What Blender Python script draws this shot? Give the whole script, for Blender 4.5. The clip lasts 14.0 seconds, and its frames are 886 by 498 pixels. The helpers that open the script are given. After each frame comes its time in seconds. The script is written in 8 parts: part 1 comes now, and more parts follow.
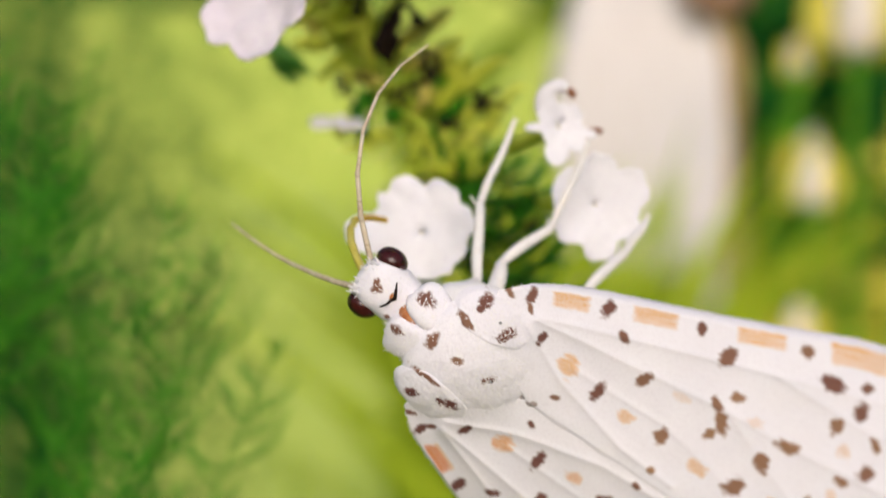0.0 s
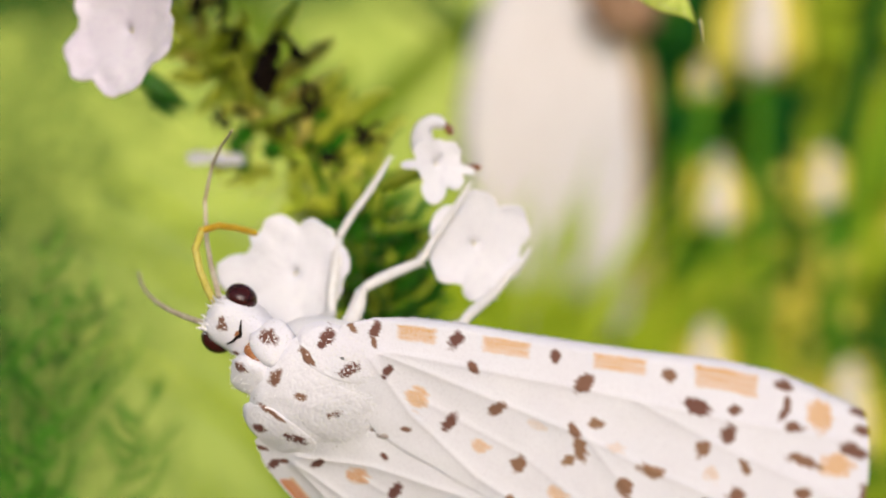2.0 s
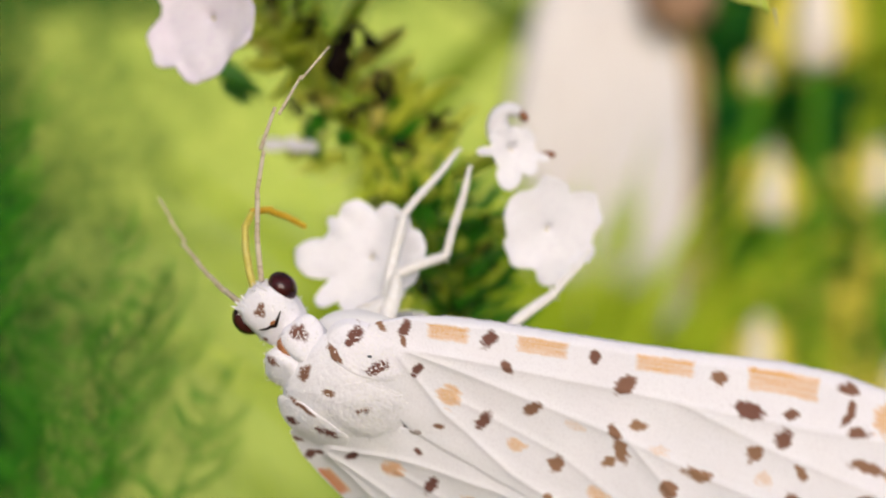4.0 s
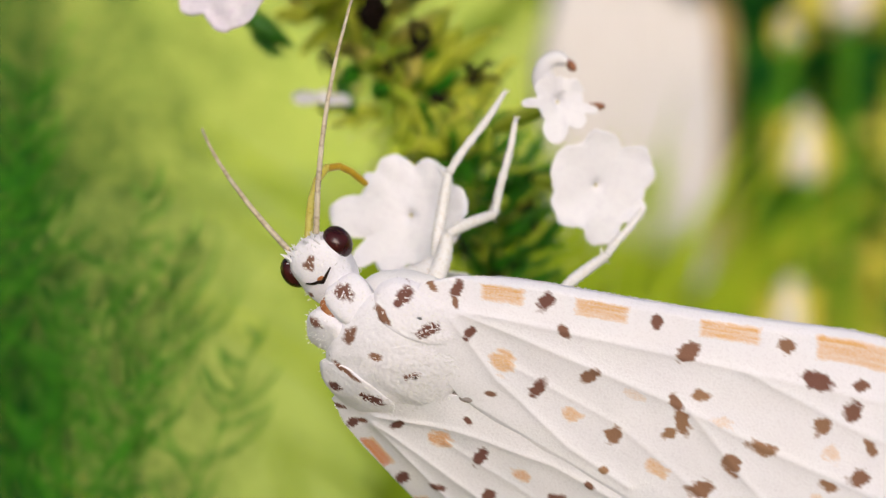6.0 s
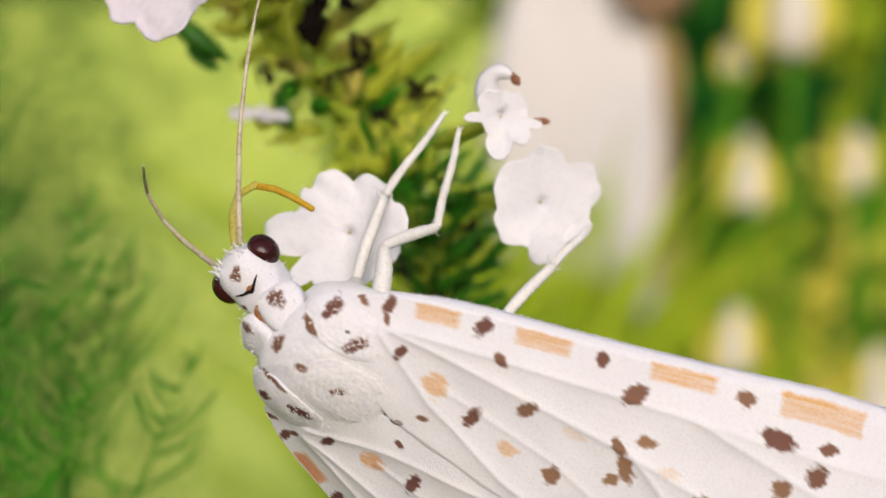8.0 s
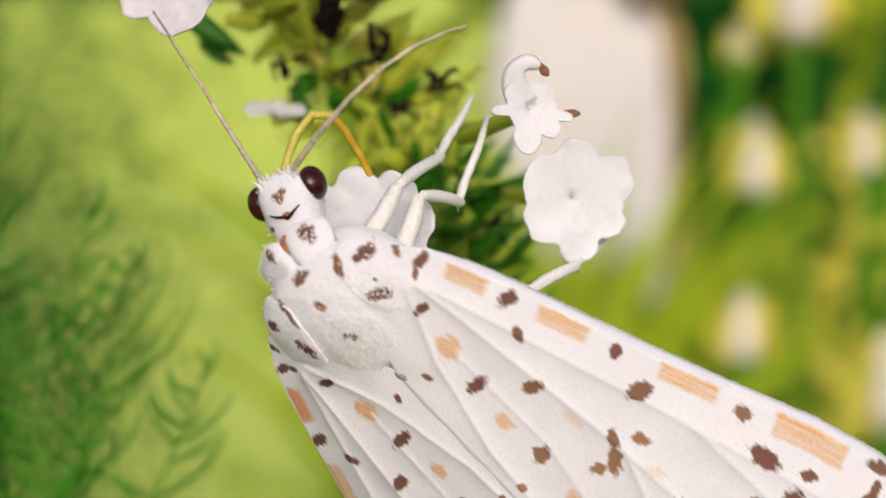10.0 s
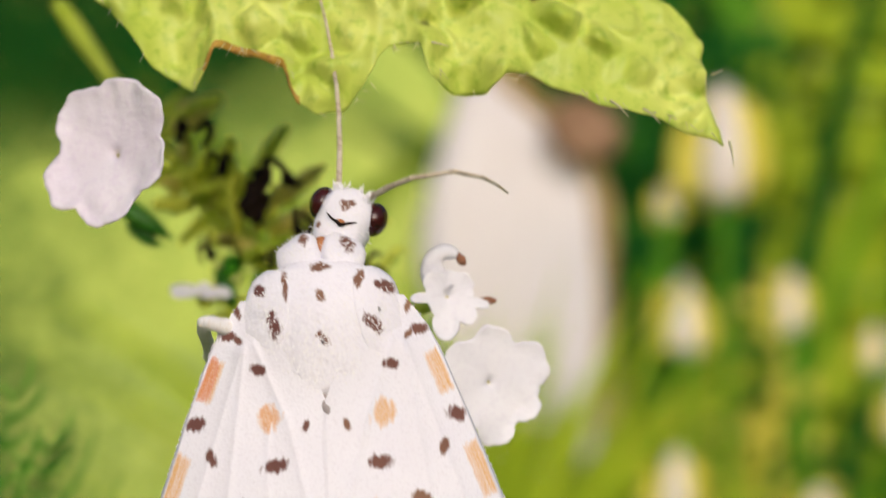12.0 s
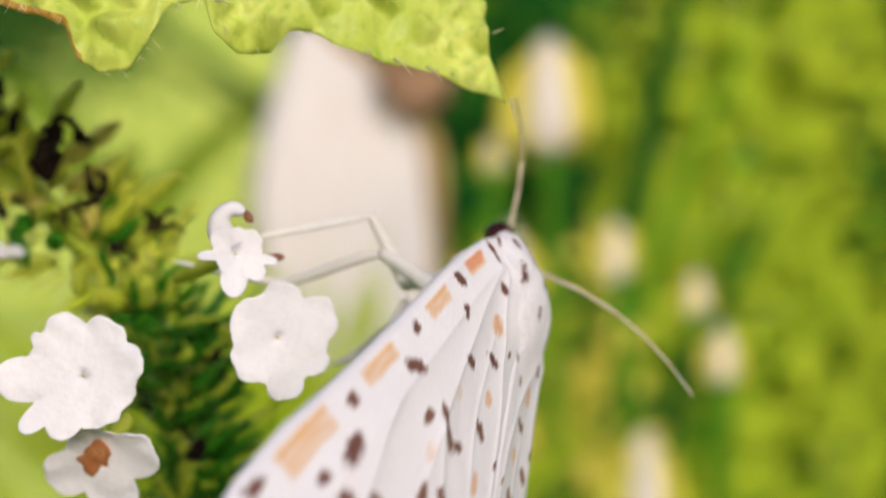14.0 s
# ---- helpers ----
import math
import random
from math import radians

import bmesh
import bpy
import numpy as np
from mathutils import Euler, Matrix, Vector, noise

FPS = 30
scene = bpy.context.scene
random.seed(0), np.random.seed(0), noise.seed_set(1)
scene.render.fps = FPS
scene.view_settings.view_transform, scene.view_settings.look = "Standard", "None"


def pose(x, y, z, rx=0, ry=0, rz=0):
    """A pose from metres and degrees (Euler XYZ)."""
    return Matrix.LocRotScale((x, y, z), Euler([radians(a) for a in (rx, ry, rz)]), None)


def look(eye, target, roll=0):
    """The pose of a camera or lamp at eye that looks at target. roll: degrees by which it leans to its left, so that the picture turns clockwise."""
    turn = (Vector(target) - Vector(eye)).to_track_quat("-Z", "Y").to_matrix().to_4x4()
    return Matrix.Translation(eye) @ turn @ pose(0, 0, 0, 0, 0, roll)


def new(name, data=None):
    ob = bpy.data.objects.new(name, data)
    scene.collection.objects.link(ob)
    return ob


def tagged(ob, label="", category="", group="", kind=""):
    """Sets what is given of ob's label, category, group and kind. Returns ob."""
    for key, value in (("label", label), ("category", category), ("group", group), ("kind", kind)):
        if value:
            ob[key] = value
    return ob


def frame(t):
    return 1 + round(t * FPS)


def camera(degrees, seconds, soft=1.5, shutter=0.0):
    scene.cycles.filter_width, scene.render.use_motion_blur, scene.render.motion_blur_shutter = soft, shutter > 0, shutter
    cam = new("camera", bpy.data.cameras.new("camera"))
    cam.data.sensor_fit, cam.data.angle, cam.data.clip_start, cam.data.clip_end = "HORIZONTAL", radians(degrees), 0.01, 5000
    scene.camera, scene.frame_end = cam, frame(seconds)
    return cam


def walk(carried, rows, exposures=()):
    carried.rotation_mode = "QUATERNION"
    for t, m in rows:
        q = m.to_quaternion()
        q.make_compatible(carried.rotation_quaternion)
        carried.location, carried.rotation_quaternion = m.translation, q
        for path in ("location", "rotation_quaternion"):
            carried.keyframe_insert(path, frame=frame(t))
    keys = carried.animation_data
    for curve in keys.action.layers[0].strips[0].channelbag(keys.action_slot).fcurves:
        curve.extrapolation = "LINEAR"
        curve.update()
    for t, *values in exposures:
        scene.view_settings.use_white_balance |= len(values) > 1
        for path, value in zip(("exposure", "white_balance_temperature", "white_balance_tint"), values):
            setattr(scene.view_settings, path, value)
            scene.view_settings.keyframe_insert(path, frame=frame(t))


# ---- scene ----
MM = 0.001  # the small things are drawn in millimetres

# ---- camera ----
cam = camera(32, 14.0, soft=1.2, shutter=0.5)
cam.data.dof.use_dof = True
cam.data.dof.focus_distance = 44.2 * MM
cam.data.dof.aperture_fstop = 50.0
CAMERA_ROWS = [
    (0, -0.330, -48.041, -0.686, 87.96, -0.49, 2.74),
    (0.5, 0.071, -47.747, -0.465, 89.48, 0.14, 2.75),
    (1, 0.845, -46.498, 0.020, 89.57, -0.18, 0.71),
    (1.5, 0.756, -46.198, -0.220, 89.08, -0.41, 0.90),
    (2, 0.989, -46.573, -0.018, 88.68, -0.05, -0.35),
    (2.5, 0.229, -47.093, -0.111, 89.57, -0.36, 2.46),
    (3, 0.213, -47.371, -0.459, 88.97, -0.36, 1.28),
    (3.2, 0.211, -47.376, -0.343, 88.06, -0.46, 1.36),
    (5.3, -0.176, -47.330, -0.235, 89.15, -0.13, 1.38),
    (5.5, -0.000, -46.796, -0.302, 88.06, 0.04, 0.29),
    (6, -0.620, -44.747, -0.479, 86.99, -0.30, 2.26),
    (6.5, -0.590, -43.123, -0.481, 86.67, -0.53, 2.60),
    (7, -1.050, -43.212, -0.578, 86.32, -0.37, 3.26),
    (7.5, -0.609, -43.316, -0.641, 87.81, -0.54, 0.42),
    (8, -0.476, -43.095, -0.890, 88.10, -0.60, 0.27),
    (8.2, -0.633, -42.520, -0.797, 87.80, -0.61, 1.99),
    (10.3, -1.252, -41.390, -0.528, 87.63, 0.28, 0.24),
    (10.5, -0.915, -41.553, -0.260, 88.29, 0.05, 1.55),
    (11, -0.770, -43.088, -0.221, 90.13, 0.48, -0.66),
    (11.5, -0.821, -43.553, -0.083, 91.71, 0.57, -2.63),
    (12, -0.807, -42.669, 0.341, 93.33, 0.39, -2.09),
    (12.5, 0.406, -40.854, 1.048, 93.92, 0.13, -3.37),
    (12.8, 0.247, -38.873, 1.009, 92.36, 0.34, -1.71),
    (13, 1.201, -38.636, 0.966, 90.82, 0.74, -2.62),
    (13.1, 1.047, -38.878, 1.095, 91.77, 0.69, -2.22),
    (13.3, 0.702, -38.832, 1.195, 90.64, 0.23, -2.46),
    (13.5, 0.782, -40.534, 1.034, 90.97, 0.59, -5.09),
    (13.8, 0.638, -43.057, 0.638, 91.91, 0.53, -7.92),
    (14, 0.732, -43.456, 0.448, 91.43, 1.24, -8.03),
]
walk(cam, [(t, pose(x * MM, y * MM, z * MM, rx, ry, rz)) for t, x, y, z, rx, ry, rz in CAMERA_ROWS],
     exposures=[(0.0, 0.29, 6150, 14), (8.2, 0.25, 6150, 14), (11.5, 0.30, 6150, 14), (12.2, 0.19, 6150, 14), (13.2, 0.26, 6150, 14), (14.0, 0.31, 6150, 14)])

# ---- world and sun ----
world = bpy.data.worlds.new("sky")
scene.world = world
world.use_nodes = True
nodes, links = world.node_tree.nodes, world.node_tree.links
sky = nodes.new("ShaderNodeTexSky")
sky.sky_type, sky.sun_disc = "NISHITA", False
sky.sun_elevation, sky.sun_rotation = radians(13), radians(172)
sky.dust_density = 4.0
links.new(sky.outputs[0], nodes["Background"].inputs[0])
nodes["Background"].inputs[1].default_value = 0.088
sun = new("sun", bpy.data.lights.new("sun", "SUN"))
sun.data.energy, sun.data.angle, sun.data.color = 2.3, radians(52), (1.0, 0.95, 0.92)
sun.matrix_world = look((0.14, -1.0, 0.22), (0, 0, 0))
tagged(sun, kind="structure")


# ---- materials ----
def shader(name, a, b, c=None, scale=2000.0, fine=9000.0, rough=0.6, bump=0.2, thin=0.0, metal=0.0, spec=0.4, sheen=0.0, stretch=(1, 1, 1), coat=0.0):
    """Two tones in large soft patches, a third in fine grain; bump from the grain; thin: share of light that passes through."""
    m = bpy.data.materials.new(name)
    m.use_nodes = True
    nt = m.node_tree
    n, l = nt.nodes, nt.links
    bsdf = n["Principled BSDF"]
    co = n.new("ShaderNodeTexCoord")
    mp = n.new("ShaderNodeMapping")
    mp.inputs["Scale"].default_value = stretch
    l.new(co.outputs["Object"], mp.inputs["Vector"])
    big, small = n.new("ShaderNodeTexNoise"), n.new("ShaderNodeTexNoise")
    big.inputs["Scale"].default_value, small.inputs["Scale"].default_value = scale, fine
    big.inputs["Detail"].default_value, small.inputs["Detail"].default_value = 3, 4
    l.new(mp.outputs[0], big.inputs["Vector"])
    l.new(mp.outputs[0], small.inputs["Vector"])
    r1 = n.new("ShaderNodeValToRGB")
    r1.color_ramp.elements[0].position, r1.color_ramp.elements[1].position = 0.35, 0.68
    r1.color_ramp.elements[0].color, r1.color_ramp.elements[1].color = (*a, 1), (*b, 1)
    l.new(big.outputs["Fac"], r1.inputs["Fac"])
    mix = n.new("ShaderNodeMix")
    mix.data_type = "RGBA"
    cc = c or tuple(0.6 * (p + q) / 2 for p, q in zip(a, b))
    mix.inputs["B"].default_value = (*cc, 1)
    r2 = n.new("ShaderNodeValToRGB")
    r2.color_ramp.elements[0].position, r2.color_ramp.elements[1].position = 0.5, 0.8
    l.new(small.outputs["Fac"], r2.inputs["Fac"])
    l.new(r2.outputs["Color"], mix.inputs["Factor"])
    l.new(r1.outputs["Color"], mix.inputs["A"])
    l.new(mix.outputs["Result"], bsdf.inputs["Base Color"])
    bsdf.inputs["Roughness"].default_value = rough
    bsdf.inputs["Metallic"].default_value = metal
    bsdf.inputs["Specular IOR Level"].default_value = spec
    bsdf.inputs["Sheen Weight"].default_value = sheen
    bsdf.inputs["Coat Weight"].default_value = coat
    if bump:
        bp = n.new("ShaderNodeBump")
        bp.inputs["Strength"].default_value, bp.inputs["Distance"].default_value = bump, 0.6 / fine
        l.new(small.outputs["Fac"], bp.inputs["Height"])
        l.new(bp.outputs["Normal"], bsdf.inputs["Normal"])
    if thin:
        tr, ms = n.new("ShaderNodeBsdfTranslucent"), n.new("ShaderNodeMixShader")
        ms.inputs[0].default_value = thin
        l.new(mix.outputs["Result"], tr.inputs["Color"])
        l.new(bsdf.outputs[0], ms.inputs[1])
        l.new(tr.outputs[0], ms.inputs[2])
        l.new(ms.outputs[0], n["Material Output"].inputs["Surface"])
    return m


def scaled_shader(name):
    """White wing scales with the pattern in the mesh's colours: red is brown, green is orange, blue is rose."""
    m = shader(name, (0.875, 0.855, 0.915), (0.90, 0.885, 0.94), (0.80, 0.775, 0.83), 600, 13000, 0.75, 0.28, sheen=0.0, spec=0.15)
    nt = m.node_tree
    n, l = nt.nodes, nt.links
    bsdf = n["Principled BSDF"]
    src = bsdf.inputs["Base Color"].links[0].from_socket
    at = n.new("ShaderNodeAttribute")
    at.attribute_name = "pattern"
    sep = n.new("ShaderNodeSeparateColor")
    l.new(at.outputs["Color"], sep.inputs[0])
    grain = n.new("ShaderNodeTexNoise")
    grain.inputs["Scale"].default_value, grain.inputs["Detail"].default_value = 26000, 3
    co = n.new("ShaderNodeTexCoord")
    streak = n.new("ShaderNodeMapping")
    streak.inputs["Scale"].default_value = (0.55, 1.2, 1.0)
    l.new(co.outputs["Object"], streak.inputs["Vector"])
    l.new(streak.outputs[0], grain.inputs["Vector"])
    brown = n.new("ShaderNodeMix")
    brown.data_type = "RGBA"
    brown.inputs["A"].default_value, brown.inputs["B"].default_value = (0.135, 0.042, 0.030, 1), (0.37, 0.205, 0.10, 1)
    l.new(at.outputs["Alpha"], brown.inputs["Factor"])
    for k, colour in ((1, (0.76, 0.43, 0.14)), (2, (0.72, 0.15, 0.05)), (0, None)):
        add = n.new("ShaderNodeMath")
        add.operation = "MULTIPLY_ADD"
        l.new(grain.outputs["Fac"], add.inputs[0])
        add.inputs[1].default_value = 0.7
        l.new(sep.outputs[k], add.inputs[2])
        ramp = n.new("ShaderNodeMapRange")
        ramp.inputs["From Min"].default_value, ramp.inputs["From Max"].default_value = 0.50, 1.22
        ramp.inputs["To Max"].default_value = 0.97
        l.new(add.outputs[0], ramp.inputs["Value"])
        mx = n.new("ShaderNodeMix")
        mx.data_type = "RGBA"
        if colour:
            mx.inputs["B"].default_value = (*colour, 1)
        else:
            l.new(brown.outputs["Result"], mx.inputs["B"])
        l.new(ramp.outputs[0], mx.inputs["Factor"])
        l.new(src, mx.inputs["A"])
        src = mx.outputs["Result"]
    l.new(src, bsdf.inputs["Base Color"])
    return m


SCALES = scaled_shader("white_scales")
FUR = shader("white_fur", (0.88, 0.865, 0.88), (0.91, 0.895, 0.91), (0.82, 0.80, 0.81), 800, 12000, 0.8, 0.3, sheen=0.2, spec=0.2)
EYE = shader("maroon_eye", (0.055, 0.009, 0.008), (0.022, 0.003, 0.004), (0.08, 0.014, 0.012), 1800, 30000, 0.24, 0.15, spec=0.5)
LIMB = shader("cream_limb", (0.84, 0.815, 0.79), (0.88, 0.86, 0.85), (0.73, 0.66, 0.58), 1200, 9000, 0.6, 0.35)
FEELER = shader("tan_feeler", (0.57, 0.47, 0.33), (0.70, 0.62, 0.48), (0.38, 0.28, 0.17), 1500, 7000, 0.55, 0.4)
AMBER = shader("amber_tongue", (0.78, 0.48, 0.03), (0.84, 0.60, 0.06), (0.65, 0.36, 0.02), 1500, 9000, 0.3, 0.2, thin=0.25)
LEMON = shader("lemon_tongue", (0.80, 0.70, 0.10), (0.84, 0.76, 0.22), (0.64, 0.50, 0.05), 1500, 9000, 0.3, 0.2, thin=0.25)
GREY = shader("grey_down", (0.36, 0.31, 0.30), (0.5, 0.45, 0.44), (0.2, 0.15, 0.14), 2000, 12000, 0.8, 0.4)
RUST = shader("rust_scales", (0.42, 0.14, 0.04), (0.55, 0.25, 0.10), (0.22, 0.07, 0.03), 3000, 15000, 0.7, 0.4)
PETAL = shader("white_petal", (0.89, 0.87, 0.925), (0.925, 0.91, 0.95), (0.85, 0.825, 0.885), 500, 5000, 0.5, 0.25, thin=0.1)
LILAC = shader("lilac_petal", (0.87, 0.80, 0.89), (0.91, 0.86, 0.92), (0.83, 0.74, 0.86), 450, 4000, 0.5, 0.25, thin=0.15)
WITHER = shader("withered_petal", (0.20, 0.07, 0.03), (0.36, 0.16, 0.08), (0.16, 0.05, 0.03), 1800, 9000, 0.6, 0.4)
YOLK = shader("yellow_throat", (0.58, 0.52, 0.10), (0.66, 0.60, 0.25), (0.45, 0.40, 0.08), 2500, 9000, 0.5, 0.2, thin=0.2)
STALK = shader("green_stalk", (0.50, 0.62, 0.04), (0.64, 0.73, 0.08), (0.36, 0.50, 0.02), 500, 5000, 0.45, 0.35, thin=0.1)
CALYX = shader("lime_calyx", (0.70, 0.77, 0.06), (0.82, 0.86, 0.12), (0.58, 0.70, 0.05), 500, 5000, 0.45, 0.35, thin=0.12)
STRAW = shader("straw_calyx", (0.72, 0.64, 0.12), (0.80, 0.74, 0.2), (0.50, 0.38, 0.08), 600, 5000, 0.6, 0.35, thin=0.1)
DEEP = shader("deep_green_bract", (0.03, 0.17, 0.010), (0.10, 0.32, 0.020), (0.015, 0.09, 0.008), 600, 5000, 0.35, 0.35, thin=0.15)
BLACK = shader("withered_black", (0.006, 0.004, 0.004), (0.018, 0.010, 0.008), (0.05, 0.022, 0.014), 1500, 8000, 0.7, 0.5, spec=0.1)
HAIR = shader("pale_hair", (0.60, 0.58, 0.30), (0.70, 0.68, 0.45), None, 900, 5000, 0.4, 0, thin=0.1)
LEAF = shader("lime_leaf", (0.58, 0.71, 0.09), (0.80, 0.87, 0.20), (0.42, 0.60, 0.05), 420, 2600, 0.40, 0.25, thin=0.2, spec=0.4)
SCORCH = shader("scorched_edge", (0.42, 0.22, 0.03), (0.55, 0.34, 0.05), (0.25, 0.10, 0.02), 1500, 7000, 0.6, 0.3)
CHALK = shader("whitewashed_wood", (0.80, 0.75, 0.745), (0.84, 0.795, 0.79), (0.71, 0.65, 0.62), 60, 500, 0.8, 0.3, stretch=(1, 1, 0.12))
HUSK = shader("brown_husk", (0.27, 0.15, 0.075), (0.42, 0.26, 0.15), (0.12, 0.06, 0.03), 200, 1500, 0.7, 0.4)
PARSNIP = shader("yellow_bract", (0.80, 0.70, 0.05), (0.86, 0.78, 0.12), (0.66, 0.58, 0.04), 100, 900, 0.6, 0.2, thin=0.15)
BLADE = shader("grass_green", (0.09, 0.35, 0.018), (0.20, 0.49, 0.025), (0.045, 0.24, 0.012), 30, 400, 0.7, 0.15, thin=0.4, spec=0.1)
# the same grass with shade put into its colour
SHADY = shader("shade_painted_grass", (0.012, 0.10, 0.014), (0.03, 0.18, 0.022), (0.006, 0.055, 0.009), 30, 400, 0.7, 0.15, thin=0.3, spec=0.05)
# and the same grass with full sunlight put into its colour
SUNLIT = shader("sun_painted_grass", (0.43, 0.57, 0.025), (0.55, 0.67, 0.035), (0.31, 0.50, 0.015), 30, 400, 0.7, 0.15, thin=0.25, spec=0.1)
FROND = shader("fern_green", (0.055, 0.29, 0.015), (0.10, 0.38, 0.02), (0.03, 0.20, 0.012), 300, 2500, 0.6, 0.15, thin=0.3, spec=0.1)
OLIVE = shader("olive_blade", (0.27, 0.40, 0.03), (0.36, 0.48, 0.04), (0.19, 0.32, 0.02), 30, 400, 0.7, 0.15, thin=0.4, spec=0.1)
CREAM = shader("cream_petal", (0.84, 0.76, 0.66), (0.88, 0.82, 0.74), (0.74, 0.62, 0.48), 120, 900, 0.6, 0.2)
OCHRE = shader("ochre_bark", (0.42, 0.29, 0.10), (0.56, 0.42, 0.18), (0.28, 0.17, 0.06), 60, 500, 0.8, 0.3, stretch=(1, 1, 0.2))
MEADOW = shader("meadow_turf", (0.13, 0.17, 0.04), (0.19, 0.23, 0.06), (0.09, 0.12, 0.025), 6, 60, 0.8, 0.4, spec=0.05)
HEDGE = shader("far_foliage", (0.385, 0.50, 0.10), (0.50, 0.60, 0.13), (0.29, 0.41, 0.065), 5, 40, 0.8, 0.3, spec=0.05)


# ---- building helpers ----
def mesh_object(name, bm, mat, parent=None, label="", smooth=True):
    me = bpy.data.meshes.new(name)
    bm.to_mesh(me)
    bm.free()
    me.transform(Matrix.Scale(MM, 4))
    for m in mat if isinstance(mat, (list, tuple)) else (mat,):
        me.materials.append(m)
    if smooth:
        me.shade_smooth()
    ob = new(name, me)
    if parent:
        ob.parent = parent
    return tagged(ob, label)


def part(name, bm, mat, parent, label=""):
    return mesh_object(name, bm, mat, parent, label)


def thing(name, label, category, at=(0, 0, 0), group="", kind=""):
    ob = new(name)
    ob.location = Vector(at) * MM
    ob.empty_display_size = 0.002
    return tagged(ob, label, category, group, kind)


def tube(bm, pts, radii, n=10, cap=True, mat=0):
    """A tube along points; radii one for each point."""
    pts = [Vector(p) for p in pts]
    rings, side = [], None
    for i, p in enumerate(pts):
        d = (pts[min(i + 1, len(pts) - 1)] - pts[max(i - 1, 0)]).normalized()
        if side is None:
            side = d.orthogonal().normalized()
        side = (side - d * side.dot(d)).normalized()
        up = d.cross(side)
        rings.append([bm.verts.new(p + radii[i] * (math.cos(a) * side + math.sin(a) * up))
                      for a in (2 * math.pi * k / n for k in range(n))])
    faces = []
    for a, b in zip(rings, rings[1:]):
        faces += [bm.faces.new((a[k], a[(k + 1) % n], b[(k + 1) % n], b[k])) for k in range(n)]
    if cap:
        faces += [bm.faces.new(rings[0][::-1]), bm.faces.new(rings[-1])]
    for f in faces:
        f.material_index = mat
    return bm


def blob(bm, centre, radii, turn=(0, 0, 0), rough=0.0, power=1.0, seg=28, freq=1.5):
    """A superellipsoid with an uneven skin."""
    rot = Euler([radians(a) for a in turn]).to_matrix()
    cen = Vector(centre)

    def curve(v):
        return math.copysign(abs(v) ** power, v)

    rows = []
    half = seg // 2
    for i in range(half + 1):
        la = -math.pi / 2 + math.pi * i / half
        row = []
        for k in range(seg):
            lo = 2 * math.pi * k / seg
            v = Vector((curve(math.cos(la)) * curve(math.cos(lo)), curve(math.cos(la)) * curve(math.sin(lo)), curve(math.sin(la))))
            v = Vector((v.x * radii[0], v.y * radii[1], v.z * radii[2]))
            if rough:
                v *= 1 + rough * noise.noise((v + cen) * freq)
            row.append(v)
        rows.append(row)
    verts = [[bm.verts.new(cen + rot @ v) for v in (row if 0 < i < half else row[:1])] for i, row in enumerate(rows)]
    for i in range(half):
        a, b = verts[i], verts[i + 1]
        for k in range(seg):
            q = [a[k % len(a)], a[(k + 1) % len(a)], b[(k + 1) % len(b)], b[k % len(b)]]
            q = list(dict.fromkeys(q))
            if len(q) > 2:
                bm.faces.new(q)
    return bm


def spline(points, n):
    """A smooth line through points."""
    p = [Vector(q) for q in points]
    p = [2 * p[0] - p[1]] + p + [2 * p[-1] - p[-2]]
    out = []
    segs = len(p) - 3
    for i in range(n + 1):
        s = segs * i / n
        k = min(int(s), segs - 1)
        t = s - k
        a, b, c, d = p[k:k + 4]
        out.append(0.5 * (2 * b + (c - a) * t + (2 * a - 5 * b + 4 * c - d) * t * t + (3 * b - a - 3 * c + d) * t ** 3))
    return out


def lerp_list(x, table):
    """Piecewise smooth value at x from (x, value) pairs in rising x."""
    xs = [a for a, _ in table]
    if x <= xs[0]:
        return table[0][1]
    for (a, va), (b, vb) in zip(table, table[1:]):
        if x <= b:
            t = (x - a) / (b - a)
            return va + (vb - va) * t
    return table[-1][1]


def pydata(name, verts, faces, mat, label="", category="", kind="", smooth=True):
    me = bpy.data.meshes.new(name)
    me.from_pydata([tuple(v) for v in verts], [], faces)
    me.transform(Matrix.Scale(MM, 4))
    me.materials.append(mat)
    if smooth:
        me.shade_smooth()
    return tagged(new(name, me), label, category, kind=kind)


# ---- the moth: x forward, y to its left, z up, origin on the thorax ----
COSTA = [(-19.5, 7.6), (-18.6, 8.2), (-17.0, 8.5), (-14.3, 8.18), (-12.8, 7.95), (-10.7, 7.35), (-8.0, 6.3), (-5.1, 5.2), (-2.0, 4.05), (-0.5, 3.45), (0.5, 2.95), (1.3, 2.3)]
# brown spots: x, y, two half axes, turn in degrees, how faded
BROWN = [(-2.01, 3.63, .31, .23, 88, .10), (-5.11, 4.80, .25, .18, 17, .20), (-8.95, 6.12, .33, .20, 172, .55), (-2.98, 3.23, .28, .14, 17, .30),
         (-6.44, 4.57, .42, .26, 126, .35), (-3.34, 1.44, .38, .22, 104, .15), (-4.42, 2.53, .33, .23, 114, .45), (-7.53, 3.76, .34, .18, 164, .80),
         (-6.99, 3.20, .34, .18, 25, .50), (-7.57, 2.81, .50, .24, 41, .70), (-7.45, 2.31, .30, .19, 134, .85), (-6.08, 1.41, .31, .27, 58, .60)]
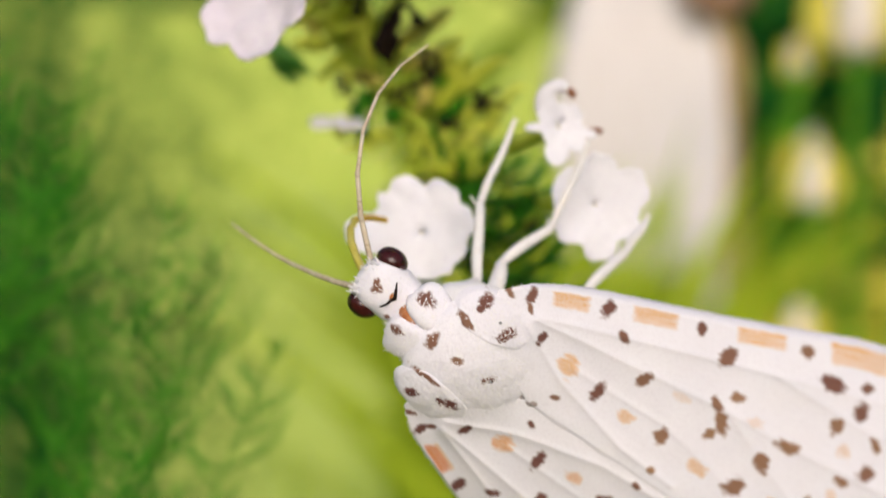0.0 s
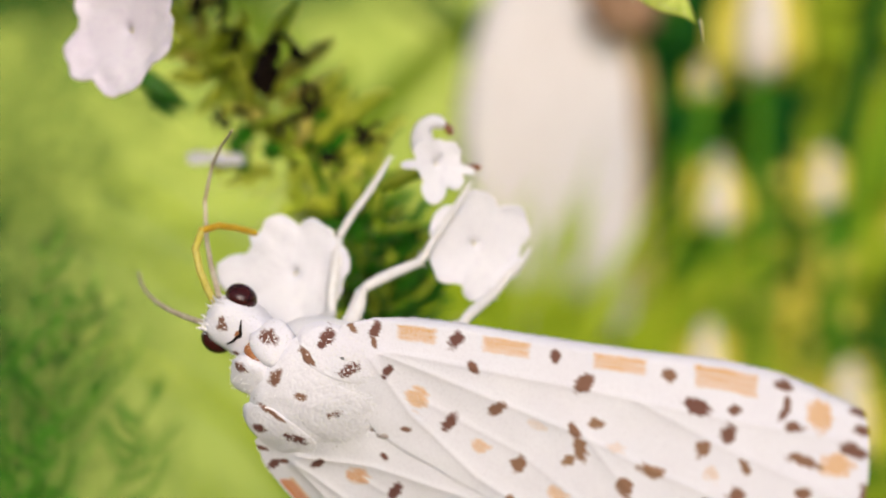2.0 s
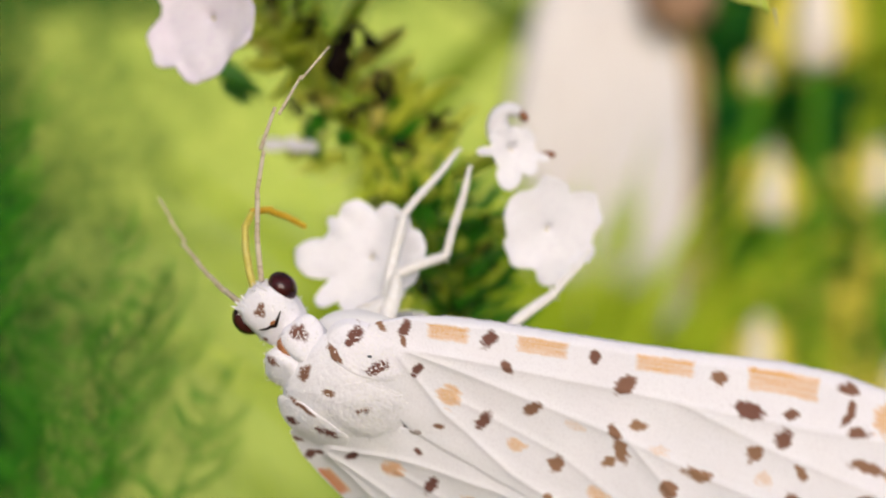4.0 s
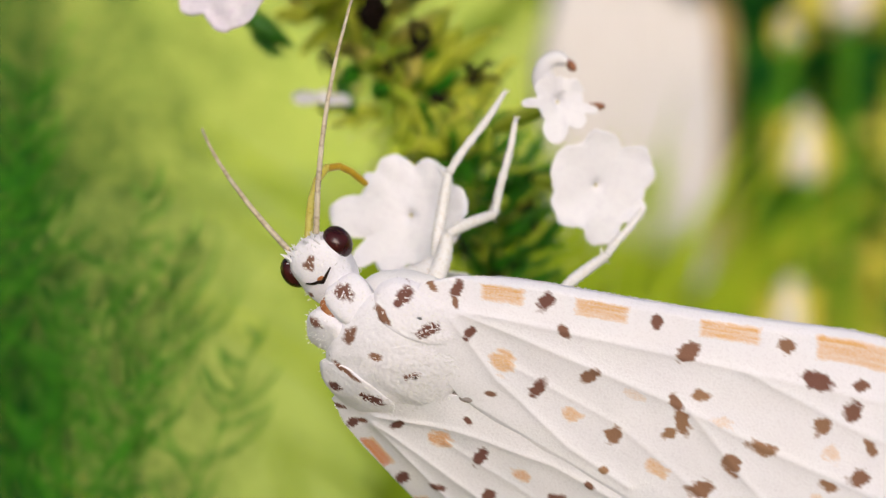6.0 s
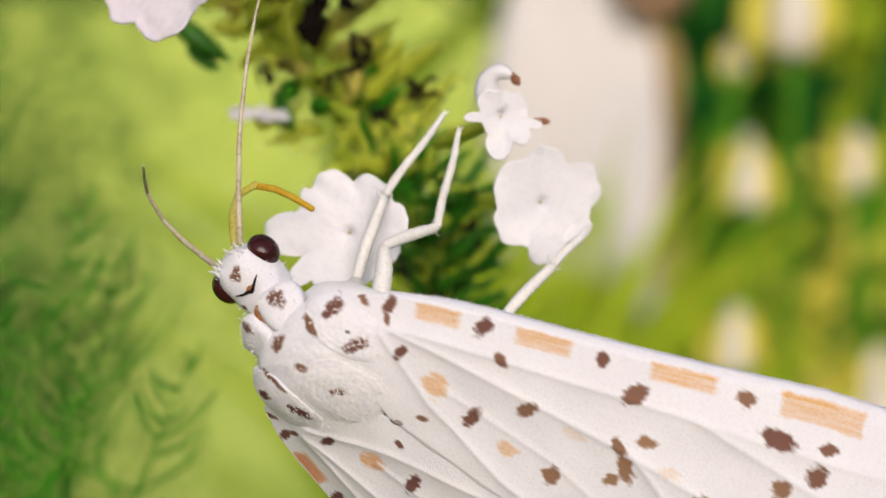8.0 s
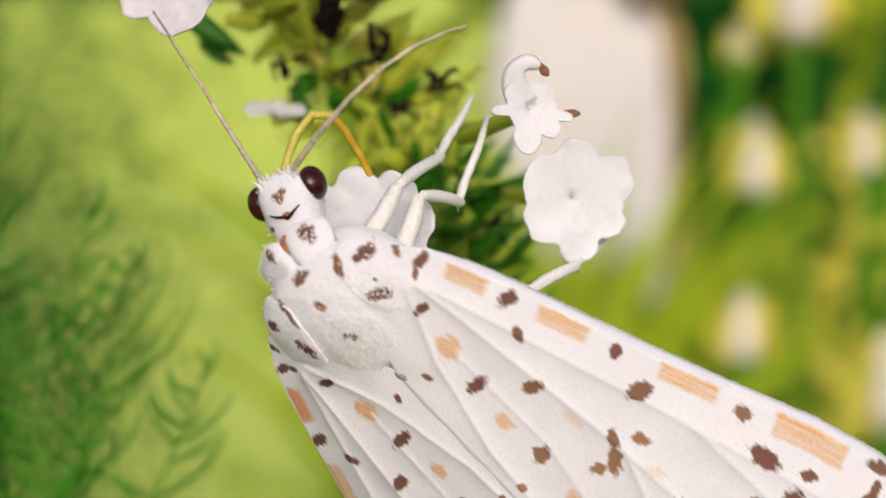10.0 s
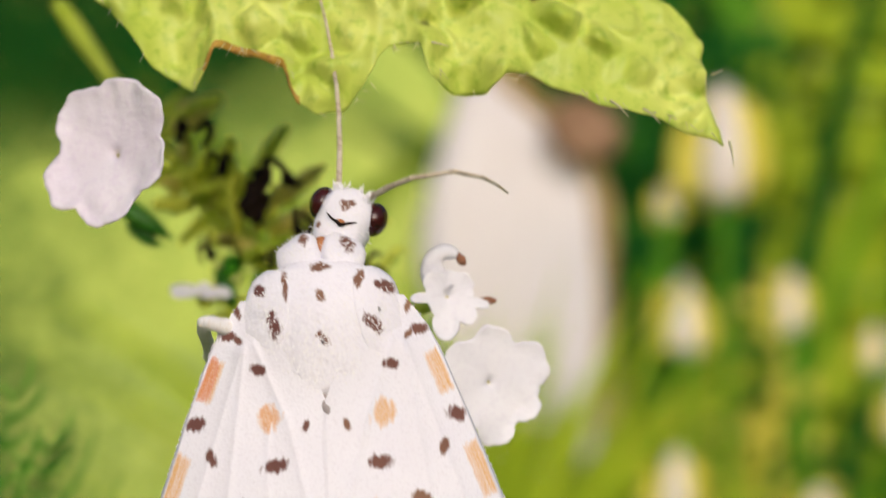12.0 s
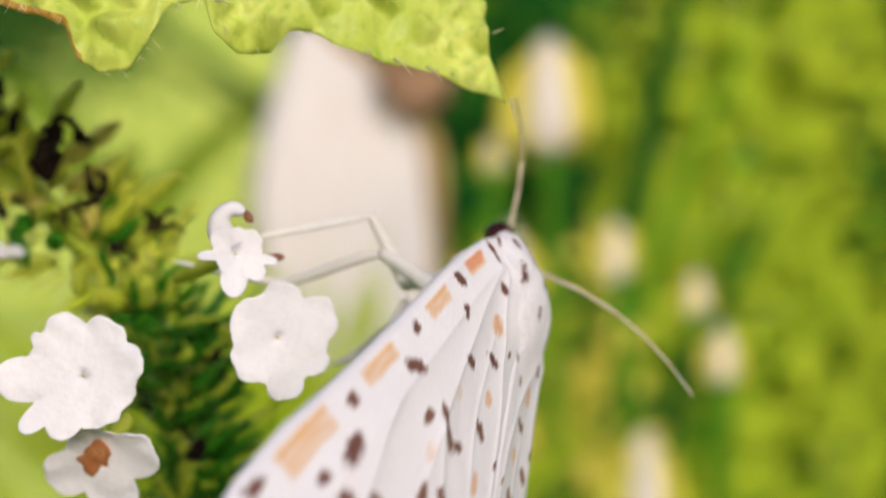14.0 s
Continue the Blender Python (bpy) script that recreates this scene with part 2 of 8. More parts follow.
BROWN2 = [(-10.08, 3.40, .56, .22, 170, .75), (-9.61, 2.54, .48, .26, 33, .60), (-9.35, 1.39, .44, .31, 155, .55), (-10.37, 5.80, .66, .24, 172, .15),
          (-11.68, 6.32, .29, .18, 161, .30), (-11.86, 5.61, .36, .32, 72, .25), (-11.30, 4.81, .33, .28, 105, .65), (-13.25, 4.15, .37, .28, 140, .40),
          (-2.30, .56, .22, .11, 159, .40), (-6.52, .34, .18, .12, 176, .90), (-12.62, 3.48, .42, .17, 176, .70), (-13.03, 5.03, .34, .16, 20, .65),
          (-.68, 1.85, .24, .17, 80, .10), (.34, 2.68, .26, .17, 90, .15), (.18, 2.38, .2, .1, 40, .45), (1.05, 2.42, .3, .1, 20, .6)]
BROWN3 = [(-13.0, 7.72, .45, .15, 170, .30), (-13.38, 7.35, .22, .17, 60, .35), (-13.45, 7.05, .32, .17, 110, .30), (-14.0, 6.88, .42, .17, 160, .35),
          (-14.95, 6.15, .78, .19, 172, .60), (-16.6, 7.25, .75, .24, 170, .25), (-16.8, 7.95, .7, .18, 172, .25), (-16.3, 8.30, .5, .10, 170, .35),
          (-17.9, 6.3, .5, .3, 20, .3), (-15.5, 5.3, .42, .22, 160, .5), (-15.2, 4.3, .42, .28, 20, .5), (-16.6, 3.4, .45, .28, 20, .5), (-12.0, 2.2, .35, .26, 50, .6),
          (-14.0, 1.8, .38, .28, 40, .55), (-17.3, 4.6, .5, .2, 10, .4), (-16.5, 1.5, .4, .3, 30, .5)]
# orange spots: x, y, two half axes, turn, strength
ORANGE = [(-2.03, 1.60, .44, .36, 26, .95), (-4.69, 1.28, .37, .24, 179, .85), (-5.84, 2.75, .37, .21, 173, .45), (-7.85, 1.23, .48, .24, 2, .85), (-8.58, 3.43, .40, .21, 173, .5),
          (-12.1, 4.28, .35, .28, 22, .6), (-14.75, 7.60, .62, .50, 10, 1.0), (-16.2, 6.60, .80, .42, 155, 1.0), (-12.6, 2.9, .3, .22, 0, .6), (-17.6, 5.5, .5, .3, 0, .9),
          (-11.0, 1.6, .4, .24, 10, .8), (-14.6, 3.2, .4, .24, 0, .8)]
BARS = [(-1.32, 0.0), (-4.2, -2.55), (-8.0, -6.05), (-11.95, -9.45)]


def spot_weight(x, y, spots, wobble):
    """How strongly the nearest spot shows at a place, and that spot's last number."""
    best, last = 0.0, 0.0
    for sx, sy, a, b, turn, tone in spots:
        dx, dy = x - sx, y - sy
        if dx * dx + dy * dy > 1.0:
            continue
        c, s = math.cos(radians(turn)), math.sin(radians(turn))
        u, v = (dx * c + dy * s) / a, (-dx * s + dy * c) / b
        r = math.sqrt(u * u + v * v) + wobble
        w = min(1.0, max(0.0, (1.16 - r) / 0.55))
        if w > best:
            best, last = w, tone
    return best, last


def paint(ob, weigh):
    """Gives the mesh its pattern; weigh(x, y, z) in millimetres gives brown, orange, rose and how faded the brown is."""
    me = ob.data
    at = me.color_attributes.new("pattern", "FLOAT_COLOR", "POINT")
    flat = []
    for v in me.vertices:
        flat += weigh(*(v.co / MM))
    at.data.foreach_set("color", flat)


def wing_height(x, y):
    return -0.695 + 0.072 * x - 0.041 * y * y


VEINS = [[(-.07, 2.2), (-3.8, 2.71), (-7.5, 3.23), (-10.2, 3.43), (-14, 3.9), (-18, 4.3)], [(0, 1.93), (-2.2, 1.05), (-5.15, .41), (-7.5, .3)],
         [(-.16, 2.3), (-4.1, 3.62), (-8.3, 5.0), (-12, 6.1), (-16, 7.4)], [(-7.5, 3.23), (-10.3, 2.32), (-13, 1.7), (-17, 1.4)],
         [(-8.3, 5.0), (-12, 5.2), (-17, 5.8)], [(-2.2, 1.6), (-6, 1.75), (-10, 1.2), (-15, .7)]]


def vein_height(x, y):
    """Creased ridges along the veins."""
    z = 0.0
    for n, line in enumerate(VEINS):
        best = 9.0
        for (ax, ay), (bx, by) in zip(line, line[1:]):
            ux, uy = bx - ax, by - ay
            t = min(1.0, max(0.0, ((x - ax) * ux + (y - ay) * uy) / (ux * ux + uy * uy)))
            best = min(best, math.hypot(x - ax - t * ux, y - ay - t * uy))
        if best < 2:
            z += (0.10 if n < 5 else 0.05) * math.exp(-best / 0.42) + 0.016 * math.exp(-(best / 0.10) ** 2)
    return z


def forewing(side, parent):
    nx, ny = 330, 140
    bm = bmesh.new()
    base = (0.9, 1.9)
    grid = []
    for i in range(nx + 1):
        s = i / nx
        row = []
        for j in range(ny + 1):
            w = j / ny
            length = 20.2 - 2.4 * w ** 3 - 1.6 * (1 - w) ** 3
            x = 1.3 - length * s
            yc = lerp_list(x, COSTA)
            yi = max(0.0, 1.35 * (x + 1.6) / 2.9) if x > -1.6 else (-0.3 * min(1, (-1.6 - x) / 2) if side < 0 else -0.12 * min(1, (-1.6 - x) / 2))
            y = yi + (yc - yi) * w
            z = wing_height(x, y)
            top = dome(x, y) - 0.1
            z = (z + top + math.sqrt((z - top) ** 2 + 0.09)) / 2
            a = math.atan2(y - base[1], x - base[0])
            d = math.hypot(x - base[0], y - base[1])
            z += vein_height(x, y) * min(1, d / 1.2)
            z -= 0.35 * max(0.0, (w - 0.965) / 0.035) ** 2 * min(1, s * 8)
            z += 0.03 * noise.noise(Vector((x * 0.8, y * 1.4, 3.0 * side)))
            if side < 0:
                z += 0.05 * max(0.0, 1 - y / 0.8) if y > 0 else 0.05 + 0.4 * y
            z += 0.02 * math.sin(a * 9 + 0.15 * d) * min(1, d / 4)
            row.append(bm.verts.new((x, side * y, z)))
        grid.append(row)
    for i in range(nx):
        for j in range(ny):
            q = (grid[i][j], grid[i + 1][j], grid[i + 1][j + 1], grid[i][j + 1])
            bm.faces.new(q if side > 0 else q[::-1])
    grid_edge = [row[ny].co.copy() for row in grid[4:]]
    bmesh.ops.recalc_face_normals(bm, faces=bm.faces)
    ob = part("forewing", bm, SCALES, parent, "white forewing with brown and orange spots")
    thick = ob.modifiers.new("thickness", "SOLIDIFY")
    thick.thickness, thick.offset = 0.05 * MM, -1

    def weigh(x, y, z):
        y = abs(y)
        # scales lie in rows that fan out from the root, so the spots fray along them
        a, d = math.atan2(y - 1.9, 0.9 - x), math.hypot(y - 1.9, x - 0.9)
        wob = 0.26 * noise.noise(Vector((x * 3, y * 3, side * 7))) + 0.36 * noise.noise(Vector((d * 2.6, a * d * 9, side * 3))) + 0.24 * noise.noise(Vector((d * 5, a * d * 14, side * 5)))
        brown, faded = max((spot_weight(x, y, group, wob) for group in (BROWN, BROWN2, BROWN3)), key=lambda q: q[0])
        orange, strength = spot_weight(x, y, ORANGE, wob)
        orange *= 0.74 * strength
        yc = lerp_list(x, COSTA)
        rose = 0.75 * orange if side > 0 else 0.0
        along = x + 0.5 * (yc - y)
        for a0, b0 in BARS:
            deep = 0.70 if b0 > -9 else 0.88
            inside = min((along - a0) / 0.22, (b0 - along) / 0.22, (yc - 0.12 - y) / 0.1, (y - yc + deep) / 0.12)
            streak = 0.34 * noise.noise(Vector((along * 1.1, (yc - y) * 17, side))) - 0.18 * math.exp(-((yc - y - 0.34) / 0.13) ** 2)
            orange = max(orange, min(0.9, max(0.0, inside + wob * 0.6)) * (0.95 + streak) * (0.66 + 0.34 * min(1.0, max(0.0, (y - yc + 0.62) / 0.35))))
            if a0 > -2 and side > 0:
                rose = max(rose, min(1.0, max(0.0, (inside + wob * 0.4)) * max(0.0, (y - yc + 0.62) / 0.2)))
        # left wing's shade put into the pattern: its browns stay darker
        if side > 0:
            faded *= 0.3
        return brown, orange, min(1.0, rose * 0.5), faded

    paint(ob, weigh)
    # a fringe of loose scales along the front edge
    rnd = random.Random(60 + side)
    fb = bmesh.new()
    for _ in range(420):
        v = grid_edge[rnd.randrange(len(grid_edge))]
        d = Vector((rnd.uniform(-.5, .2), side * rnd.uniform(.3, 1), rnd.uniform(0, .5))).normalized()
        c = Vector((rnd.uniform(-.04, .04), 0, rnd.uniform(-.02, .02)))
        w = Vector((rnd.uniform(0.012, 0.025), 0, 0))
        l = rnd.uniform(0.015, 0.04)
        fb.faces.new([fb.verts.new(q) for q in (v + c - w, v + c + w, v + c + w * 0.7 + d * l, v + c - w * 0.5 + d * l * 1.1)])
    tagged(part("edge_scale", fb, FUR, ob), kind="stuff")
    return ob


DOME = [(-3, -1.35), (-1.3, -0.6), (-0.5, -0.25), (0, -0.08), (0.6, 0.06), (1.2, 0.08), (1.8, -0.06), (2.2, -0.26), (2.6, -0.58), (3.0, -1.1)]


def dome(x, y):
    """The back of the thorax."""
    return (lerp_list(x - 0.2, DOME) + lerp_list(x, DOME) + lerp_list(x + 0.2, DOME)) / 3 - 0.155 * y * y


def plate(centre, rx, ry, turn, lift, dip=1.0):
    """A plate of the back: a rounded patch that follows the dome, with a rim that dips at its edge."""
    bm = bmesh.new()
    nr, na = 46, 110
    c, s = math.cos(radians(turn)), math.sin(radians(turn))
    rows = []
    for i in range(1, nr + 1):
        r = (i / nr) ** 0.8
        row = []
        for k in range(na):
            a = 2 * math.pi * k / na
            ca, sa = math.cos(a), math.sin(a)
            q = 1 / (abs(ca) ** 2.5 + abs(sa) ** 2.5) ** 0.4 * (1 + 0.05 * noise.noise(Vector((ca * 2, sa * 2, centre[0] * 3 + centre[1]))))
            u, v = rx * r * q * ca, ry * r * q * sa
            x, y = centre[0] + u * c - v * s, centre[1] + u * s + v * c
            z = dome(x, y) + lift * (1 - r ** 5) - 5.0 * dip * max(0.0, r - 0.9) ** 1.5
            z += 0.042 * noise.noise(Vector((x * 2.2, y * 2.2, 5))) + 0.018 * noise.noise(Vector((x * 9, y * 9, 2)))
            row.append(bm.verts.new((x, y, z)))
        rows.append(row)
    for a, b in zip(rows, rows[1:]):
        for k in range(na):
            bm.faces.new((a[k], a[(k + 1) % na], b[(k + 1) % na], b[k]))
    bm.faces.new(rows[0])
    return bm


THORAX_SPOTS = [(2.07, .02, .30, .17, 90, .35), (1.2, .04, .24, .12, 20, .5), (0, 0, .24, .12, 40, .3), (.1, .1, .15, .08, 120, .3), (1.55, 1.02, .50, .10, 4, .35),
                (1.72, -1.07, .38, .13, 165, .4), (1.49, 1.72, .26, .18, 30, 0), (1.49, -1.8, .36, .22, 80, .1), (.4, 1.34, .36, .2, 20, 0), (.75, 1.38, .14, .12, 20, 0),
                (.4, -1.40, .36, .2, 40, .1), (3.0, .5, .24, .16, 20, .2), (2.85, -.76, .3, .2, 20, .15), (-.7, 1.8, .26, .14, 80, 0), (-.33, 2.13, .14, .1, 0, 0),
                (-.68, -1.85, .24, .17, 80, .1), (.5, 2.44, .25, .12, 60, 0), (.34, -2.6, .28, .14, 80, .1)]


def weigh_thorax(x, y, z):
    wob = 0.3 * noise.noise(Vector((x * 4, y * 4, z * 4))) + 0.42 * noise.noise(Vector((x * 5, y * 17, z * 5)))
    brown, faded = spot_weight(x, y, THORAX_SPOTS, wob) if z > -1.6 else (0.0, 0.0)
    return brown, 0.0, 0.0, faded


def fuzz(name, host, count, seed, length, parent, mat, lean=(-1, 0, 0), low=-1.0):
    """Loose hair-scales, slivers that stand on the skin of a part."""
    rnd = random.Random(seed)
    me = host.data
    polys = [p for p in me.polygons if p.center.z / MM > low]
    bm = bmesh.new()
    for _ in range(count):
        p = rnd.choice(polys)
        c = p.center / MM
        t = Vector((lean[0] + rnd.uniform(-.5, .5), lean[1] + rnd.uniform(-.7, .7), lean[2] + rnd.uniform(-.3, .1)))
        d = (t + p.normal * rnd.uniform(0.0, 0.08)).normalized()
        side = d.cross(p.normal)
        if side.length < 1e-3:
            continue
        side = side.normalized() * rnd.uniform(0.008, 0.020)
        l = length * rnd.uniform(0.5, 1.3)
        j = Vector((rnd.uniform(-.06, .06), rnd.uniform(-.06, .06), 0))
        q = [c + j - side, c + j + side, c + j + d * l * 0.7 + side * 0.8, c + j + d * l, c + j + d * l * 0.7 - side * 0.8]
        bm.faces.new([bm.verts.new(v) for v in q])
    ob = mesh_object(name, bm, mat, parent)
    return tagged(ob, kind="stuff")


def leg_piece(length, girth, extra):
    """A tapering limb along x with small scale tufts; extra: 2 adds spurs, 5 rings it like a jointed foot."""
    bm = bmesh.new()
    n = 22
    pts, rad = [], []
    for k in range(n + 1):
        t = k / n
        g = lerp_list(t, [(0, girth[0]), (0.3, girth[1]), (0.7, girth[2]), (1, girth[3])])
        if extra == 5:
            g *= 1 + 0.22 * (1 - abs(math.sin(t * 5 * math.pi)) ** 0.5) - 0.12
        pts.append((length * t, 0.03 * math.sin(t * 7), 0.06 * math.sin(t * math.pi)))
        rad.append(g * (1 + 0.06 * math.sin(k * 2.3)) * (0.75 if k in (0, n) else 1))
    tube(bm, pts, rad, 12)
    if extra == 2:
        for s in (1, -1):
            tube(bm, [(length * 0.93, 0, 0.05 * s), (length * 1.02, 0.16, 0.16 * s), (length * 1.08, 0.2, 0.32 * s)], [0.06, 0.045, 0.012], 6)
    if extra == 5:
        for s in (1, -1):
            tube(bm, spline([(length * 0.98, 0, 0), (length * 1.03, 0.05 * s, 0.03), (length * 1.05, 0.09 * s, -0.05)], 4), [0.04, 0.035, 0.03, 0.02, 0.006], 5)
    return bm


def feeler(length, r0, r1):
    bm = bmesh.new()
    n = 22
    tube(bm, [(length * k / n, 0, 0) for k in range(n + 1)], [(r0 + (r1 - r0) * k / n) * (1.1 if k % 2 else 0.93) for k in range(n + 1)], 10)
    return bm


def tongue(length, r0, r1):
    bm = bmesh.new()
    n = 12
    body = [((length * k / n, 0, 0), r0 + (r1 - r0) * k / n) for k in range(n + 1)]
    # rounded ends, so that the joints close where the tongue bends
    ends = [((-r0 * 0.9, 0, 0), r0 * 0.35), ((-r0 * 0.55, 0, 0), r0 * 0.83)] + body + [((length + r1 * 0.55, 0, 0), r1 * 0.83), ((length + r1 * 0.9, 0, 0), r1 * 0.35)]
    tube(bm, [p for p, r in ends], [r for p, r in ends], 10)
    return bm


def build_moth():
    moth = thing("moth", "white moth with brown spots and orange bars climbing a flower spike", "moth")
    under = part("underbody", blob(bmesh.new(), (0.4, 0, -2.15), (2.1, 2.0, 1.25), (0, 0, 0), 0.04, 0.95, 40), FUR, moth, "white furry underside of the thorax")
    fuzz("hair_scale", under, 400, 4, 0.2, under, FUR, (-0.6, 0, -0.2), -9)
    thorax = part("thorax", plate((0.62, 0), 1.85, 1.95, 0, 0.0), SCALES, moth, "white furry thorax with brown spots")
    paint(thorax, weigh_thorax)
    fuzz("hair_scale", thorax, 1500, 3, 0.11, thorax, FUR)
    part("abdomen", blob(bmesh.new(), (-6.0, 0, -3.3), (6.2, 1.7, 1.5), (0, -3, 0), 0.04, 0.95, 40), FUR, moth, "white abdomen under the wings")
    for s in (1, -1):
        tegula = part("tegula", plate((0.78, s * 1.58), 1.42, 0.70, s * -9, 0.08), SCALES, moth, "white shoulder plate with brown spots")
        paint(tegula, weigh_thorax)
        fuzz("hair_scale", tegula, 500, 5 + s, 0.11, tegula, FUR)
        collar = part("collar_plate", blob(bmesh.new(), (2.56, s * 0.58, -0.95), (0.62, 0.66, 0.42), (s * -22, 24, s * 12), 0.10, 0.64, 64, 2.4), SCALES, moth, "white collar plate with one brown spot")
        paint(collar, weigh_thorax)
        fuzz("hair_scale", collar, 350, 9 + s, 0.09, collar, FUR, (0.4, 0, 0.1))
        forewing(s, moth)
    scut = part("scutellum", plate((-0.12, 0), 1.30, 0.95, 0, 0.03, 0.6), SCALES, moth, "rounded white hind lobe of the thorax")
    paint(scut, weigh_thorax)
    fuzz("hair_scale", scut, 420, 21, 0.11, scut, FUR)
    gap = bmesh.new()
    blob(gap, (-1.62, 0.02, -0.77), (0.42, 0.13, 0.08), (0, 10, 12), 0.35, 1, 24)
    part("hind_gap", gap, GREY, moth, "grey-brown bare patch behind the thorax")
    part("neck", blob(bmesh.new(), (2.75, 0, -1.02), (0.45, 0.3, 0.4), (0, 0, 0), 0.05, 1, 24), RUST, moth, "rusty orange neck")
    # the head turns at the neck: its parts are drawn from the neck's pivot
    head = part("head", blob(bmesh.new(), (1.10, 0, -0.90), (1.05, 0.82, 0.72), (0, -4, 0), 0.06, 0.78, 90, 2.0), SCALES, moth, "white furry head with dark marks")
    paint(head, lambda x, y, z: (0.95 * spot_weight(x, y, [(1.5, 0.02, .2, .17, 30, 0), (1.62, -0.1, .1, .16, 10, 0), (.75, .62, .1, .08, 0, 0)], 0.5 * noise.noise(Vector((x * 6, y * 6, z * 6))))[0] if z > -0.9 else 0, 0, 0, 0.35))
    fuzz("hair_scale", head, 700, 31, 0.10, head, FUR, (0.3, 0, 0.1), -1.4)
    for s in (1, -1):
        part("eye", blob(bmesh.new(), (1.51, s * 0.79, -0.94), (0.50, 0.39, 0.50), (0, 0, 0), 0, 1, 36), EYE, head, "glossy maroon compound eye")
    seam = bmesh.new()
    tube(seam, spline([(1.14, 0.46, -0.21), (1.02, 0.27, -0.175), (0.98, 0.1, -0.165), (0.91, 0.0, -0.165), (0.97, -0.12, -0.165), (1.05, -0.28, -0.175), (1.13, -0.44, -0.21)], 14), [0.018 + 0.038 * math.sin(k / 14 * math.pi) for k in range(15)], 6)
    part("head_seam", seam, BLACK, head, "black crease behind the crown")
    part("crown_patch", blob(bmesh.new(), (1.03, 0, -0.19), (0.07, 0.13, 0.035), (0, 0, 0), 0.1, 1, 20), RUST, head, "tan patch in front of the crease")
    for s in (1, -1):
        tuft = bmesh.new()
        rnd = random.Random(40 + s)
        for _ in range(26):
            a = Vector((1.95 + rnd.uniform(-.2, .1), s * rnd.uniform(0.1, 0.6), -0.58 + rnd.uniform(-.2, .12)))
            b = a + Vector((rnd.uniform(.12, .34), s * rnd.uniform(-.1, .16), rnd.uniform(0, .24)))
            tube(tuft, [a, (a + b) / 2 + Vector((0, 0, .03)), b], [0.035, 0.03, 0.006], 5)
        part("hair_tuft", tuft, FUR, head, "white tuft beside the antenna")
    # legs: thigh, shin and foot of each, drawn along x from the joint
    limbs = {}
    for key, lengths in (("RA", (1.9, 2.9, 3.1)), ("RB", (2.2, 2.2, 3.0)), ("RC", (3.1, 2.3, 1.9)), ("LA", (3.6, 2.8, 4.2)), ("LB", (3.5, 3.9, 3.9)), ("LC", (3.4, 4.2, 2.7))):
        limbs[key + "0"] = part("femur", leg_piece(lengths[0], (0.22, 0.29, 0.26, 0.18), 0), LIMB, moth, "cream furry femur")
        limbs[key + "1"] = part("tibia", leg_piece(lengths[1], (0.15, 0.19, 0.175, 0.15), 2), LIMB, moth, "cream tibia with a spur")
        limbs[key + "2"] = part("tarsus", leg_piece(lengths[2], (0.15, 0.145, 0.13, 0.09), 5), LIMB, moth, "cream jointed tarsus")
    for key, length in (("AR", 7.8), ("AL", 6.6)):
        for k in range(6):
            limbs[key + str(k)] = part("antenna" if k == 0 else "antenna_section", feeler(length / 6 * 1.04, 0.09 - 0.0095 * k, 0.0805 - 0.0095 * k), FEELER, head, "tan ringed antenna" if k == 0 else "tan thin outer section of an antenna")
    for k in range(7):
        limbs["PR" + str(k)] = part("proboscis" if k == 0 else "proboscis_section", tongue(4.5 / 7 * 1.06, 0.125 - 0.004 * k, 0.121 - 0.004 * k), LEMON if k < 4 else AMBER, head, "lemon yellow proboscis" if k < 4 else "amber end of the proboscis")
    return moth, head, limbs


MOTH, HEAD, JOINTED = build_moth()


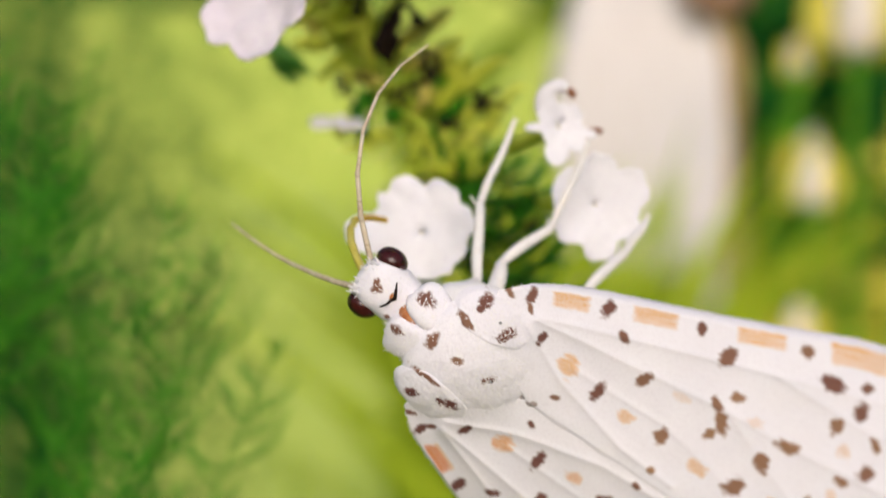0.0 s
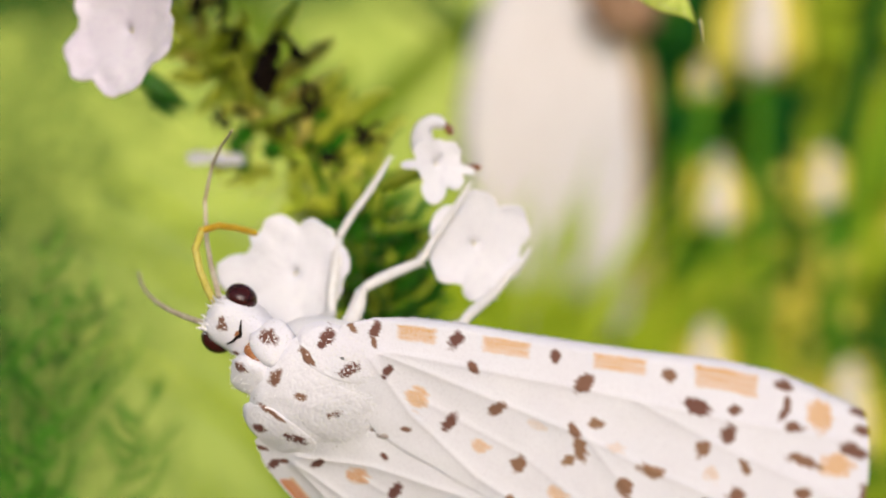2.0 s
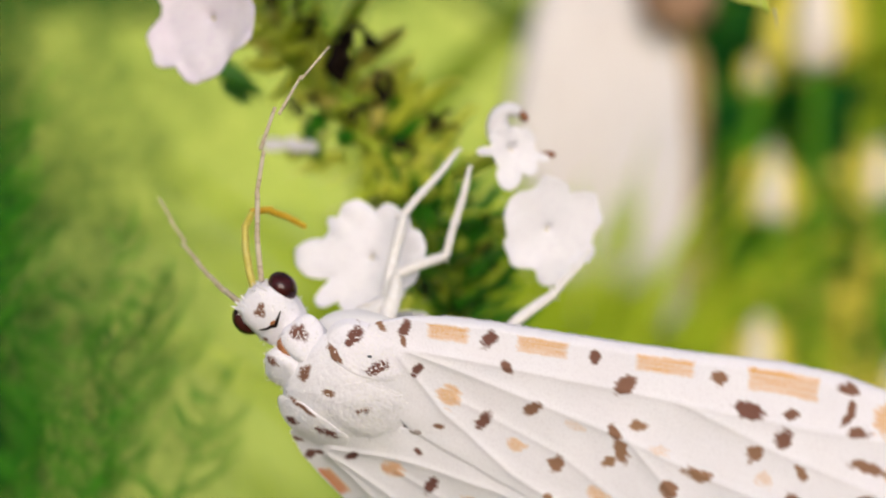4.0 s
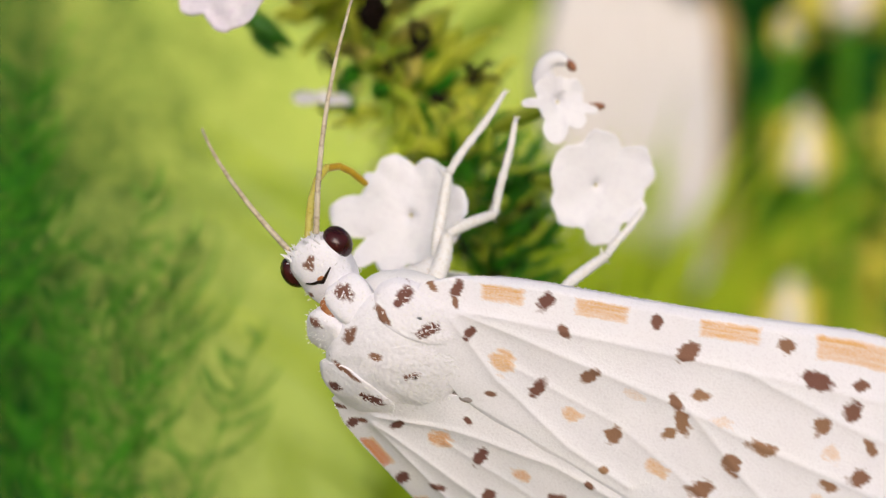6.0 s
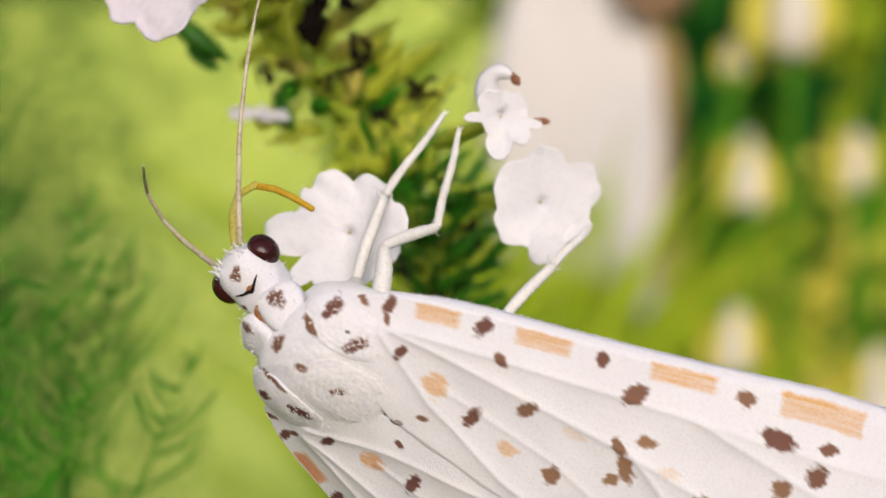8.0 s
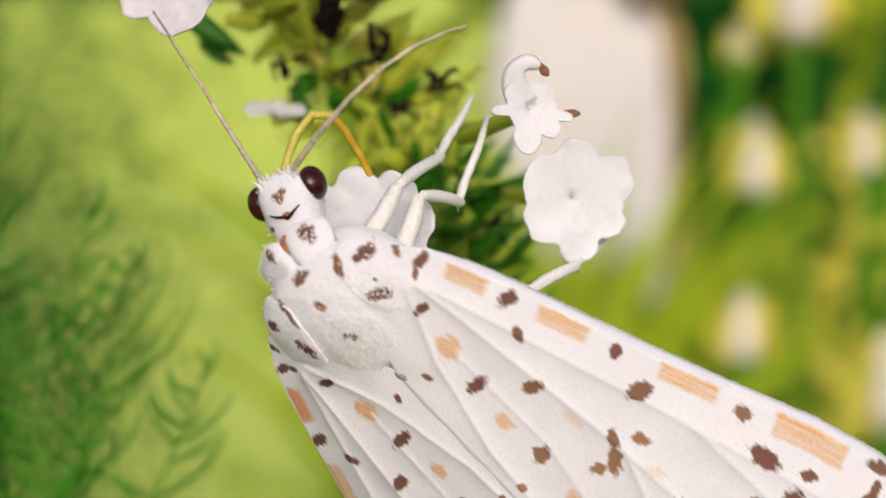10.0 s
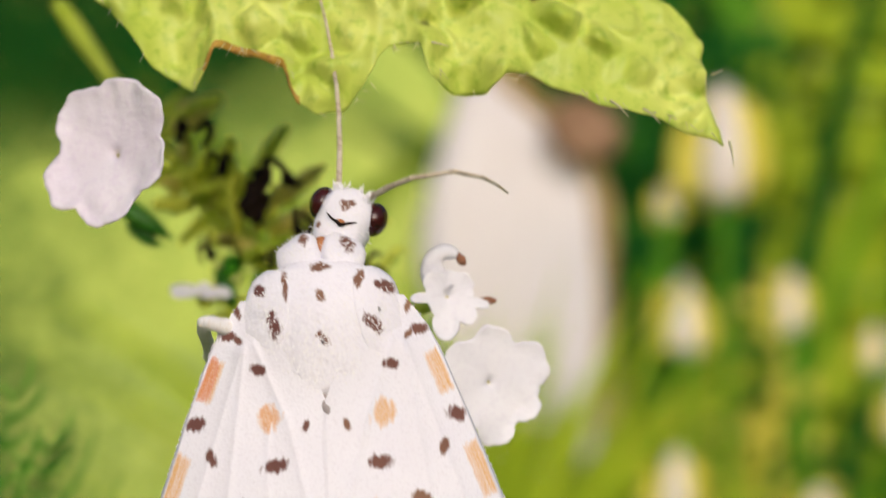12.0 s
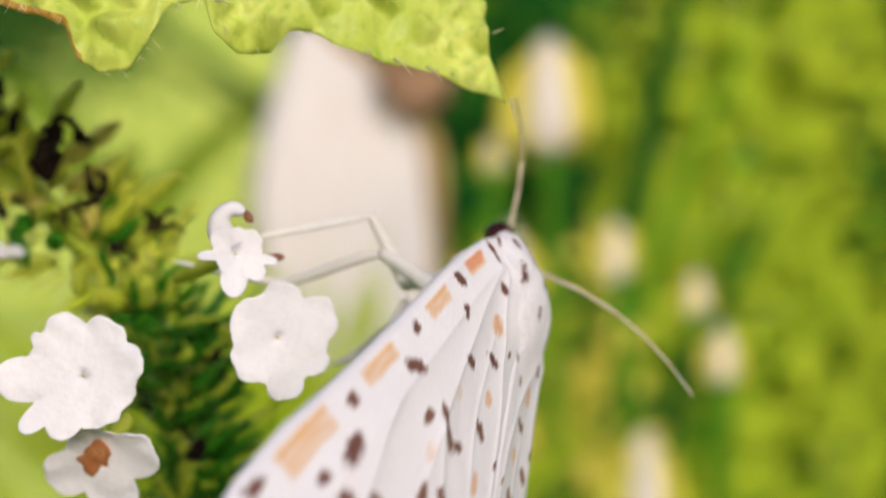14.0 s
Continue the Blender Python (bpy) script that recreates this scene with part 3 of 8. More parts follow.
# ---- the flower spike ----
def flower(name, at, facing, lobes, mat, label, spin=0.0, cup=0.25, back=2.2, seed=0, throat=YOLK, group="open flowers of the spike", floor=0.62, eye=1.0):
    """A thin five-lobed corolla on a short tube. lobes: (angle, reach, half width) in degrees and millimetres."""
    ob = thing(name, label, "flower", at, group)
    rnd = random.Random(seed)
    off = rnd.uniform(0, 50)
    nr, na = 22, 160
    bm = bmesh.new()
    rows = []
    for i in range(1, nr + 1):
        r = i / nr
        row = []
        for k in range(na):
            a = 360.0 * k / na
            reach = 0.0
            for la, lr, lw in lobes:
                d = (a - la + 180) % 360 - 180
                x = abs(d) / lw
                reach = max(reach, lr * max(0.0, 1 - 0.5 * x ** 2.6) if x < 1.2 else 0)
            reach = max(reach, floor * max(l[1] for l in lobes))
            reach *= 1 + 0.07 * noise.noise(Vector((math.cos(radians(a)) * 3 + off, math.sin(radians(a)) * 3, off))) + 0.03 * noise.noise(Vector((math.cos(radians(a)) * 7 + off, math.sin(radians(a)) * 9, off)))
            rr = reach * r
            x, y = rr * math.cos(radians(a)), rr * math.sin(radians(a))
            z = cup * (rr ** 1.5) * 0.35 - 0.22 * math.exp(-(rr / 0.16) ** 2)
            z += 0.20 * r * noise.noise(Vector((x * 0.9 + off, y * 0.9, off))) + 0.14 * r ** 3 * noise.noise(Vector((x * 1.9, y * 1.9 + off, 1)))
            row.append(bm.verts.new((x, y, z)))
        rows.append(row)
    for a, b in zip(rows, rows[1:]):
        for k in range(na):
            bm.faces.new((a[k], a[(k + 1) % na], b[(k + 1) % na], b[k]))
    corolla = part("corolla", bm, mat, ob)
    thick = corolla.modifiers.new("thickness", "SOLIDIFY")
    thick.thickness = 0.06 * MM
    part("throat", blob(bmesh.new(), (0.0, 0, -0.20 * (eye < 2)), (0.11 * eye, 0.09 * eye, 0.09 + 0.01 * eye), (0, 0, 0), 0.1 if eye < 2 else 0.9, 1, 14 if eye < 2 else 30, 1.5 if eye < 2 else 3.0), throat, ob, "yellow-green throat")
    tb = bmesh.new()
    tube(tb, spline([(0, 0, -0.2), (0.05, 0, -back * 0.5), (0.2, 0.1, -back)], 8), [0.3, 0.28, 0.26, 0.26, 0.27, 0.3, 0.3, 0.28, 0.22], 12)
    part("flower_tube", tb, CALYX, ob, "yellow-green flower tube")
    turn = Vector(facing).to_track_quat("Z", "Y").to_matrix().to_4x4()
    ob.matrix_basis = Matrix.Translation(Vector(at) * MM) @ turn @ pose(0, 0, 0, 0, 0, spin)
    return ob


def build_flowers():
    flower("flower", (-3.6, 4.7, -2.0), (-0.1, -1, 0.1), [(18, 1.85, 45), (60, 1.95, 40), (112, 1.95, 40), (139, 1.95, 13), (183, 2.6, 27), (222, 2.4, 15), (250, 2.0, 30), (300, 1.75, 40), (332, 1.75, 35)], PETAL,
           "white five-lobed flower with a yellow-green throat on the spike", 0, 0.2, 8.2, 1, floor=0.64)
    flower("flower", (-3.2, 6.2, -4.7), (-0.2, -0.8, -0.4), [(10, 1.9, 50), (100, 1.2, 45), (200, 1.9, 45), (280, 1.9, 50)], PETAL,
           "white flower with a withered brown throat below another", 0, 0.2, 2.4, 2, RUST, eye=6.0)
    flower("flower", (2.35, 4.9, -1.0), (0.25, -1, 0.0), [(25, 1.95, 42), (85, 1.75, 40), (150, 1.7, 45), (215, 1.75, 45), (275, 1.95, 34), (325, 1.75, 30)], PETAL,
           "white five-lobed flower held towards the light", 0, 0.3, 8.0, 3, floor=0.78)
    flower("flower", (-9.0, 4.4, 6.0), (-0.45, -1, 0.1), [(60, 2.4, 62), (130, 2.3, 50), (212, 2.35, 44), (268, 2.3, 44), (345, 2.0, 55)], LILAC,
           "lilac-white flower on the upper side of the spike", 0, 0.45, 2.6, 4, floor=0.74)
    ragged = flower("flower", (1.1, 4.8, 1.65), (0.3, -0.95, 0.1), [(186, 1.35, 11), (140, 1.0, 34), (258, 1.4, 30), (310, 1.1, 34), (345, 1.25, 14), (40, 0.9, 40)], PETAL,
           "small half-withered white flower with curled ragged lobes", 0, 0.5, 7.4, 5, floor=0.56)
    inv = ragged.matrix_basis.inverted()

    def own(*points):
        return [inv @ (Vector(v) * MM) / MM for v in points]

    # one lobe stands up and curls over to the side
    bm = bmesh.new()
    path = spline([(0.92, 4.66, 1.75), (0.62, 4.6, 2.35), (0.66, 4.5, 2.8), (1.0, 4.42, 3.02), (1.42, 4.46, 2.88)], 16)
    rows = []
    for k, c in enumerate(path):
        d = (path[min(16, k + 1)] - path[max(0, k - 1)]).normalized()
        side = Vector((-d.z, 0, d.x))
        half = lerp_list(k / 16, [(0, 0.46), (0.3, 0.40), (0.6, 0.27), (0.9, 0.22), (1, 0.08)])
        rows.append([bm.verts.new(own(c + side * half * u + Vector((0, 0.14 * u * u + 0.05 * noise.noise(c * 2 + Vector((u, 0, 0))), 0)))[0]) for u in (-1, -0.6, -0.2, 0.2, 0.6, 1)])
    for a, b in zip(rows, rows[1:]):
        for k in range(5):
            bm.faces.new((a[k], a[k + 1], b[k + 1], b[k]))
    bmesh.ops.recalc_face_normals(bm, faces=bm.faces)
    thick = part("curled_lobe", bm, PETAL, ragged, "white lobe curled over at its tip").modifiers.new("thickness", "SOLIDIFY")
    thick.thickness = 0.06 * MM
    for a, b, r in (((1.42, 4.55, 2.85), (1.6, 4.45, 2.6), 0.14), ((2.2, 5.0, 1.52), (2.58, 4.9, 1.5), 0.12)):
        bm = bmesh.new()
        p, q = own(a, b)
        tube(bm, spline([p - (q - p) * 0.8, p, q], 8), [0.07, 0.07, 0.08, 0.1, r * 0.8, r, r * 1.1, r * 0.8, 0.05], 8)
        part("withered_lobe", bm, WITHER, ragged, "curled brown withered lobe")
    flower("flower", (-7.5, 14.5, 2.1), (0.3, -1, 0.9), [(80, 0.45, 50), (180, 1.25, 30), (270, 0.4, 50), (0, 1.0, 30)], PETAL,
           "white flower on the far side of the spike", 0, 0.2, 0.7, 6, floor=0.3)


def build_spike():
    spike = thing("flower_spike", "hairy green flower spike with limp black withered buds", "flower spike", (0, 0, 0))
    axis = spline([(-12.5, 13.0, 12.5), (-8.6, 10.6, 7.2), (-5.4, 9.4, 3.6), (-2.4, 8.8, 0.2), (-1.0, 9.0, -4.0), (-0.6, 10.0, -12.0)], 60)
    bm = bmesh.new()
    tube(bm, axis, [0.3 + 0.006 * k + 0.05 * math.sin(k * 0.7) for k in range(61)], 14)
    part("stem", bm, STALK, spike, "green square stem")
    bm = bmesh.new()
    foot = spline([axis[-1] * 1.06 + Vector((0, 2.5, 0)), (0.5, 15, -60), (4, 20, -300), (2, 30, -778)], 30)
    tube(bm, foot, [0.66 + 0.035 * k for k in range(31)], 12)
    part("stalk", bm, STALK, spike, "long green stalk down to the turf")
    rnd = random.Random(11)
    for k in range(222):
        i = rnd.randrange(10, 34) if k % 10 < 3 else rnd.randrange(34, 57)
        d = (axis[i + 1] - axis[i - 1]).normalized()
        a = rnd.uniform(0, 2 * math.pi)
        o = d.orthogonal().normalized()
        out = math.cos(a) * o + math.sin(a) * d.cross(o)
        if out.y > 0.55:
            out.y = -out.y
        lower = i > 36
        grow = (out * rnd.uniform(0.5, 1.0) - d * rnd.uniform(-0.2, 0.5) + Vector((0.55, -0.2, 0.35)) * rnd.uniform(0.3, 1.2)).normalized()
        l = rnd.uniform(1.1, 2.4) if lower else rnd.uniform(0.8, 1.4) if i < 17 else rnd.uniform(1.0, 2.3)
        mat = rnd.choice((DEEP, DEEP, DEEP, DEEP, FROND, FROND, STALK)) if lower else rnd.choice((STALK, FROND, CALYX, CALYX, CALYX, CALYX, STRAW, CALYX)) if i > 22 else rnd.choice((CALYX, CALYX, CALYX, CALYX, CALYX, STRAW, STRAW, STALK))
        bend = Vector((rnd.uniform(-.5, .5), rnd.uniform(-.4, .4), rnd.uniform(-.4, .6)))
        s = axis[i] + out * rnd.uniform(0.2, 1.7 if 14 < i < 34 else 1.3) + Vector((rnd.uniform(0, 0.8), -0.2, 0))
        pts = spline([s, s + grow * l * 0.5 + bend * 0.2, s + grow * l + bend * 0.6], 7)
        w = rnd.uniform(0.12, 0.25) if lower else rnd.uniform(0.2, 0.38)
        ripple = [1 + 0.18 * math.sin(q * 2.1 + k) for q in range(8)]
        cb = bmesh.new()
        tube(cb, pts, [w * q * m for q, m in zip((0.6, 0.9, 1.0, 0.95, 0.85, 0.75, 0.55, 0.1), ripple)], 8)
        for n in range(3 if lower else 1):
            t = Vector((rnd.uniform(-.3, .5), rnd.uniform(-.3, .2), rnd.uniform(-.3, .4)))
            tube(cb, [pts[6], pts[7] + t * 0.4, pts[7] + t], [w * 0.35, w * 0.22, 0.01], 5)
        part("calyx", cb, mat, spike)
    # a few dark green bracts at the foot of the upper flowers
    for at, to, w in (((-9.6, 8.0, 5.0), (-7.6, 8.0, 3.6), 0.38), ((-9.2, 8.4, 4.1), (-8.0, 8.4, 3.4), 0.22), ((-6.2, 8.0, 2.6), (-5.6, 7.8, 1.3), 0.26)):
        bb = bmesh.new()
        a, b = Vector(at), Vector(to)
        tube(bb, spline([a, (a + b) / 2 + Vector((0.1, -0.1, -0.15)), b], 7), [w * q for q in (0.5, 0.85, 1.0, 1.0, 0.85, 0.6, 0.3, 0.05)], 8)
        part("bract", bb, DEEP, spike, "dark green bract")
    for name, mat, lo, hi, count in (("bristle", DEEP, 38, 58, 380), ("bristle", CALYX, 16, 42, 70), ("bristle", STRAW, 16, 36, 20)):
        sb = bmesh.new()
        for k in range(count):
            i = rnd.randrange(lo, hi)
            a = rnd.uniform(0, 2 * math.pi)
            d = (axis[i + 1] - axis[i - 1]).normalized()
            o = d.orthogonal().normalized()
            out = math.cos(a) * o + math.sin(a) * d.cross(o)
            if out.y > 0.6:
                continue
            s = axis[i] + out * rnd.uniform(0.2, 1.7 if i > 26 else 1.4)
            e = (out * rnd.uniform(0.4, 1) + Vector((rnd.uniform(-.2, .9), rnd.uniform(-.5, .2), rnd.uniform(-.3, .9)))).normalized() * rnd.uniform(0.5, 1.4)
            c = Vector((rnd.uniform(-.2, .2), rnd.uniform(-.1, .1), rnd.uniform(-.2, .2)))
            w = rnd.uniform(0.03, 0.085)
            tube(sb, [s, s + e * 0.35 + c * 0.6, s + e * 0.7 + c, s + e + c * 0.4], [w * 0.7, w, w * 0.8, 0.008], 5)
        tagged(part(name, sb, mat, spike, "fine pointed bracts"), kind="stuff")
    hb = bmesh.new()
    for k in range(300):
        i = rnd.randrange(24, 58)
        a = rnd.uniform(0, 2 * math.pi)
        d = (axis[i + 1] - axis[i - 1]).normalized()
        o = d.orthogonal().normalized()
        out = math.cos(a) * o + math.sin(a) * d.cross(o)
        s = axis[i] + out * rnd.uniform(0.5, 2.4)
        e = s + (out + Vector((rnd.uniform(-.6, .6), rnd.uniform(-.6, .3), rnd.uniform(-.4, .8)))).normalized() * rnd.uniform(0.5, 1.2)
        tube(hb, [s, (s + e) / 2 + Vector((0, 0, .06)), e], [0.022, 0.017, 0.006], 4)
    tagged(part("hair", hb, HAIR, spike, "fine pale hairs"), kind="stuff")
    return spike, axis


build_flowers()
SPIKE, AXIS = build_spike()


def withered_bud(at, size, seed, label="shrivelled black bud on the spike"):
    rnd = random.Random(seed)
    ob = part("withered_bud", blob(bmesh.new(), at, (size * 0.36, size * 0.34, size * 0.75), (rnd.uniform(-20, 20), rnd.uniform(-25, 25), 0), 0.9, 0.9, 30, 2.6), BLACK, SPIKE, label)
    cb = bmesh.new()
    for _ in range(3):
        a = Vector(at) + Vector((rnd.uniform(-.2, .2), -0.1, size * rnd.uniform(-.6, .8)))
        b = a + Vector((rnd.uniform(-.5, 1.0), rnd.uniform(-.5, .1), rnd.uniform(-.7, .6)))
        tube(cb, spline([a, (a + b) / 2 + Vector((rnd.uniform(-.3, .3), 0, rnd.uniform(-.2, .4))), b], 6), [.07, .1, .08, .09, .06, .05, .02], 6)
    part("withered_shred", cb, BLACK, ob)
    return ob


for (x, y, z), size, seed in (((-4.9, 7.2, 4.8), 1.3, 1), ((-7.4, 8.8, 7.2), 0.6, 2), ((-3.6, 7.6, 3.9), 0.5, 3), ((-6.4, 8.2, 3.2), 0.5, 4), ((-4.4, 7.6, 2.9), 0.4, 5),
                          ((-1.4, 7.2, 2.5), 0.35, 6), ((0.3, 8.0, -1.6), 0.5, 7), ((-0.3, 7.8, -4.6), 0.6, 8), ((-1.9, 7.4, -3.0), 0.45, 9), ((-2.9, 7.6, 1.9), 0.3, 10), ((-3.9, 7.4, 5.4), 0.4, 11), ((-5.9, 7.6, 5.9), 0.45, 12)):
    withered_bud((x, y - 0.7, z), size * 0.85, seed)


for points in (((-3.4, 6.9, 4.3), (-3.1, 6.8, 4.1), (-3.2, 6.8, 3.6), (-3.6, 6.8, 3.3), (-4.0, 6.9, 3.35)), ((-4.6, 6.6, 5.6), (-4.5, 6.5, 6.0), (-4.1, 6.5, 5.9), (-3.8, 6.5, 5.5)),
               ((-6.9, 7.6, 7.1), (-6.5, 7.5, 7.4), (-6.4, 7.5, 6.9), (-6.7, 7.5, 6.5)), ((-1.9, 6.8, 3.0), (-1.6, 6.7, 2.8), (-1.8, 6.7, 2.4))):
    curl = bmesh.new()
    tube(curl, spline(points, 14), [0.05 + 0.09 * math.sin(math.pi * (0.12 + 0.8 * k / 14)) + 0.03 * math.sin(k * 2.3) for k in range(15)], 8)
    part("withered_curl", curl, BLACK, SPIKE, "curled black withered bud")


# the spike stands a little behind its open flowers
EYE_SIDE = Vector((0, -43 * MM, 0))
for piece in [SPIKE.children[k] for k in range(len(SPIKE.children))]:
    if piece.name.split(".")[0] != "stalk":
        for mesh in {piece.data} | {c.data for c in piece.children}:
            mesh.transform(Matrix.Translation(EYE_SIDE) @ Matrix.Scale(1.15, 4) @ Matrix.Translation(-EYE_SIDE))


# ---- the leaf above ----
def build_leaf():
    leaf = thing("leaf", "crinkled lime-green leaf with a scalloped hairy edge", "leaf", (0, 0, 0))
    edge = [(-11.2, 12.3), (-10.2, 11.5), (-9.0, 10.3), (-7.9, 8.8), (-6.6, 7.9), (-6.2, 8.6), (-5.9, 9.3), (-4.6, 9.0), (-3.7, 8.6), (-3.4, 7.6), (-2.7, 7.1), (-1.9, 7.3), (-1.2, 8.1), (-0.5, 9.25), (0.5, 9.3),
            (0.9, 8.3), (1.6, 7.8), (2.5, 7.75), (3.2, 8.3), (3.9, 8.4), (4.9, 7.9), (6.0, 7.5), (7.7, 7.05), (8.8, 6.6), (9.65, 6.25)]
    nx, nz = 210, 90
    bm = bmesh.new()
    grid = []
    for i in range(nx + 1):
        u = i / nx
        row = []
        for j in range(nz + 1):
            v = j / nz
            x0 = -11.2 + 20.85 * u
            low = lerp_list(x0, edge)
            z = low + v * (19.0 - low)
            right = lerp_list(z, [(6.2, 9.65), (8.2, 9.1), (9.7, 9.2), (10.8, 8.5), (11.1, 7.9), (12.5, 7.5), (15, 6.5), (19, 2.0)])
            x = -11.2 + (right + 11.2) * u
            y = 3.6 + 3.2 * v + 1.6 * v * v + 0.015 * (x - 1) ** 2
            dist = noise.voronoi(Vector((x * 0.8 + 0.3 * noise.noise(Vector((x, z, 0)) * 0.5), z * 0.9, 0.3)))[0]
            puff = 1 - math.exp(-3.2 * (dist[1] - dist[0]) ** 2)
            y -= (1.05 + 0.8 * noise.noise(Vector((x * 0.35, z * 0.35, 8)))) * puff * min(1, 0.25 + v * 6)
            y += 0.5 * noise.noise(Vector((x * 0.5, z * 0.5, 4)))
            y += 0.9 * max(0, 1 - v * 7) * (noise.noise(Vector((x * 0.9, 0, 9))) + 0.15)
            z += 0.10 * noise.noise(Vector((x * 2.2, z * 2.2, 7)))
            row.append(bm.verts.new((x, y, z)))
        grid.append(row)
    for i in range(nx):
        for j in range(nz):
            f = bm.faces.new((grid[i][j], grid[i + 1][j], grid[i + 1][j + 1], grid[i][j + 1]))
            xm = -11.2 + 20.85 * i / nx
            f.material_index = 1 if j < 2 and -6.3 < xm < -3.3 else 0
    blade = part("leaf_blade", bm, (LEAF, SCORCH), leaf)
    thick = blade.modifiers.new("thickness", "SOLIDIFY")
    thick.thickness = 0.05 * MM
    hb = bmesh.new()
    rnd = random.Random(4)
    for x, z, dx, dz in ((9.6, 6.25, .05, -0.8), (6.0, 7.5, .5, -0.55), (7.0, 7.25, .45, -0.5), (0.4, 9.3, .7, -0.2), (9.1, 8.3, .3, .1)):
        tube(hb, spline([(x, 3.5, z), (x + dx * .5, 3.3, z + dz * .4), (x + dx, 3.2, z + dz)], 5), [.05, .045, .04, .03, .02, .008], 5)
    for _ in range(70):
        a = Vector((-9.6 + 19.25 * rnd.random(), 0, 0))
        s = Vector((a.x, 3.4, lerp_list(a.x, edge)))
        e = s + Vector((rnd.uniform(-.2, .3), rnd.uniform(-.4, .1), rnd.uniform(-.35, -.05)))
        tube(hb, [s, (s + e) / 2, e], [.014, .011, .004], 4)
    bm = bmesh.new()
    tube(bm, spline([(-1, 9.2, 17.5), (-8, 16, 30), (-40, 20, 70), (-140, 30, 60), (-200, 40, -200), (-205, 50, -778)], 40), [0.45 + 0.03 * k for k in range(41)], 10)
    part("petiole", bm, STALK, leaf, "green stalk of the leaf")
    tagged(part("edge_hair", hb, HAIR, leaf, "white bristly hairs"), kind="stuff")
    return leaf


build_leaf()


# ---- ground and distance ----
def build_ground():
    v, f = [], []
    n = 40
    size = 400000.0
    for i in range(n + 1):
        for j in range(n + 1):
            a, b = (i / n * 2 - 1), (j / n * 2 - 1)
            x, y = math.copysign(abs(a) ** 3, a) * size, math.copysign(abs(b) ** 3, b) * size
            v.append((x, y, -775 + 14 * noise.noise(Vector((x * 0.002, y * 0.002, 0)))))
    for i in range(n):
        for j in range(n):
            k = i * (n + 1) + j
            f.append((k, k + n + 1, k + n + 2, k + 1))
    pydata("ground", v, f, MEADOW, "sunlit yellow-green meadow turf", "ground", "structure")


def one_blade(rnd, box, length, width, lean, curl, floor):
    """Points and faces of one arching blade that rises from the turf."""
    root = Vector((rnd.uniform(box[0], box[1]), rnd.uniform(box[2], box[3]), rnd.uniform(box[4], box[5])))
    l = length * rnd.uniform(0.6, 1.3)
    w = width * rnd.uniform(0.6, 1.3)
    a = rnd.uniform(0, 2 * math.pi)
    d = Vector((math.cos(a) * curl + lean[0], math.sin(a) * curl * 0.5 + lean[1], 1)).normalized()
    bend = Vector((math.cos(a), 0.4 * math.sin(a), -0.35)) * l * rnd.uniform(0.2, 0.7)
    face = rnd.uniform(-0.9, 0.9)
    side = Vector((math.cos(face), math.sin(face), 0))
    v, f = [], []
    n = 7
    if floor is not None:
        foot = Vector((root.x - d.x * 20, root.y - d.y * 20 + 6, floor))
        v += [foot - side * w * 0.2, foot, foot + side * w * 0.2]
    for i in range(n + 1):
        t = i / n
        p = root + d * l * t + bend * t * t
        ww = w * (0.5 + t) * (1 - t) ** 0.7 * 1.2 if i < n else 0.05
        v += [p - side * ww / 2, p + Vector((0, -0.2 * ww, 0)), p + side * ww / 2]
    for i in range(len(v) // 3 - 1):
        b = 3 * i
        f += [(b, b + 1, b + 4, b + 3), (b + 1, b + 2, b + 5, b + 4)]
    return v, f


def blades(name, mat, count, box, length, width, seed, label, lean=(0, 0), category="grass", curl=0.35, floor=-431.0):
    """Arching blades rooted in a box (x0, x1, y0, y1, z0, z1), millimetres; few of them are parts of a tuft, many are one mass."""
    rnd = random.Random(seed)
    if count <= 90:
        tuft = thing(name, label, category)
        for _ in range(count):
            v, f = one_blade(rnd, box, length, width, lean, curl, floor)
            blade = pydata("blade", v, f, mat)
            blade.parent = tuft
        return tuft
    verts, faces = [], []
    for _ in range(count):
        v, f = one_blade(rnd, box, length, width, lean, curl, floor)
        faces += [tuple(k + len(verts) for k in q) for q in f]
        verts += v
    return pydata(name, verts, faces, mat, label, category, "stuff")


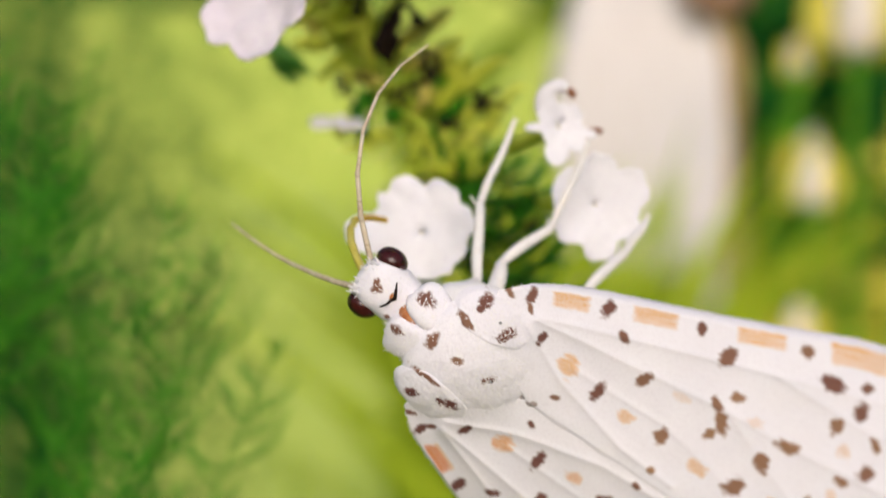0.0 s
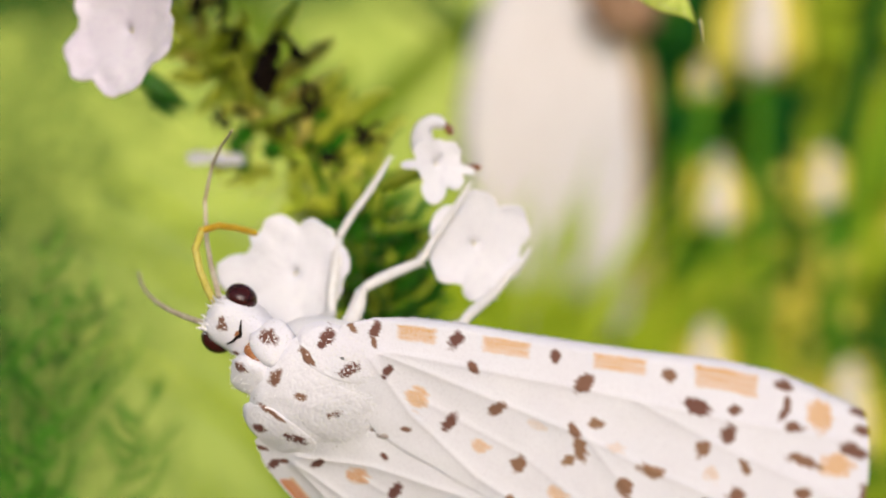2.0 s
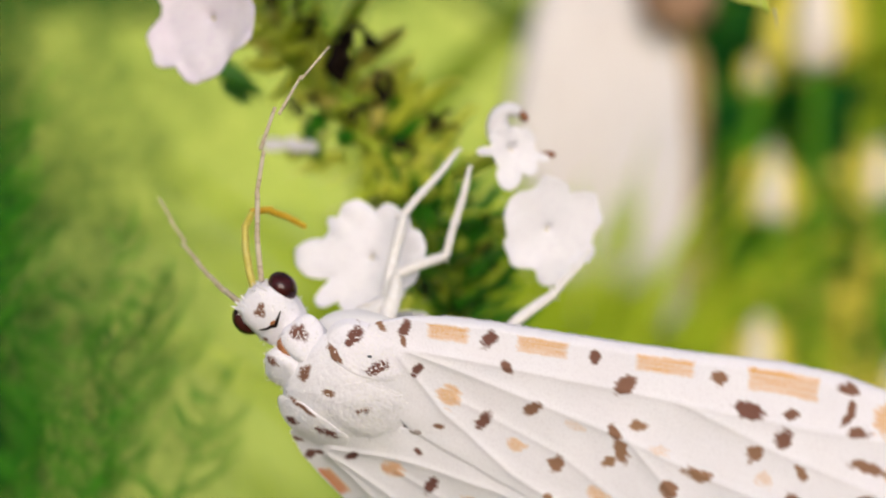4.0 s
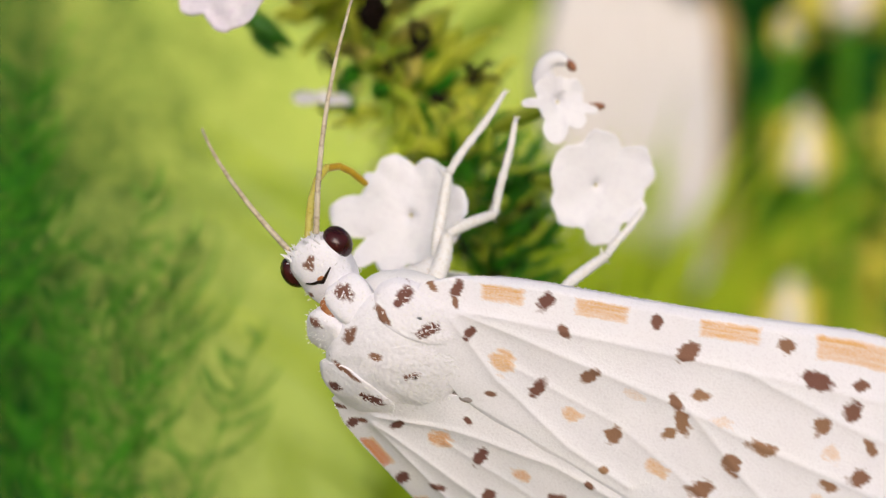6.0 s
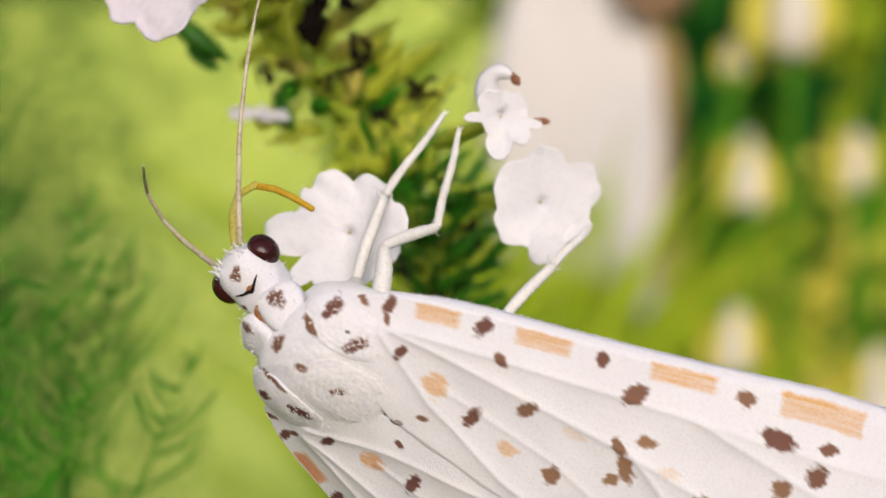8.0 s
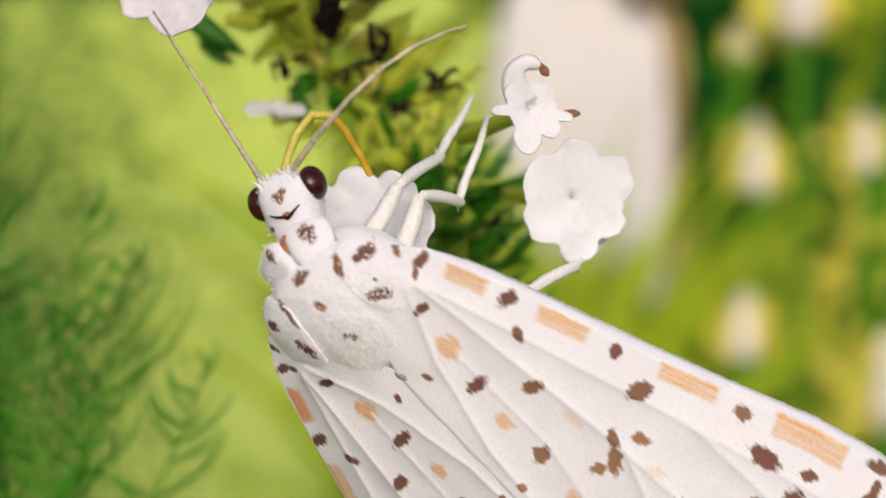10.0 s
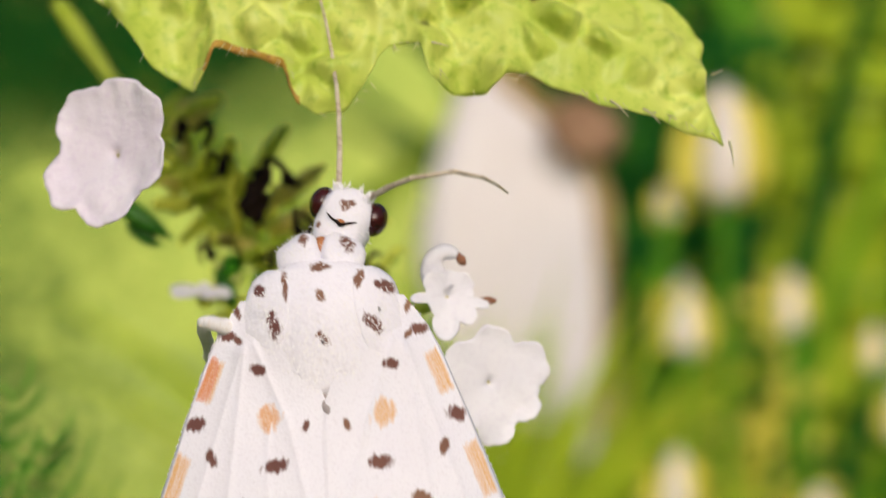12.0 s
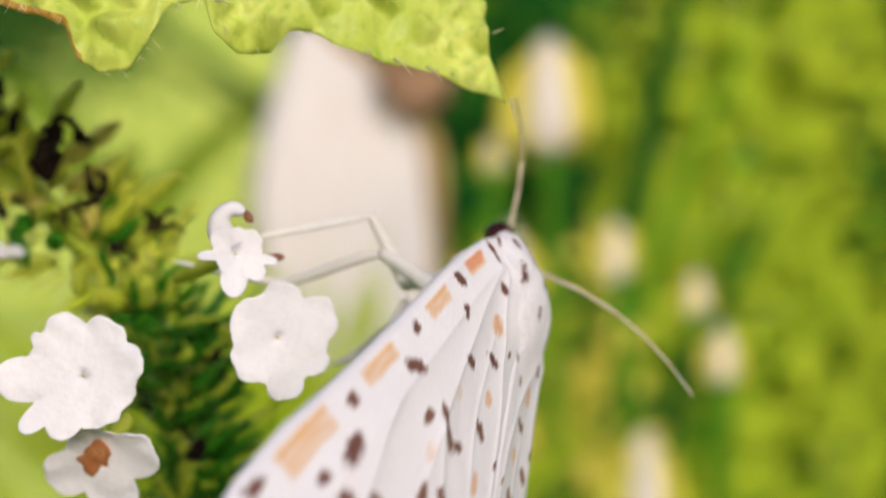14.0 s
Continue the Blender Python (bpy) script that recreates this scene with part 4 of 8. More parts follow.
def feathers(mat, count, box, length, seed, label, lean=0.0):
    """Feathery weeds: a thin stem from the turf with many fine side leaves."""
    rnd = random.Random(seed)
    for _ in range(count):
        weed = thing("feathery_weed", label, "plant", group="feathery weeds beside the spike")
        root = Vector((rnd.uniform(box[0], box[1]), rnd.uniform(box[2], box[3]), rnd.uniform(box[4], box[5])))
        l = length * rnd.uniform(0.7, 1.3)
        tip = root + Vector((lean * l + rnd.uniform(-.35, .35) * l, rnd.uniform(-.1, .1) * l, l))
        pts = spline([root, (root + tip) / 2 + Vector((rnd.uniform(-.14, .14) * l, 0, 0.05 * l)), tip], 14)
        bm = bmesh.new()
        tube(bm, [Vector((root.x, root.y + 5, -780)), Vector((root.x, root.y + 3, -90))] + pts, [0.5, 0.3] + [0.11 - 0.005 * k for k in range(15)], 6)
        part("stem", bm, mat, weed)
        bm = bmesh.new()
        for k in range(2, 15):
            for s in (-1, 1):
                if rnd.random() < 0.3:
                    continue
                q = l * rnd.uniform(0.2, 0.38) * (1 - abs(k - 6) / 11)
                e = pts[k] + Vector((s * q * rnd.uniform(.4, 1), rnd.uniform(-.3, .3) * q, q * rnd.uniform(.4, 1.2)))
                tube(bm, spline([pts[k], (pts[k] + e) / 2 + Vector((s * q * .14, 0, -q * .05)), e], 4), [.07, .11, .10, .07, .025], 5)
        tagged(part("needle_leaf", bm, mat, weed), kind="stuff")


def build_post():
    post = thing("stake", "whitewashed wooden stake with a worn rounded shoulder", "stake")
    rows = []
    nz = 60
    for i in range(nz + 1):
        t = i / nz
        z = -425 + 475 * (1 - (1 - t) ** 3)
        lo = 2.6 + 2.0 * t + 5.5 * min(1, max(0, (z - 12) / 22)) ** 1.4 + 3.5 * min(1, max(0, (12 - z) / 26))
        hi = 28.2
        if z > 16:
            hi = 28.2 - 18 * min(1, (z - 16) / 22) ** 1.6
        mid, half = (lo + hi) / 2, (hi - lo) / 2
        ring = []
        for sx, sy, a0 in ((1, 1, 0), (-1, 1, 90), (-1, -1, 180), (1, -1, 270)):
            for a in (-2, 0, 15, 30, 45, 60, 75, 90, 92):
                t = radians(a0 + min(90, max(0, a)))
                x = mid + sx * (half - 2.4) + 2.4 * math.cos(t)
                y = 160 + sy * 6.6 + 2.4 * math.sin(t)
                along = 0.4 if a == -2 else -0.4 if a == 92 else 0.0
                x += along * math.sin(t)
                y += -along * math.cos(t)
                ring.append((x + 0.5 * noise.noise(Vector((x * .1, y * .1, z * .03))), y, z))
        rows.append(ring)
    for name, lo, hi in (("shaft", 0, 34), ("worn_top", 34, nz)):
        bm = bmesh.new()
        rings = [[bm.verts.new(q) for q in ring] for ring in rows[lo:hi + 1]]
        for a, b in zip(rings, rings[1:]):
            for k in range(36):
                bm.faces.new((a[k], a[(k + 1) % 36], b[(k + 1) % 36], b[k]))
        if hi == nz:
            bm.faces.new(rings[-1])
        part(name, bm, CHALK, post, "" if lo == 0 else "worn sloping top of the stake")
    bm = bmesh.new()
    tube(bm, [(ring[31][0] - 0.3, ring[31][1] + 0.4, ring[31][2]) for ring in rows[:46]], [1.5 + 0.3 * math.sin(k * 1.3) for k in range(46)], 8)
    part("bark_strip", bm, OCHRE, post, "ochre strip of bark along one edge")
    return post


def far_flower(at, size, seed):
    """A pale flower head with yellow bracts on a thin stalk down to the turf."""
    rnd = random.Random(seed)
    size *= 1.2
    ob = thing("far_flower", "pale pink-white flower head with yellow-green bracts", "flower", at, "flower heads behind the spike")
    bm = bmesh.new()
    for k in range(9):
        a = 2 * math.pi * k / 9
        blob(bm, (0.15 * size * math.cos(a), 0.14 * size * math.sin(a), 0.1 * size * rnd.uniform(-1, 1)), (0.19 * size, 0.15 * size, 0.92 * size), (0, -6 * math.cos(a), 0), 0.1, 1, 10)
    part("petals", bm, CREAM, ob)
    bm = bmesh.new()
    for k in range(8):
        a = 2 * math.pi * k / 8 + 0.3
        blob(bm, (0.56 * size * math.cos(a), 0.12 * size * math.sin(a) + 0.2 * size, -0.1 * size + 0.15 * size * rnd.uniform(-1, 1)), (0.27 * size, 0.1 * size, (0.62 + 0.3 * abs(math.sin(a))) * size), (0, -9 * math.cos(a), 0), 0.1, 1, 10)
    part("bract", bm, PARSNIP, ob, "yellow-green bracts")
    bm = bmesh.new()
    tube(bm, spline([(0, 0, -0.5 * size), (rnd.uniform(-3, 3), 2, -60), (rnd.uniform(-12, 12), 4, -420 - at[2])], 12), [0.7] * 13, 6)
    part("stalk", bm, BLADE, ob)


build_ground()
build_post()
for place, size, seed in (((28.3, 105, 2.3), 3.4, 1), ((32.4, 105, 18.9), 5.2, 2), ((38.8, 105, 3.6), 2.6, 3), ((27.2, 105, -14.0), 3.3, 4), ((41.2, 105, -19.4), 4.2, 5),
                          ((50.5, 108, -7.3), 2.6, 6), ((49.2, 112, -1.0), 2.1, 7), ((27.4, 108, 13.5), 1.8, 8)):
    far_flower(place, size, seed)

husk = thing("dry_leaf", "curled brown dry leaf against the stake", "leaf", (24.6, 147, 25.5))
part("husk", blob(bmesh.new(), (0, 0, 0), (4.6, 1.6, 3.8), (0, 38, 0), 0.6, 1, 24, 0.4), HUSK, husk)

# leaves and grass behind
# the dark gap beside the stake: its shade is in the blades' colour
blades("grass_tuft", SHADY, 80, (30, 36.5, 172, 180, -30, -5), 75, 4.5, 2, "grass blades with shade painted into their green behind the stake", (0, 0), curl=0.06)
blades("grass_tuft", SHADY, 75, (30, 37.5, 172, 180, -110, -70), 75, 4.5, 22, "grass blades with shade painted into their green behind the stake", (0, 0), curl=0.06)
blades("grass_tuft", BLADE, 30, (36, 60, 160, 185, -110, -60), 95, 4.5, 3, "tuft of upright green grass blades", (0.05, 0), curl=0.10)
# pale by its colour, as if in full sun
blades("low_grass", SUNLIT, 330, (-4, 15, 100, 130, -60, -38), 46, 2.8, 6, "sun-painted pale grass at the foot of the stake", (0, 0), curl=0.1)
feathers(FROND, 11, (-28, -15, 16, 26, -21, -11), 13, 7, "feathery green weed with needle-like side leaves", 0.1)
# these weeds are darkened by their colour, as if shaded
feathers(SHADY, 4, (-27, -16, 20, 30, -21, -10), 13, 8, "feathery weed with shade painted into its green", -0.05)
feathers(FROND, 6, (-31, -18, 17, 28, -18, -6), 13, 11, "feathery green weed with needle-like side leaves", 0.05)
feathers(FROND, 5, (-30, -16, 17, 27, -29, -20), 13, 9, "feathery green weed with needle-like side leaves", 0.0)
# narrow dark strokes, blades coloured as though shaded
blades("grass_tuft", SHADY, 9, (41, 47, 150, 160, -110, -70), 120, 4.0, 31, "tuft of grass blades in shade-painted green", (0.04, 0), curl=0.01)
blades("broad_blade", OLIVE, 3, (-17, -13, 172, 178, -20, 0), 60, 10, 33, "broad green blade leaning beside the stake", (0.14, 0), curl=0.02)
# the sun's brightness is in the colour of these far blades
blades("far_grass", SUNLIT, 1300, (-220, 260, 330, 850, -520, -430), 260, 16, 10, "tall meadow grass with sunlight painted into its green", (0, 0), curl=0.3, floor=-776.0)


def leafage(name, mat, count, box, thick_at, size, seed, parent):
    """A cloud of small pointed leaves in a box; thick_at(x, z) is the share of places that hold a leaf."""
    rnd = random.Random(seed)
    verts, faces = [], []
    for _ in range(count):
        p = Vector((rnd.uniform(box[0], box[1]), rnd.uniform(box[2], box[3]), rnd.uniform(box[4], box[5])))
        if rnd.random() > thick_at(p.x, p.z):
            continue
        l = size * rnd.uniform(0.6, 1.4)
        a, tilt = rnd.uniform(0, 2 * math.pi), rnd.uniform(-0.4, 0.4)
        d = Vector((math.cos(a), 0.4 * tilt, math.sin(a))) * l
        w = Vector((-math.sin(a), tilt, math.cos(a))) * l * 0.3
        fold = Vector((0, -0.12 * l, 0))
        k = len(verts)
        verts += [p - d * 0.5, p - d * 0.1 + w, p - d * 0.05 + fold, p - d * 0.1 - w, p + d * 0.5]
        faces += [(k, k + 1, k + 2), (k, k + 2, k + 3), (k + 1, k + 4, k + 2), (k + 2, k + 4, k + 3)]
    mass = pydata(name, verts, faces, mat, kind="stuff")
    mass.parent = parent


def ramp(v, a, b):
    return min(1.0, max(0.0, (v - a) / (b - a)))


def build_shrub(label, stems, seed):
    shrub = thing("shrub", label, "shrub")
    rnd = random.Random(seed)
    for x, y, z in stems:
        bm = bmesh.new()
        tube(bm, spline([(x - 6, y + 15, -431), (x - 4, y + 12, -150), (x - 2, y + 6, -10), (x + rnd.uniform(-4, 4), y, z)], 14), [2.2 - 0.12 * q for q in range(15)], 8)
        part("branch", bm, SHADY, shrub, "branch in shade-painted green")
    return shrub


shade = build_shrub("leafy shrub with deep shade painted into its green", ((-88, 172, 40), (-80, 168, 55), (-74, 170, 36), (-70, 172, 60), (-66, 169, 30)), 5)
# shade-coloured leaves thicken leftwards, standing in for the view's darker edge
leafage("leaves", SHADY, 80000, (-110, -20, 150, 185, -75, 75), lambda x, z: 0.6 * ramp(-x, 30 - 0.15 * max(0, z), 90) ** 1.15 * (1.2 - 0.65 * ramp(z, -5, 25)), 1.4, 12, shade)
# the overhead leaves carry their shade as colour too
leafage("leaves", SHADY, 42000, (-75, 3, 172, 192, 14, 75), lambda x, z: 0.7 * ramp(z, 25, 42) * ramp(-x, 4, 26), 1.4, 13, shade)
bright = build_shrub("yellow-green leafy shrub with sun and shade painted into its leaves", ((62, 176, 50), (74, 172, 62), (88, 174, 48), (104, 178, 60)), 6)
# the sunlit look of these leaves is painted into them
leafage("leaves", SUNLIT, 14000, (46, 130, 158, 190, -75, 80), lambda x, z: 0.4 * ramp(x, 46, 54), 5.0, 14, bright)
leafage("leaves", BLADE, 4200, (30, 125, 152, 176, -75, 80), lambda x, z: 0.6 * ramp(x, 28, 34) * (1 - 0.95 * ramp(x, 43, 52)), 4.6, 15, bright)
# shade between the bright leaves, given as leaves of a darker colour
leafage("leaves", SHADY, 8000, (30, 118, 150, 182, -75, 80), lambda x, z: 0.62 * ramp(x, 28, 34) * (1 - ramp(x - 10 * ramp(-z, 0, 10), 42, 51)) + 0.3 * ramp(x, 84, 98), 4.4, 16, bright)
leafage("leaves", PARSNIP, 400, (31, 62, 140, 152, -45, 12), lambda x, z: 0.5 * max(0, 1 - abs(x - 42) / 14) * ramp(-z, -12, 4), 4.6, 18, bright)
# two more masses whose colour stands for shade, close to the stake
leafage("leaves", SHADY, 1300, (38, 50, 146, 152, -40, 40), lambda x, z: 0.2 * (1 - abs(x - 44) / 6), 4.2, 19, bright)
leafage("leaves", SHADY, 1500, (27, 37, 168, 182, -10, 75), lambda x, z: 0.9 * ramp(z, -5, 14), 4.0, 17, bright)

# all of it stands well behind the spike
APART = 1.8
for ob in list(scene.objects):
    if ob.name.split(".")[0] in ("grass_tuft", "low_grass", "broad_blade", "shrub", "stake", "far_flower", "dry_leaf"):
        ob.location = Vector((0, -45 * MM, 0)) + (ob.location - Vector((0, -45 * MM, 0))) * APART
        for piece in (ob, *ob.children):
            if piece.data:
                piece.data.transform(Matrix.Scale(APART, 4))

# far hedge round the meadow
hv, hf = [], []
for i in range(97):
    a = 2 * math.pi * i / 96
    for k, z in enumerate((-790, 200, 800, 1500, 2150)):
        r = 7000 + 500 * noise.noise(Vector((math.cos(a) * 5, math.sin(a) * 5, k * 0.7)))
        hv.append((r * math.cos(a), r * math.sin(a), z * (1.0 if math.sin(a) > 0 or z < 0 else 0.36) + (200 * noise.noise(Vector((math.cos(a) * 8, math.sin(a) * 8, 2))) if k == 4 else 0)))
for i in range(96):
    for k in range(4):
        q = i * 5 + k
        hf.append((q, q + 5, q + 6, q + 1))
# added bank: faces the sun so that the lower distance shows bright
bv, bf = [], []
for i in range(61):
    x = -3000 + 100 * i
    tall = 1 - (abs(x) / 3000) ** 4
    for k in range(15):
        rise = 110 * k if k < 8 else 770 * (1 - ((k - 7) / 7) ** 1.5)
        depth = 0.35 * rise if k < 8 else 270 + 230 * (k - 7)
        y = 3000 + depth + 60 * noise.noise(Vector((x * 0.004, rise * 0.004, 5)))
        bv.append((x, y, -800 + tall * (rise + (70 * noise.noise(Vector((x * 0.002, 0, 3))) if 0 < k < 14 else 0))))
for i in range(60):
    for k in range(14):
        q = i * 15 + k
        bf.append((q, q + 15, q + 16, q + 1))
pydata("bank", bv, bf, HEDGE, "added steep bank of yellow-green grass, a bright lower backdrop", "bank", "structure")
pydata("backdrop", hv, hf, HEDGE, "distant sunlit hedge of green foliage", "hedge", "structure")


# ---- movement ----
MOTH_ROWS = [
    (0, -1.115, -2.550, -6.193, -111.07, -34.21, -157.91),
    (0.5, -1.416, -0.595, -6.206, -110.53, -34.45, -159.63),
    (1, -1.650, -0.612, -6.044, -109.89, -35.28, -160.63),
    (1.5, -1.936, -1.085, -6.097, -114.87, -33.08, -157.93),
    (2, -1.985, -0.577, -6.047, -111.35, -32.72, -163.19),
    (2.5, -2.858, -1.110, -6.044, -113.28, -32.37, -171.03),
    (3, -3.485, -1.240, -6.406, -117.86, -30.21, -173.99),
    (3.2, -3.475, -0.989, -6.440, -115.96, -31.39, -171.44),
    (5.3, -3.278, -1.976, -6.431, -115.93, -32.69, -167.53),
    (5.5, -3.238, -1.706, -6.423, -117.15, -32.82, -167.54),
    (6, -3.202, -1.509, -6.385, -114.66, -33.25, -167.96),
    (6.5, -3.164, -1.440, -6.453, -118.57, -32.74, -165.45),
    (7, -3.034, -1.392, -6.499, -113.38, -32.27, -166.81),
    (7.5, -3.062, -0.795, -6.503, -116.46, -32.37, -165.75),
    (8, -3.514, -1.265, -6.216, -114.52, -37.41, -178.61),
    (8.2, -3.514, -1.265, -6.216, -114.52, -37.41, -178.61),
    (10.3, -4.046, 0.279, -4.317, -117.50, -49.54, -170.54),
    (10.5, -4.046, 0.279, -4.067, -117.50, -49.54, -170.54),
    (11, -3.861, -0.973, -3.014, -118.93, -70.32, -164.60),
    (11.5, -2.933, -0.068, -0.303, -26.30, -67.12, 114.71),
    (12, -2.557, -0.019, 0.412, -8.94, -76.35, 99.44),
    (12.5, -0.681, 0.134, 0.078, 52.64, -72.20, 48.11),
    (12.8, 0.295, 0.068, -0.116, 97.23, -63.69, 7.42),
    (13, 3.777, 0.056, -1.066, 82.65, -59.98, 25.58),
    (13.1, 4.555, 0.153, -0.696, 87.01, -60.89, 27.80),
    (13.3, 6.906, 0.900, -1.212, 102.76, -50.46, 16.05),
    (13.5, 8.379, 1.096, -0.821, 101.57, -55.20, 24.77),
    (13.8, 10.308, 3.446, -0.785, 95.40, -51.01, 56.82),
    (14, 10.602, 4.344, -0.412, 77.92, -41.72, 73.99),
]
HEAD_ROWS = [
    (0, 6.0, 8.0, 4.0),
    (0.5, 0.4, -2.1, -1.9),
    (1, 0.9, 4.3, -3.3),
    (1.5, 0.9, 7.5, -2.8),
    (2, -0.8, 12.5, 5.2),
    (2.5, -3.1, 16.4, -2.0),
    (3, 14.0, 8.0, -2.0),
    (3.2, 12.9, 6.4, -3.4),
    (5.3, -2.1, -3.4, -20.8),
    (5.5, -2.0, 5.6, -18.3),
    (6, -0.8, 7.4, -17.9),
    (6.5, 1.8, 13.1, -13.7),
    (7, -6.1, 2.8, -19.6),
    (7.5, 6.7, 18.8, -6.1),
    (8, 6.4, 4.0, -5.3),
    (8.2, 6.4, 4.2, -5.4),
    (10.3, 4.9, 9.1, -17.0),
    (10.5, 4.8, 9.2, -17.1),
    (11, 10.9, 20.7, -18.3),
    (11.5, -0.7, -15.6, -24.4),
    (12, -1.5, -5.7, -21.3),
    (12.5, 1.7, -0.1, -26.3),
    (12.8, -0.0, 0.4, -22.3),
    (13, 6.6, -5.8, -16.4),
    (13.1, 5.7, -8.7, -19.4),
    (13.3, 6.7, 2.6, -23.0),
    (13.5, 6.7, 2.6, -23.0),
    (13.8, 6.7, 2.6, -23.0),
    (14, 6.7, 2.6, -23.0),
]

